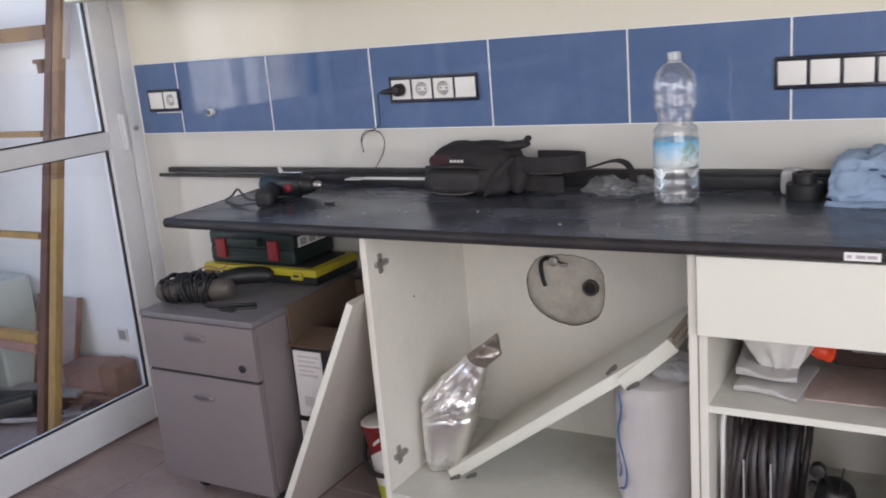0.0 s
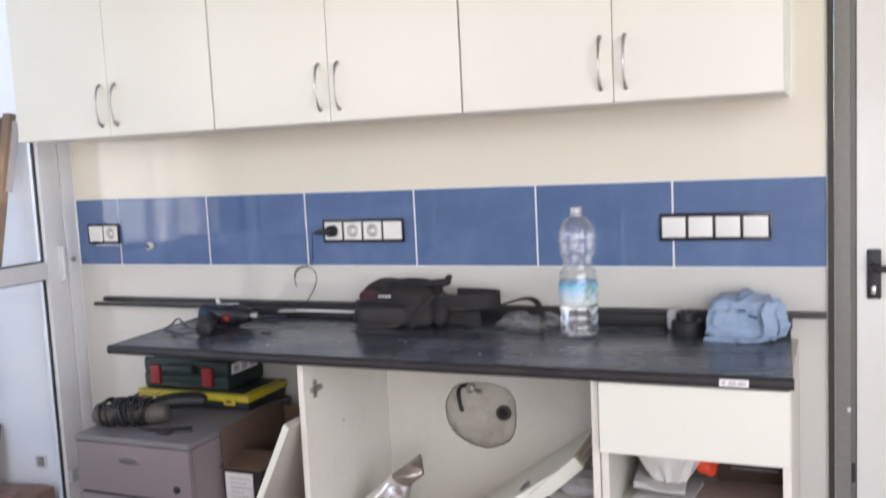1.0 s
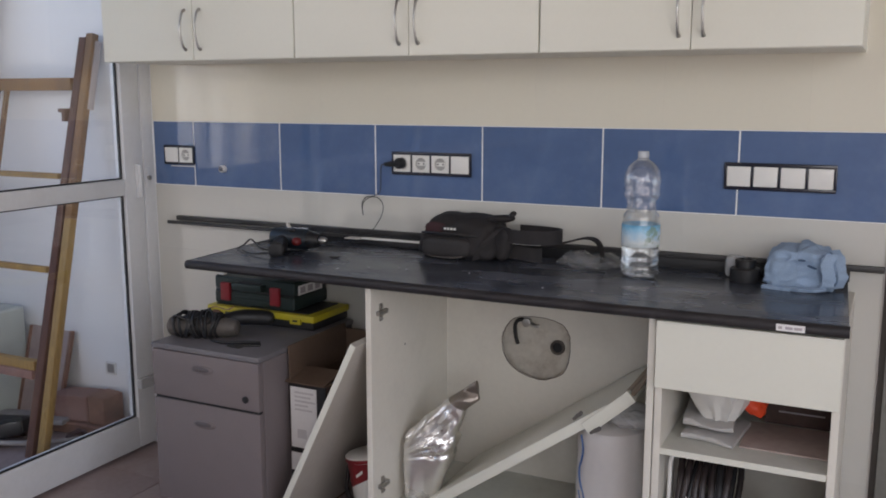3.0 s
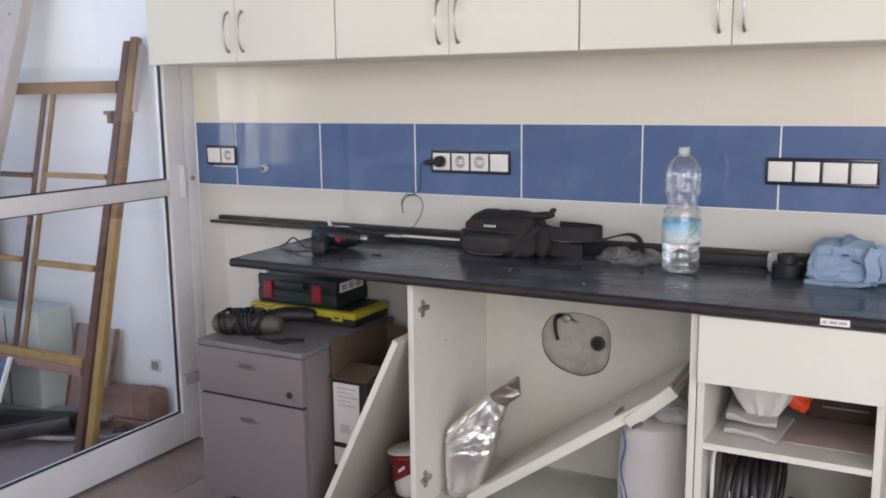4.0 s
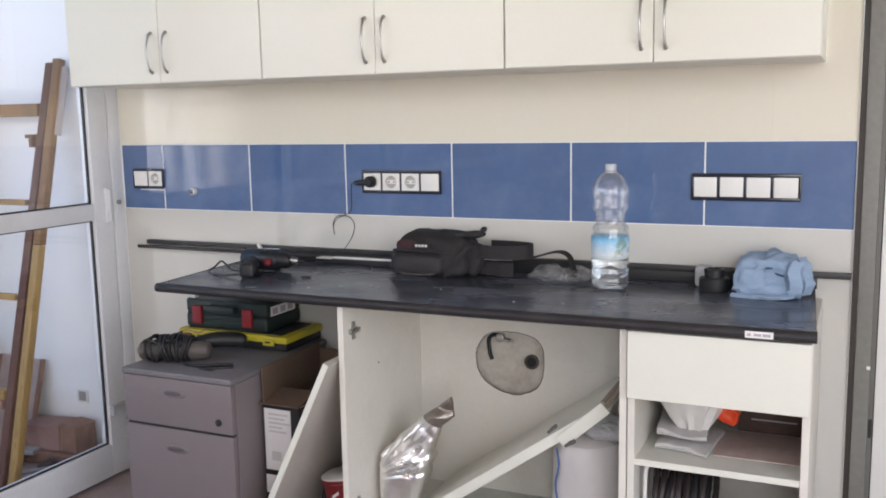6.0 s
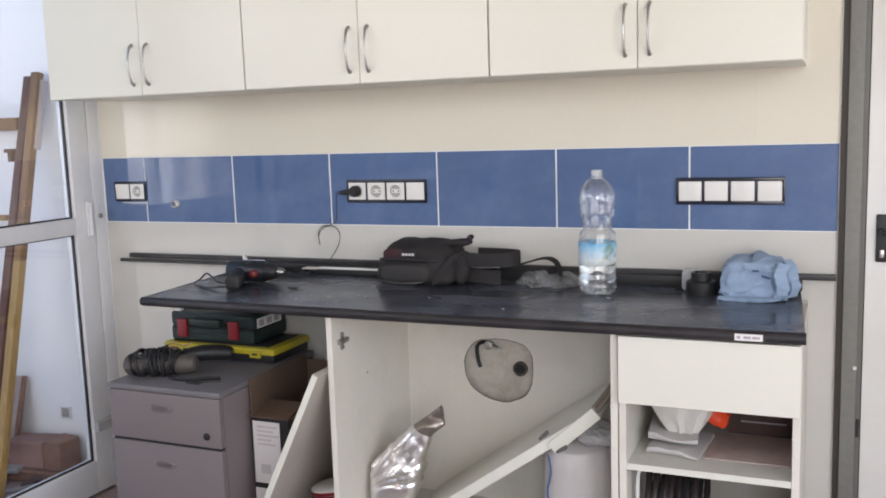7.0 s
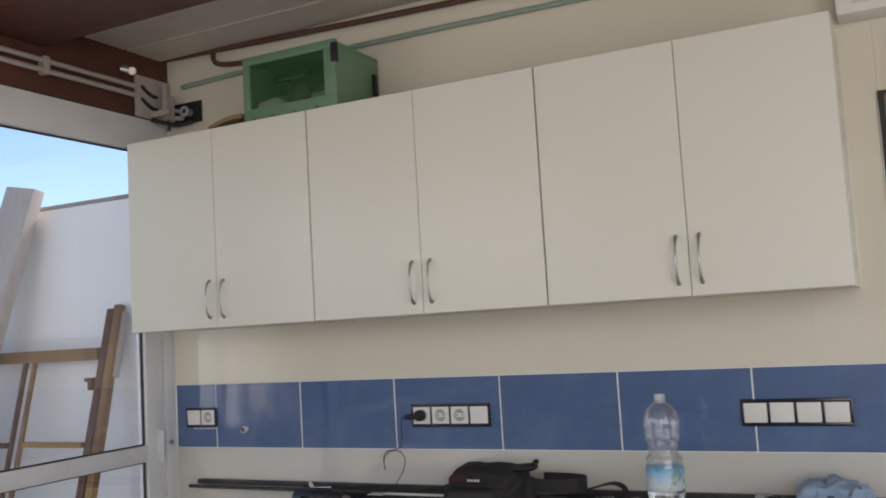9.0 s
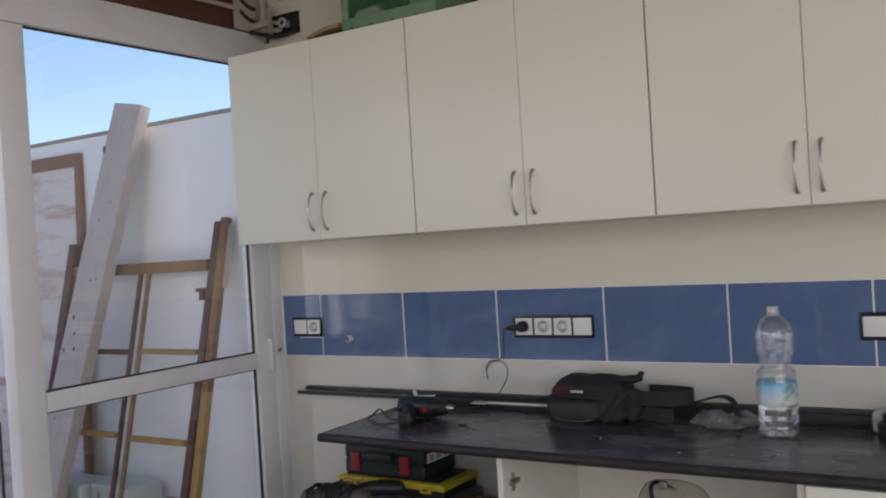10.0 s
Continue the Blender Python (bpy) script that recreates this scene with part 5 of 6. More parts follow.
part("foot", turned(bx(-0.030, 0.022, -0.010, 0.010, 0, 0.005, 0.002), Matrix.Translation((0.578, -0.505, FT + 0.0005)) @ Euler((0, 0, radians(-5))).to_matrix().to_4x4()), "black_metal", ang)

# ---------------------------------------------------------------- open carton, leaning panel, bucket
bxn = thing("cardboard_box", (0.85, -0.28, FZ), "open brown cardboard box with a printed label panel", "cardboard box")
CX0, CX1, CY0, CY1, CT = 0.728, 0.864, -0.435, -0.10, 0.478
bmc = bmesh.new()
fq = [(CX0, FZ), (CX0 + 0.004, FZ), (CX1, 0.330), (CX1, CT), (CX0, CT)]
for y_ in (CY0, CY0 + 0.005):
    bmc.faces.new([bmc.verts.new((x, y_, z)) for x, z in fq])
bmc.verts.ensure_lookup_table()
for k in range(5):
    bmc.faces.new([bmc.verts[q] for q in (k, (k + 1) % 5, 5 + (k + 1) % 5, 5 + k)])
part("wall", bmc, "black_plastic", bxn, "black printed front, squeezed narrow below", smooth=False)
part("wall", bx(CX0, CX0 + 0.005, CY0 + 0.005, CY1, FZ, CT), "cardboard", bxn, smooth=False)
# Right walls in darker brown: the shade beside the door is in the colour.
part("wall", bx(CX1 - 0.005, CX1, CY0 + 0.005, CY1, 0.330, CT), "brown_board", bxn, smooth=False)
part("wall", beam_between((CX0 + 0.006, (CY0 + CY1) / 2, 0.0), (CX1 - 0.004, (CY0 + CY1) / 2, 0.328), CY1 - CY0 - 0.012, 0.004, 0.0, (0, 1, 0)), "brown_board", bxn, smooth=False)
part("wall", bx(CX0, CX1, CY1, CY1 + 0.005, 0.330, CT + 0.10), "cardboard", bxn, smooth=False)
part("flap", beam_between((CX0 + 0.003, (CY0 + CY1) / 2, CT + 0.001), (CX0 + 0.001, (CY0 + CY1) / 2, CT + 0.120), CY1 - CY0, 0.004, 0.001, (0, 1, 0)), "cardboard", bxn, smooth=False)
part("flap", turned(bx(CX0 - 0.02, CX1, 0, 0.105, 0, 0.004), Matrix.Translation((0, CY0 - 0.004, CT + 0.001)) @ Euler((radians(14), 0, 0)).to_matrix().to_4x4()), "cardboard", bxn, "folded-in front flap", smooth=False)
part("flap", beam_between((CX1 - 0.002, (CY0 + CY1) / 2, CT + 0.001), (CX1 + 0.118, (CY0 + CY1) / 2, CT + 0.075), CY1 - CY0 - 0.02, 0.004, 0.001, (0, 1, 0)), "cardboard", bxn, smooth=False)
lp = part("label_panel", bx(CX0 + 0.006, CX0 + 0.104, CY0 - 0.003, CY0 - 0.0008, 0.268, 0.468), "paper", bxn, "white label panel with grey print")
for k in range(5):
    part("print_bar", bx(CX0 + 0.022, CX0 + 0.022 + (0.072, 0.060, 0.078, 0.05, 0.066)[k], CY0 - 0.0036, CY0 - 0.0031, 0.448 - 0.014 * k, 0.454 - 0.014 * k), "print_faint", lp)
part("print_bar", bx(CX0 + 0.030, CX0 + 0.065, CY0 - 0.0036, CY0 - 0.0031, 0.300, 0.330), "print_faint", lp)
l2 = part("lower_label", bx(CX0 + 0.004, CX0 + 0.104, CY0 - 0.003, CY0 - 0.0008, 0.190, 0.250), "paper", bxn)
part("print_mark", turned(blob(0.030, 0.002, 0.028, 2.2, 3), Matrix.Translation((CX0 + 0.072, CY0 - 0.0036, 0.218))), "print_grey", l2)
# Black rounded body fills the upper part of the box.
part("dark_filler", turned(blob(0.10, 0.20, 0.14, 4, 4, 0.01, 12), Matrix.Translation((0.798, -0.27, 0.385))), "black_plastic", bxn, "black rounded filler inside")

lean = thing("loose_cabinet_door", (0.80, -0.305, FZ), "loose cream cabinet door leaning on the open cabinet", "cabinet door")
part("panel", beam_between((0.724, -0.305, FZ + 0.010), (1.056, -0.305, 0.675), 0.540, 0.020, 0.003, (0, 1, 0)), "door_shade", lean, "greyish underside, its shade put into the colour")
part("edge_band", beam_between((0.724, -0.5762, FZ + 0.012), (1.056, -0.5762, 0.674), 0.0022, 0.0185, 0.0005, (0, 1, 0)), "laminate", lean, "cream edge band")

bk = thing("paint_bucket", (0.985, -0.30, FZ), "tilted white plastic bucket with red and lime print", "bucket")
BK = Matrix.Translation((1.000, -0.330, FZ + 0.0130)) @ Euler((radians(-4), radians(-10), 0)).to_matrix().to_4x4()
part("pail", turned(lathe([(0.066, 0), (0.070, 0.003), (0.081, 0.236), (0.086, 0.238), (0.086, 0.250), (0.079, 0.2502), (0.073, 0.246)], 36), BK), "white_plastic", bk)


def on_pail(deg, z_, off=0.0006):
    """A place on the pail's side, at an angle round it and a height."""
    r_ = 0.070 + (z_ - 0.003) * 0.0472 + off
    return BK @ Vector((r_ * math.cos(radians(deg)), r_ * math.sin(radians(deg)), z_))


def pail_print(d0, d1, low, high, off):
    """A printed field that lies on the pail between two slanted edges."""
    bm = bmesh.new()
    cols = []
    for k in range(13):
        u = k / 12
        z0, z1 = low[0] + (low[1] - low[0]) * u, high[0] + (high[1] - high[0]) * u
        cols.append([bm.verts.new(on_pail(d0 + (d1 - d0) * u, z0 + (z1 - z0) * q / 4, off)) for q in range(5)])
    for p_, q_ in zip(cols, cols[1:]):
        for k in range(4):
            bm.faces.new((p_[k], q_[k], q_[k + 1], p_[k + 1]))
    return bm


label_red = part("red_print", pail_print(-165, -62, (0.138, 0.192), (0.2355, 0.2355), 0.0006), "red", bk, "red printed field")
part("white_mark", pail_print(-104, -84, (0.190, 0.206), (0.200, 0.216), 0.0012), "white_plastic", label_red)
part("red_rim", turned(lathe([(0.0868, 0.2375), (0.0872, 0.2390), (0.0872, 0.2480), (0.0868, 0.2488)], 36, False), BK), "red", bk, "red rim")
part("lid", turned(lathe([(0.0866, 0.2490), (0.0868, 0.2530), (0.078, 0.2590), (0.050, 0.2640), (0.020, 0.2655)], 36), BK), "white_plastic", bk, "white domed lid")
part("lime_band", turned(lathe([(0.0718, 0.030), (0.0742, 0.070)], 36, False), BK), "lime", bk)
part("bail", turned(tube(smooth_path([(-0.084, -0.012, 0.215), (-0.074, -0.058, 0.150), (-0.030, -0.090, 0.118), (0.030, -0.092, 0.112), (0.076, -0.056, 0.150), (0.084, -0.012, 0.215)]), 0.0075, 8), BK), "black_plastic", bk, "black carrying handle")

# ---------------------------------------------------------------- inside the open base cabinet
board = thing("loose_shelf_board", (1.50, -0.24, BZ0), "white laminate board lying askew inside the cabinet", "board")
part("panel", beam_between((1.213, -0.235, BZ0 + 0.020), (1.815, -0.235, 0.584), 0.385, 0.030, 0.003, (0, 1, 0)), "laminate", board)
part("end_trim", beam_between((1.700, -0.431, 0.484), (1.824, -0.431, 0.596), 0.010, 0.036, 0.003, (0, 1, 0)), "laminate", board, "notched white end piece")
for x, z_, r in ((1.680, 0.522, 48), (1.730, 0.488, 38), (1.236, 0.164, 30), (1.285, 0.178, 32)):
    part("plug_fitting", turned(blob(0.040, 0.010, 0.011, 2.4, 3, 0.004, 60), Matrix.Translation((x, -0.440, z_)) @ Euler((0, radians(-r), 0)).to_matrix().to_4x4()), "edge_dark", board, "small dark fitting")
slat = thing("wooden_slat", (1.82, -0.25, 0.60), "two thin brown wooden slats behind the board", "slat")
for k in range(2):
    part("slat", beam_between((1.800 + 0.018 * k, -0.40, 0.585 + 0.004 * k), (1.852 + 0.012 * k, -0.12, 0.66), 0.012, 0.010, 0.002), "door_ply", slat)

pouch = thing("foil_pouch", (1.22, -0.40, BZ0), "tall crumpled silver foil pouch, half folded over", "foil pouch")


def saw(v):
    """A zigzag between -1 and 1 with sharp ridges."""
    v = v - math.floor(v)
    return 4 * abs(v - 0.5) - 1


rows_, cols_ = 110, 108
grid_ = []
for i in range(rows_):
    s = i / (rows_ - 1)
    left = np.interp(s, (0, 0.06, 0.40, 0.56, 0.70, 0.85, 1.0), (1.104, 1.098, 1.096, 1.100, 1.155, 1.246, 1.335))
    right = np.interp(s, (0, 0.06, 0.40, 0.56, 0.70, 0.85, 1.0), (1.195, 1.212, 1.258, 1.270, 1.280, 1.304, 1.343))
    depth = np.interp(s, (0, 0.06, 0.40, 0.56, 0.75, 1.0), (0.040, 0.052, 0.054, 0.050, 0.028, 0.007))
    cx, wx = (left + right) / 2, (right - left) / 2
    cz = np.interp(s, (0, 0.56, 0.70, 0.85, 1.0), (BZ0 + 0.003, 0.325, 0.387, 0.463, 0.511))
    drop = np.interp(s, (0, 0.40, 0.56, 0.85, 1.0), (0.0, 0.0, 0.018, 0.016, 0.029))
    crumple = math.exp(-((s - 0.66) / 0.14) ** 2)
    yaw = 0.50 * max(0.0, 1 - s / 0.62)
    row_ = []
    for k in range(cols_):
        a = 2 * math.pi * k / cols_
        ca, sa = math.cos(a), math.sin(a)
        pw = 5.0 - 2.6 * s
        q = (abs(ca) ** pw + abs(sa) ** pw) ** (-1 / pw)
        gx_, gy_ = wx * 0.92 * q * ca, depth * q * sa
        p = Vector((cx + gx_ * math.cos(yaw) - gy_ * math.sin(yaw), -0.345 + gx_ * math.sin(yaw) + gy_ * math.cos(yaw) + 0.010 * s, cz - drop * q * ca))
        # the lower half is taut; above it long sharp folds fan out from the shoulder
        u_ = math.atan2(p.x - 1.075, p.z - 0.27)
        fan = saw(u_ * 2.6 + 0.3 * noise.noise(p * 9)) + 0.6 * saw(u_ * 6.4 + p.z * 6 + 0.5 * noise.noise(p * 12 + Vector((4, 0, 1))))
        along = saw((p.z * 0.9 - p.x * 0.42) * 15 + 0.7 * noise.noise(p * 9)) * max(0.0, (s - 0.62) / 0.38)
        d_ = noise.voronoi(Vector((p.x * 15 + p.z * 7, p.y * 14, p.z * 9 - p.x * 6)))[0]
        dent = min(d_[1] - d_[0], 0.5) * min(1.0, max(0.0, (s - 0.36) / 0.15))
        upright_ = saw((p.x + 0.6 * p.y) * 13 + 0.15) * max(0.0, 1 - s / 0.5)
        p += Vector((0.35 * ca, sa, 0.15)) * (0.0135 * crumple * fan + 0.007 * along + 0.010 * dent + 0.0035 * upright_ + 0.0022 * noise.noise(p * 16))
        p.z = max(p.z, BZ0 + 0.0008)
        row_.append(p)
    grid_.append(row_)
cut_ = int(0.84 * rows_)


def skin(rings, caps):
    bm = bmesh.new()
    vs_ = [[bm.verts.new(p) for p in ring] for ring in rings]
    for q, w in zip(vs_, vs_[1:]):
        for k in range(cols_):
            bm.faces.new((q[k], q[(k + 1) % cols_], w[(k + 1) % cols_], w[k]))
    for c in caps:
        bm.faces.new(vs_[c])
    return bm


for nm_, rings_, caps_, mt_, lb_ in (("pouch_body", grid_[:cut_ + 1], (0,), "foil", ""), ("folded_end", grid_[cut_:], (-1,), "foil_dull", "dull brownish folded end")):
    pm = part(nm_, skin(rings_, caps_), mt_, pouch, lb_)
    pm.data.set_sharp_from_angle(angle=radians(24))

sack = thing("white_sack", (1.75, -0.32, BZ0), "upright white plastic sack with blue printed lines", "sack")
sk = lathe([(0.080, 0.0), (0.094, 0.006), (0.099, 0.04), (0.1005, 0.16), (0.0995, 0.30), (0.093, 0.330), (0.070, 0.345), (0.03, 0.350)], 56)
bmesh.ops.subdivide_edges(sk, edges=[e for e in sk.edges if abs(e.verts[0].co.z - e.verts[1].co.z) > 0.05], cuts=8)
for v in sk.verts:
    d = Vector((v.co.x, v.co.y, 0)).normalized() if v.co.xy.length > 1e-4 else Vector()
    low = max(0.0, 1 - v.co.z / 0.14)
    v.co += d * (0.004 * noise.noise(v.co * 18) + 0.012 * low * noise.noise(Vector((v.co.x * 30, v.co.y * 30, v.co.z * 14))))
part("bag_body", turned(sk, Matrix.Translation((1.748, -0.322, BZ0))), "sack", sack)


def on_sack(a, z_):
    return (1.748 + 0.1035 * math.cos(a), -0.322 + 0.1035 * math.sin(a), BZ0 + z_)


part("printed_line", tube(smooth_path([on_sack(-2.30, 0.315), on_sack(-2.20, 0.28), on_sack(-2.24, 0.25), on_sack(-2.36, 0.215), on_sack(-2.32, 0.18), on_sack(-2.14, 0.145), on_sack(-2.07, 0.105), on_sack(-2.14, 0.07), on_sack(-2.34, 0.058)]), 0.0027, 8), "sack_print", sack, "curved blue printed line")
part("printed_line", tube(smooth_path([on_sack(-2.38, 0.15), on_sack(-2.28, 0.12), on_sack(-2.34, 0.09)]), 0.0022, 8), "sack_print", sack)
film = turned(blob(0.125, 0.120, 0.060, 2.4, 5, 0.012, 13, 6.0), Matrix.Translation((1.808, -0.350, BZ0 + 0.374)))
film = merge(film, turned(blob(0.034, 0.090, 0.130, 2.6, 4, 0.010, 16, 2.0), Matrix.Translation((1.862, -0.350, BZ0 + 0.445))))
part("film_wrap", film, "film", sack, "grey clear plastic wrap", smooth=False)

# ---------------------------------------------------------------- in the drawer unit
SH = 0.5052
wb = blob(0.215, 0.130, 0.165, 2.8, 5)
for v in wb.verts:
    p = v.co.copy()
    k = (p.z + 0.0825) / 0.165
    pl_ = 1 - abs(noise.noise(Vector((p.x * 26 - p.z * 5, p.y * 26, p.z * 5 + 3)))) * 2.2
    v.co += p.normalized() * (0.013 * pl_ - 0.006 + 0.006 * noise.noise(p * 14))
    v.co.x = v.co.x * (0.30 + 0.78 * k) + 0.012 * (1 - k)
    v.co.y = v.co.y * (0.55 + 0.45 * k)
wbt = thing("white_bag", (2.038, -0.345, SH), "crumpled white plastic bag with a red corner, on the shelf", "bag")
part("bag_body", turned(wb, Matrix.Translation((2.030, -0.352, SH + 0.0985))), "off_white", wbt)
part("red_corner", turned(blob(0.072, 0.05, 0.050, 4.5, 4, 0.014, 26), Matrix.Translation((2.116, -0.335, SH + 0.092)) @ Euler((0, radians(25), 0)).to_matrix().to_4x4()), "red_plastic", wbt, "red plastic corner")
def folded(x0, x1, y0, y1, z0, lift, turn, seed):
    """A flat folded piece: two leaves that meet in a rounded fold at the front."""
    bm = bmesh.new()
    prof = [(y1, 0.0), (y0 + 0.010, 0.0), (y0 + 0.003, 0.002), (y0, 0.007), (y0 + 0.003, 0.012), (y0 + 0.012, 0.014), ((y0 + y1) / 2, 0.016), (y1, 0.018)]
    rows = []
    for k in range(25):
        u = k / 24
        rows.append([bm.verts.new((x0 + (x1 - x0) * u, y + 0.012 * math.sin(3 * u + seed) * (1 if y < y1 - 0.01 else 0),
                                   z0 + z * (0.8 + 0.5 * noise.noise(Vector((u * 3 + seed, y * 9, 0)))) + lift * (0.012 * math.sin(4.2 * u + seed) + 0.012) * min(1.0, max(0.0, z / 0.012)))) for y, z in prof])
    for a, b in zip(rows, rows[1:]):
        for q in range(len(prof) - 1):
            bm.faces.new((a[q], a[q + 1], b[q + 1], b[q]))
        bm.faces.new((a[-1], a[0], b[0], b[-1]))
    bm.faces.new(rows[0])
    bm.faces.new(rows[-1][::-1])
    c = Matrix.Translation(((x0 + x1) / 2, (y0 + y1) / 2, 0))
    return turned(bm, c @ Euler((0, 0, radians(turn))).to_matrix().to_4x4() @ c.inverted())


folded_bag = thing("folded_bag", (2.02, -0.38, SH), "greyish white folded bags stacked on the shelf", "folded bag")
part("lower_fold", folded(1.965, 2.098, -0.458, -0.27, SH + 0.0006, 0.25, -6, 0.6), "fold_grey", folded_bag)
part("middle_fold", folded(1.950, 2.075, -0.425, -0.26, SH + 0.0290, 0.35, 5, 2.1), "fold_grey", folded_bag)
brb = thing("brown_box", (2.21, -0.13, SH), "dark brown wooden box at the back of the shelf", "box")
part("box_body", bx(2.135, 2.300, -0.225, -0.02, SH + 0.0002, SH + 0.115, 0.004), "brown_board", brb)
part("light_strip", bx(2.170, 2.285, -0.2290, -0.2255, SH + 0.036, SH + 0.040, 0.001), "print_grey", brb)
solid("brown_sheet", bx(2.10, 2.305, -0.44, -0.24, SH + 0.0003, SH + 0.004, 0.001, 1), "rust_red", "reddish brown sheet lying on the shelf", "sheet")

hose = thing("hose_coil", (2.01, -0.33, BZ0), "coil of dark corrugated hose standing on edge", "hose coil")
for k in range(8):
    x = 1.958 + 0.0165 * k
    rr_ = 0.152 + 0.004 * math.sin(k * 2.1)
    pts_ = [(x + 0.005 * math.sin(3 * a + k), -0.335 + rr_ * math.cos(a), BZ0 + rr_ + 0.009 + rr_ * math.sin(a)) for a in [2 * math.pi * i / 64 for i in range(64)]]
    part("turn", tube(pts_, [0.0084 + 0.0010 * (i % 2) for i in range(64)], 8, True), ("hose_brown", "hose_brown", "black_plastic", "hose_brown")[k % 4], hose)
# Thin pale strips put in as highlights on the hose ribs.
for x_, y_ in ((1.984, -0.492), (2.040, -0.494)):
    part("glint_strip", tube(smooth_path([(x_, y_, BZ0 + 0.05), (x_ + 0.003, y_ - 0.003, BZ0 + 0.14), (x_ + 0.002, y_, BZ0 + 0.235)]), 0.0016, 6), "fold_grey", hose, "pale strip put in as a highlight of the hose")
solid("bent_rod", tube(smooth_path([(1.938, -0.47, BZ0 + 0.0005), (1.938, -0.47, BZ0 + 0.18), (1.939, -0.47, BZ0 + 0.30), (1.946, -0.468, BZ0 + 0.330), (1.962, -0.466, BZ0 + 0.342), (2.00, -0.464, BZ0 + 0.345)], 6), 0.0050, 10), "white_plastic", "white bent rod standing round the hose coil", "rod")
solid("steel_rod", tube([(1.929, -0.40, BZ0 + 0.0002), (1.929, -0.40, BZ0 + 0.335)], 0.006, 10), "chrome", "bright steel rod standing beside the hose", "rod")
pump = thing("pump_fitting", (2.14, -0.32, BZ0), "dark metal fittings beside the hose coil", "fitting")
part("body", turned(blob(0.085, 0.09, 0.13, 3.0, 4, 0.010, 18, 8.0), Matrix.Translation((2.150, -0.33, BZ0 + 0.066))), "black_metal", pump)
part("knob", turned(lathe([(0.016, 0), (0.016, 0.02), (0.010, 0.022)], 16), Matrix.Translation((2.125, -0.40, BZ0 + 0.195)) @ RX90), "black_metal", pump)
part("stem", tube([(2.125, -0.39, BZ0 + 0.195), (2.14, -0.34, BZ0 + 0.13)], 0.006, 8), "black_metal", pump)
part("small_knob", turned(lathe([(0.009, 0), (0.009, 0.014)], 14), Matrix.Translation((2.115, -0.405, BZ0 + 0.158)) @ RX90), "black_metal", pump)
part("antenna", tube([(2.165, -0.36, BZ0 + 0.12), (2.172, -0.365, BZ0 + 0.185)], 0.002, 6), "black_metal", pump)

# ---------------------------------------------------------------- on top of the wall cabinets
TOPZ = UZ1 + 0.0004
gb = thing("green_tool_box", (0.625, -0.16, TOPZ), "green plastic storage box with a clear green front", "storage box")
gx0, gx1, gy0, gy1, gz0, gz1 = 0.436, 0.812, -0.302, -0.015, TOPZ, TOPZ + 0.226
t_ = 0.012
part("shell", merge(bx(gx0, gx1, gy0 + 0.02, gy1, gz0, gz0 + t_, 0.003), bx(gx0, gx1, gy0 + 0.02, gy1, gz1 - t_, gz1, 0.003), bx(gx0, gx0 + t_, gy0 + 0.02, gy1, gz0 + t_, gz1 - t_, 0.003),
                    bx(gx1 - t_, gx1, gy0 + 0.02, gy1, gz0 + t_, gz1 - t_, 0.003), bx(gx0 + t_, gx1 - t_, gy1 - t_, gy1, gz0 + t_, gz1 - t_, 0.003)), "green_box", gb)
part("front_frame", merge(bx(gx0 - 0.004, gx1 + 0.004, gy0, gy0 + 0.02, gz0 + 0.0003, gz0 + 0.045, 0.004), bx(gx0 - 0.004, gx1 + 0.004, gy0, gy0 + 0.02, gz1 - 0.026, gz1 + 0.004, 0.004),
                          bx(gx0 - 0.004, gx0 + 0.024, gy0 + 0.001, gy0 + 0.019, gz0 + 0.044, gz1 - 0.025, 0.003), bx(gx1 - 0.044, gx1 + 0.004, gy0 + 0.001, gy0 + 0.019, gz0 + 0.044, gz1 - 0.025, 0.003)), "green_box", gb)
part("clear_front", bx(gx0 + 0.020, gx1 - 0.040, gy0 + 0.008, gy0 + 0.011, gz0 + 0.040, gz1 - 0.020), "green_clear", gb, "clear dark green window")
part("content", bx(0.50, 0.66, -0.22, -0.10, gz0 + t_ + 0.0005, gz0 + 0.10, 0.01), "green_box", gb, "pale green inner tray")
part("content", merge(bx(0.56, 0.70, -0.20, -0.06, gz0 + 0.1005, gz0 + 0.165, 0.012), turned(blob(0.10, 0.09, 0.10, 3, 4, 0.01, 14), Matrix.Translation((0.72, -0.20, gz0 + 0.064)))), "green_dark", gb, "dark contents")
part("content", bx(0.545, 0.690, -0.282, -0.262, gz0 + 0.128, gz0 + 0.150, 0.006), "black_plastic", gb, "black bar inside")
part("content", turned(blob(0.085, 0.045, 0.070, 2.6, 4, 0.012, 20, 3.0), Matrix.Translation((0.640, -0.255, gz0 + 0.082))), "green_dark", gb)
part("content", turned(blob(0.100, 0.040, 0.040, 3.0, 4, 0.010, 24, 5.0), Matrix.Translation((0.520, -0.255, gz0 + 0.060))), "pale_green", gb, "pale lump inside")
part("content", turned(blob(0.070, 0.040, 0.034, 2.6, 4, 0.010, 24, 8.0), Matrix.Translation((0.725, -0.258, gz0 + 0.060))), "hose_green", gb)
part("catch", bx(gx1 - 0.012, gx1 + 0.010, gy0 - 0.004, gy0 + 0.012, gz1 - 0.075, gz1 - 0.010, 0.004), "black_plastic", gb, "black catch")
part("side_handle", merge(bx(gx1, gx1 + 0.016, gy1 - 0.05, gy1 - 0.034, gz0 + 0.06, gz0 + 0.16, 0.004)), "black_plastic", gb, "black side handle")
for x in (0.47, 0.55, 0.64, 0.73):
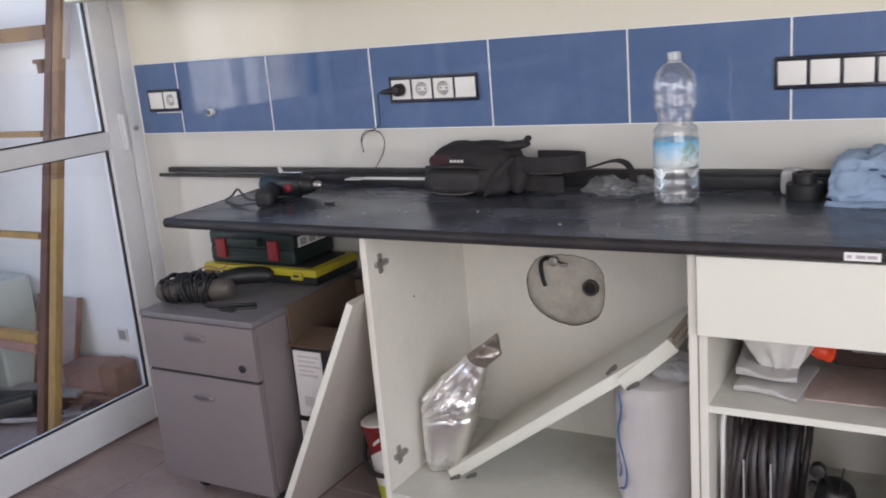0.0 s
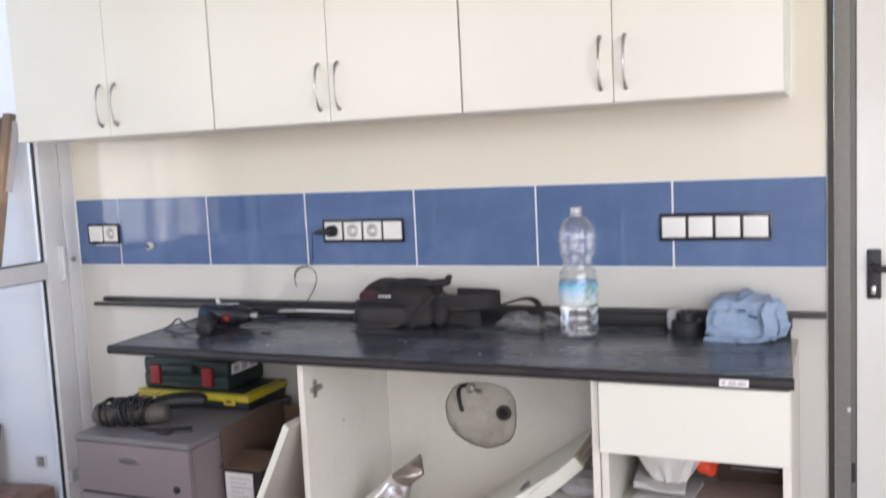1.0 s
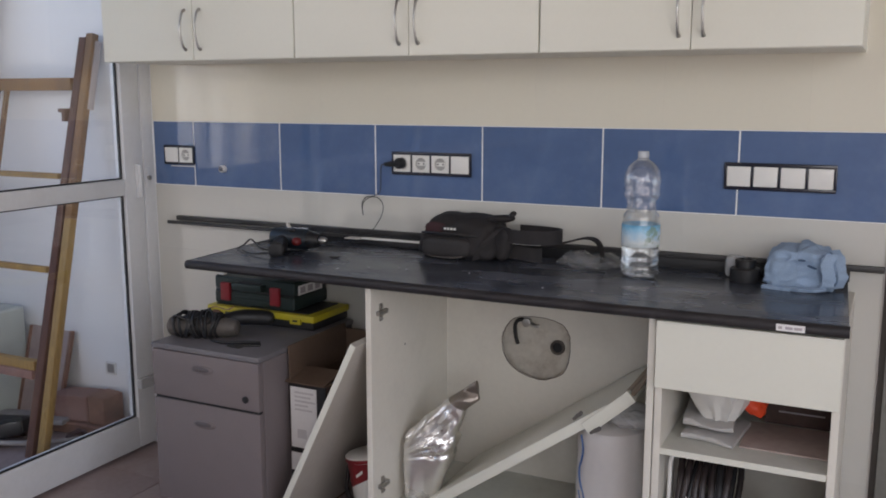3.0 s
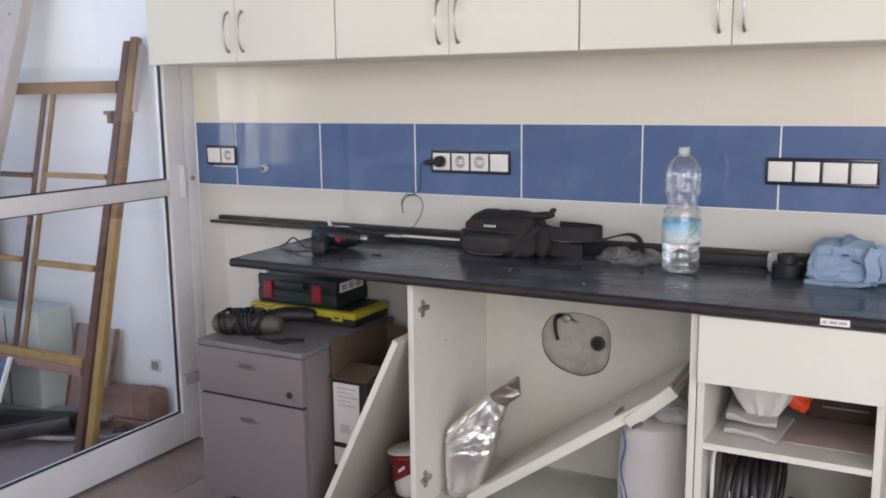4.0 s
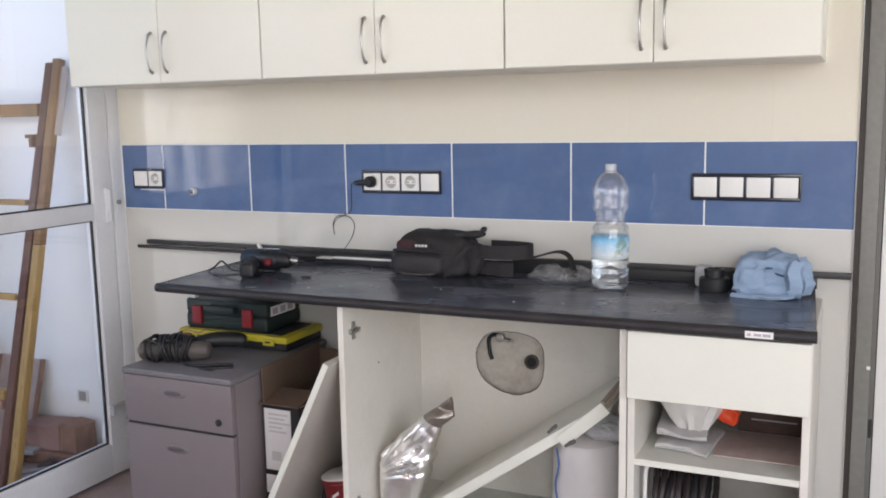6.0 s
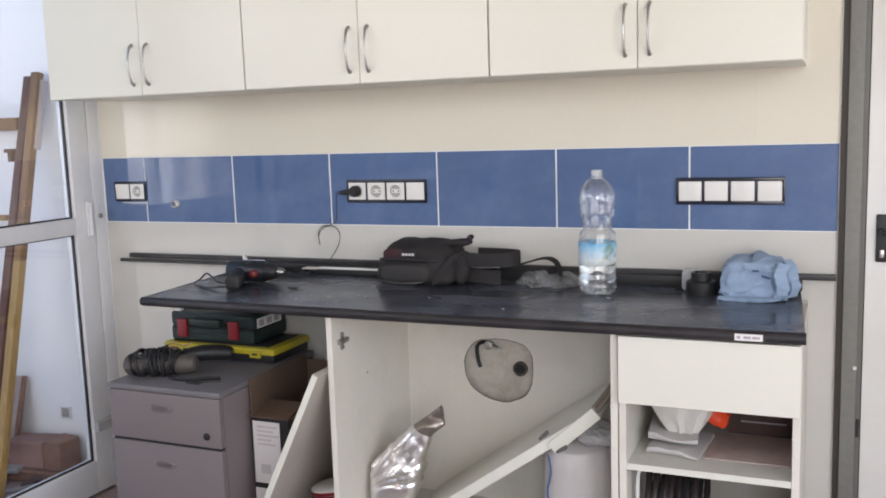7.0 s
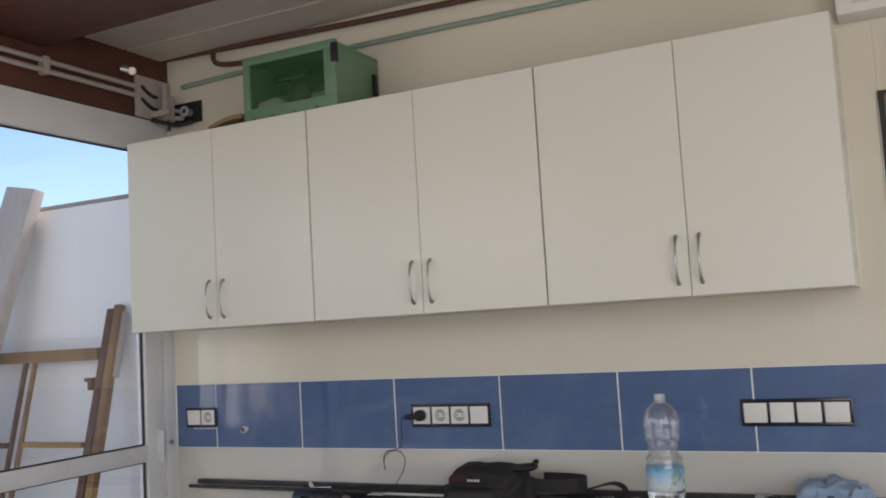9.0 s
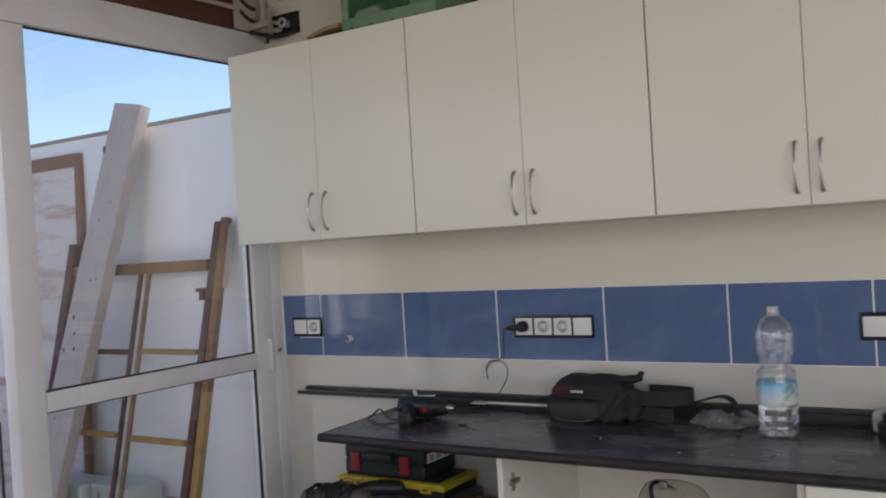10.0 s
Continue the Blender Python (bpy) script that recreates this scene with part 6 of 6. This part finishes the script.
    part("rib", bx(x, x + 0.012, gy0 - 0.003, gy0 + 0.001, gz0 + 0.002, gz0 + 0.012, 0.001, 1), "green_dark", gb)
tan = thing("wood_offcut", (0.36, -0.25, TOPZ), "light brown curved wooden offcut on the cabinet", "wood offcut")
part("offcut", ribbon(smooth_path([(0.272, -0.262, TOPZ + 0.0075), (0.305, -0.264, TOPZ + 0.018), (0.345, -0.266, TOPZ + 0.027), (0.385, -0.268, TOPZ + 0.031), (0.424, -0.270, TOPZ + 0.031)]), 0.07, 0.014, (0.1, 1, 0)), "offcut_tan", tan)

# wall opening with pipes, bracket, and the pipes that run below the ceiling
rec = thing("pipe_opening", (-0.08, 0.0, 2.32), "black plate for a dark square opening in the wall, with pipe ends", "pipe opening", kind="structure")
# Flat black plate on the tiles; stands for the opening's shade.
part("opening", bx(-0.158, -0.016, -0.004, -0.0012, 2.322, 2.408), "gasket", rec)
part("pipe_end", turned(lathe([(0.0150, 0), (0.0150, 0.030), (0.011, 0.030), (0.010, 0.006)], 20, False), Matrix.Translation((-0.076, -0.003, 2.364)) @ RX90), "pipe_white", rec)
part("ring", turned(lathe([(0.0150, 0.0305), (0.0205, 0.031), (0.0205, 0.038), (0.0165, 0.040), (0.0115, 0.039), (0.0115, 0.0305)], 24, False), Matrix.Translation((-0.076, -0.003, 2.364)) @ RX90), "ring_pale", rec, "pale blue ring on the pipe end")
part("ring_bore", turned(lathe([(0.0112, 0.0), (0.0112, 0.032)], 20), Matrix.Translation((-0.076, -0.003, 2.364)) @ RX90), "gasket", rec)
part("pipe_run", tube(smooth_path([(-0.176, -0.052, 2.352), (-0.140, -0.046, 2.344), (-0.105, -0.042, 2.338), (-0.082, -0.040, 2.337)]), 0.0095, 12), "pipe_white", rec)
part("pipe_run", tube(smooth_path([(-0.176, -0.052, 2.388), (-0.150, -0.048, 2.380), (-0.120, -0.042, 2.371), (-0.100, -0.036, 2.367)]), 0.0085, 12), "pipe_white", rec)
part("cable", tube(smooth_path([(-0.160, -0.04, 2.318), (-0.10, -0.045, 2.308), (-0.05, -0.035, 2.314), (-0.02, -0.015, 2.330)]), 0.006, 8), "black_plastic", rec)
brk = thing("wall_bracket", (-0.16, -0.08, 2.34), "grey-white metal bracket with slots in the corner below the ceiling", "bracket")
part("plate", bx(-0.190, -0.178, -0.19, -0.004, 2.335, 2.50, 0.003), "pipe_white", brk)
part("flange", bx(-0.176, -0.115, -0.060, -0.048, 2.335, 2.43, 0.003), "pipe_white", brk)
part("arm", merge(bx(-0.176, -0.085, -0.12, -0.105, 2.338, 2.362, 0.004), bx(-0.112, -0.098, -0.12, -0.105, 2.362, 2.46, 0.003)), "pipe_white", brk)
for k in range(2):
    zc_ = 2.438 - 0.050 * k
    # Black tubes laid on the plate stand for the slots' shade.
    part("slot", tube(smooth_path([(-0.1775, -0.165, zc_ + 0.022), (-0.1770, -0.140, zc_ + 0.004), (-0.1770, -0.105, zc_ - 0.010), (-0.1775, -0.075, zc_ - 0.010)]), [0.003, 0.005] + [0.008] * 14 + [0.007, 0.005, 0.003], 10), "gasket", brk, "black bar for a dark curved slot")
part("loose_cable", tube(smooth_path([(-0.176, -0.115, 2.332), (-0.140, -0.085, 2.318), (-0.095, -0.062, 2.308), (-0.045, -0.040, 2.314), (-0.024, -0.014, 2.336)]), 0.0085, 10), "black_plastic", brk, "black cable")
part("cable_tuft", merge(*[tube([(-0.118, -0.074, 2.312), (-0.124 + 0.010 * q, -0.080, 2.284 - 0.004 * abs(q))], [0.0050, 0.0018], 6) for q in (-1, -0.3, 0.4, 1)]), "black_plastic", brk)
lampt = thing("spot_lamp", (-0.175, -0.235, 2.50), "small round spot lamp in the corner under the ceiling", "lamp")
part("holder", tube([(-0.19, -0.262, 2.507), (-0.175, -0.235, 2.503)], [0.016, 0.020], 16), "steel", lampt)
part("bulb", turned(blob(0.032, 0.032, 0.032, 2, 3), Matrix.Translation((-0.165, -0.222, 2.502))), "lamp_glow", lampt, "pale bulb")
pipe = thing("brown_pipe", (1.0, -0.03, 2.53), "thin brown pipe along the wall below the ceiling", "pipe")
part("run", tube([(-0.20, -0.03, 2.595), (0.70, -0.028, 2.565), (2.40, -0.028, 2.52)], 0.011, 10), "pipe_brown", pipe)
part("clip", tube(smooth_path([(0.075, -0.03, 2.585), (0.080, -0.034, 2.545), (0.105, -0.034, 2.525), (0.16, -0.03, 2.515), (0.24, -0.02, 2.512)]), 0.010, 10), "pipe_brown", pipe)
solid("green_hose", tube([(-0.10, -0.02, 2.468), (0.30, -0.018, 2.482), (1.10, -0.018, 2.478), (2.30, -0.018, 2.462)], 0.0095, 10), "hose_green", "pale green tube along the wall above the cabinets", "tube")

# ---------------------------------------------------------------- in the yard
plank = thing("plank", (-1.40, -0.42, FZ), "broad lime-stained wooden plank leaning on the yard wall", "plank")
part("board", beam_between((-1.440, -0.435, FZ + 0.003), (-1.026, -0.020, 2.165), 0.190, 0.058, 0.004), "wood_lime", plank)
P0, P1 = Vector((-1.440, -0.435, FZ + 0.003)), Vector((-1.026, -0.020, 2.165))


def on_plank(s, a):
    """A place on the plank's front face, s along it and a across."""
    d = (P1 - P0).normalized()
    xs = (Vector((1, 0, 0)) - d * d.x).normalized()
    nf = d.cross(xs).normalized()
    nf = nf if nf.y < 0 else -nf
    return P0 + (P1 - P0) * s + xs * a + nf * 0.0285


for s_, a_, w_, h_ in ((0.90, -0.092, 0.020, 0.045), (0.80, 0.03, 0.010, 0.012), (0.76, -0.02, 0.008, 0.010), (0.64, 0.01, 0.014, 0.010), (0.645, 0.05, 0.012, 0.008), (0.56, -0.05, 0.014, 0.024),
                       (0.53, -0.02, 0.014, 0.018), (0.50, 0.0, 0.016, 0.020), (0.49, -0.07, 0.010, 0.030), (0.36, -0.03, 0.010, 0.010), (0.30, -0.06, 0.012, 0.014), (0.22, 0.03, 0.012, 0.016)):
    part("knot", turned(blob(w_, 0.006, h_, 2.2, 3), Matrix.Translation(on_plank(s_, a_))), "brown_board", plank)


def lean_y(z_):
    return -0.400 + 0.2375 * z_


tre = thing("trestle_frame", (-0.75, -0.40, FZ), "old wooden trestle frame with thin rungs, leaning on the wall", "trestle")


def upright(name, x, z0, z1, w, h, m, dy=0.0, lab="", dx=0.0):
    return part(name, beam_between((x, lean_y(z0) + dy, z0), (x + dx, lean_y(z1) + dy, z1), w, h, 0.003), m, tre, lab)


upright("post", -0.532, FZ + 0.004, 1.600, 0.038, 0.030, "wood_dark", 0.0, "dark weathered post", 0.019)
upright("post", -0.474, FZ + 0.002, 0.900, 0.036, 0.032, "wood_yellow", 0.004, "yellowish post", -0.0034)
upright("post", -0.4775, 0.901, 1.615, 0.036, 0.032, "wood_brown", 0.004, "brown upper post", -0.0025)
upright("post", -1.480, FZ + 0.004, 1.55, 0.05, 0.05, "wood_dark")
upright("thin_post", -0.980, 0.30, 1.41, 0.023, 0.013, "wood_dark")
upright("thin_post", -0.924, 0.30, 1.41, 0.023, 0.013, "wood_brown")
upright("pale_batten", -0.461, 1.32, 1.585, 0.010, 0.03, "wood_lime", 0.02)
for a, b, z_, h, w, m in ((-0.550, -1.46, 1.420, 0.050, 0.035, "wood_brown"), (-0.563, -1.46, 0.330, 0.036, 0.036, "wood_yellow"), (-0.563, -1.46, 0.295, 0.034, 0.040, "terracotta"),
                          (-0.563, -0.909, 1.060, 0.022, 0.024, "wood_yellow"), (-1.008, -1.46, 1.055, 0.022, 0.024, "wood_dark"), (-0.563, -0.909, 0.697, 0.024, 0.024, "wood_yellow"), (-1.008, -1.46, 0.703, 0.022, 0.024, "wood_yellow")):
    part("rung", beam_between((a, lean_y(z_) + 0.004, z_), (b, lean_y(z_) + 0.004, z_), w, h, 0.003, (0, 1, 0)), m, tre)
part("bracket", merge(bx(-0.580, -0.538, lean_y(1.31) - 0.03, lean_y(1.31) + 0.01, 1.310, 1.325, 0.002), bx(-0.562, -0.542, lean_y(1.31) - 0.03, lean_y(1.31) + 0.005, 1.275, 1.312, 0.002)), "wood_dark", tre)

fr = thing("stained_panel", (-1.70, -0.05, FZ), "pale panel with rust stains in a brown frame against the wall", "framed panel")
PL = Matrix.Translation((-1.70, -0.062, FZ)) @ Euler((radians(-1.9), 0, 0)).to_matrix().to_4x4()
part("sheet", turned(bx(-0.20, 0.20, 0.012, 0.022, 0.04, 1.99), PL), "rust_panel", fr)
part("frame", merge(turned(bx(0.185, 0.222, 0, 0.03, 0.002, 2.02, 0.003), PL), turned(bx(-0.222, -0.185, 0, 0.03, 0.002, 2.02, 0.003), PL), turned(bx(-0.185, 0.185, 0, 0.03, 1.955, 2.02, 0.003), PL), turned(bx(-0.185, 0.185, 0, 0.03, 0.002, 0.04, 0.003), PL)), "wood_rust", fr, "brown rusty frame")
fr2 = copy_thing(fr, Matrix.Translation((-2.28, 0.0, FZ)))
tagged(fr2, "rust-stained panel in a brown frame, a second one beside", "framed panel", group="stained panels")
tagged(fr, group="stained panels")

for k, (x0, x1, h, y0) in enumerate(((-1.255, -0.985, 0.465, -0.115), (-1.60, -1.27, 0.46, -0.16))):
    g = thing("green_panel_box", ((x0 + x1) / 2, y0, FZ), "pale green metal casing standing by the wall", "casing", group="green casings by the wall")
    part("casing", bx(x0, x1, y0 - 0.09, y0 + 0.10, FZ + 0.001, h, 0.02, 3), "pale_green", g)
    part("seam", bx(x0 + 0.06, x0 + 0.066, y0 - 0.0925, y0 - 0.089, FZ + 0.01, h - 0.03), "wood_dark", g)
bdp = thing("framed_board", (-0.86, -0.02, FZ), "thin pinkish board with a dark edge leaning by the wall", "board")
part("sheet", beam_between((-0.860, -0.090, FZ + 0.001), (-0.850, 0.010, 0.372), 0.235, 0.012, 0.001), "rust_red", bdp)
part("edging", merge(beam_between((-0.737, -0.095, FZ + 0.001), (-0.727, 0.006, 0.374), 0.016, 0.018, 0.002), beam_between((-0.983, -0.095, FZ + 0.001), (-0.973, 0.006, 0.374), 0.012, 0.018, 0.002)), "wood_rust", bdp)
# Slab added under the block; its dark stands for shadow and rubble.
slab_ = bx(-0.165, 0.165, -0.075, 0.075, 0.0, 0.050, 0.006, 1)
for v in slab_.verts:
    v.co += Vector((0.008 * noise.noise(v.co * 22), 0.008 * noise.noise(v.co * 19 + Vector((5, 0, 0))), 0))
solid("added_slab", turned(slab_, Matrix.Translation((-0.585, -0.072, FZ + 0.001)) @ Euler((0, 0, radians(4))).to_matrix().to_4x4()), "wood_rust", "dark rough slab added under the terracotta block, for shadow and rubble", "slab", smooth=False)
tc_ = thing("terracotta_block", (-0.63, -0.07, FZ + 0.051), "broken terracotta block on a dark slab", "brick")
blk = bx(-0.095, 0.095, -0.06, 0.06, 0.0, 0.108, 0.004, 1)
for v in blk.verts:
    v.co += Vector((0.006 * noise.noise(v.co * 30), 0.006 * noise.noise(v.co * 26 + Vector((3, 0, 0))), 0.010 * noise.noise(v.co * 14) if v.co.z > 0.05 else 0))
part("block", turned(blk, Matrix.Translation((-0.636, -0.070, FZ + 0.0515)) @ Euler((0, 0, radians(8))).to_matrix().to_4x4()), "terracotta", tc_, smooth=False)
dbk = bx(-0.042, 0.042, -0.06, 0.06, 0.0, 0.118, 0.004, 1)
for v in dbk.verts:
    v.co += Vector((0.005 * noise.noise(v.co * 30), 0.005 * noise.noise(v.co * 26), 0.008 * noise.noise(v.co * 20) if v.co.z > 0.05 else 0))
solid("dark_brick", turned(dbk, Matrix.Translation((-0.482, -0.062, FZ + 0.0515))), "wood_rust", "dark brown brick beside the terracotta block, on the slab", "brick", smooth=False)
solid("rubble", merge(*[turned(blob(random.uniform(0.03, 0.08), random.uniform(0.03, 0.06), random.uniform(0.02, 0.05), 3, 3, 0.008, 24, i), Matrix.Translation((random.uniform(-0.85, -0.34), random.uniform(-0.30, -0.02), FZ + 0.012))) for i in range(22)]), "brown_board", "scattered dark rubble at the foot of the wall", "rubble", kind="stuff")
solid("curved_board", turned(bx(-0.36, 0.36, -0.05, 0.05, 0, 0.022, 0.008), Matrix.Translation((-0.98, -0.19, FZ + 0.03)) @ Euler((0, radians(-2), radians(10))).to_matrix().to_4x4()), "coping", "worn brownish board lying on the yard floor", "board")
for a, b in (((-1.30, -0.42, 0.02), (-0.72, -0.26, 0.04)), ((-1.05, -0.70, 0.015), (-0.70, -0.30, 0.055))):
    solid("black_timber", beam_between(a, b, 0.075, 0.055, 0.004, (0, 1, 0)), "black_metal", "black-painted timber lying on the yard floor", "timber", group="black timbers on the ground")
solid("grey_rod", tube(smooth_path([(-1.2, -0.50, 0.012), (-0.8, -0.42, 0.010), (-0.55, -0.30, 0.008), (-0.40, -0.12, 0.012)]), 0.010, 8), "coping", "thin grey rod lying on the yard floor", "rod")
bp_ = thing("blue_panel", (-1.12, -0.45, FZ), "dark blue glossy panel with a pale frame on the ground", "panel")
part("sheet", beam_between((-1.12, -0.50, FZ + 0.01), (-1.12, -0.36, 0.30), 0.30, 0.012, 0.001), "panel_blue", bp_)
part("edge_frame", beam_between((-0.962, -0.505, FZ + 0.004), (-0.962, -0.358, 0.312), 0.012, 0.020, 0.003), "alu_white", bp_)

# ---------------------------------------------------------------- tiles, one by one
tile_meshes = {}


def tile(parent, x0, x1, z0, z1, material):
    key = (round(x1 - x0, 4), round(z1 - z0, 4), material)
    if key not in tile_meshes:
        w, h = (x1 - x0) / 2, (z1 - z0) / 2
        tile_meshes[key] = mesh_of("tile", bx(-w, w, 0, 0.0085, -h, h, 0.0012 if material == "tile_blue" else 0.0, 1), material)
    ob = new("tile", tile_meshes[key])
    ob.parent = parent
    ob.location = Vector(((x0 + x1) / 2, random.uniform(0.0, 0.0001), (z0 + z1) / 2)) - origin_of(parent)


def tile_row(z0, z1, off, material, x_from=-0.20, x_to=2.40, j=0.0016):
    k = math.floor((x_from - off) / 0.4) * 0.4 + off
    while k < x_to - 1e-6:
        a, b = max(k, x_from), min(k + 0.4, x_to)
        if b - a > 0.015:
            tile(wall_north, a + j, b - j, z0 + j, z1 - j, material)
        k += 0.4


tile_row(BAND0, BAND1, 0.0, "tile_blue", j=0.0026)
z = BAND1
while z < CZ - 0.02:
    tile_row(z, min(z + 0.25, CZ - 0.002), 0.18, "tile_cream", j=0.00006)
    z += 0.25
z = BAND0
while z > FZ + 0.02:
    tile_row(max(z - 0.25, FZ), z, 0.18, "tile_low_dim", j=0.00006)
    z -= 0.25
z = 2.029
while z < CZ - 0.02:
    tile_row(z, min(z + 0.25, CZ - 0.002), 0.18, "tile_cream", 2.402, 3.69, j=0.00006)
    z += 0.25

ft = mesh_of("tile", bx(-0.1635, 0.1635, -0.1635, 0.1635, -0.008, 0, 0.0015, 1), "floor_tile")
for i in range(12):
    for k in range(14):
        ob = new("tile", ft)
        ob.parent = floor
        ob.location = Vector((-0.255 + 0.165 + 0.33 * i, -0.165 - 0.33 * k, FZ + random.uniform(-0.0004, 0.0004))) - origin_of(floor)
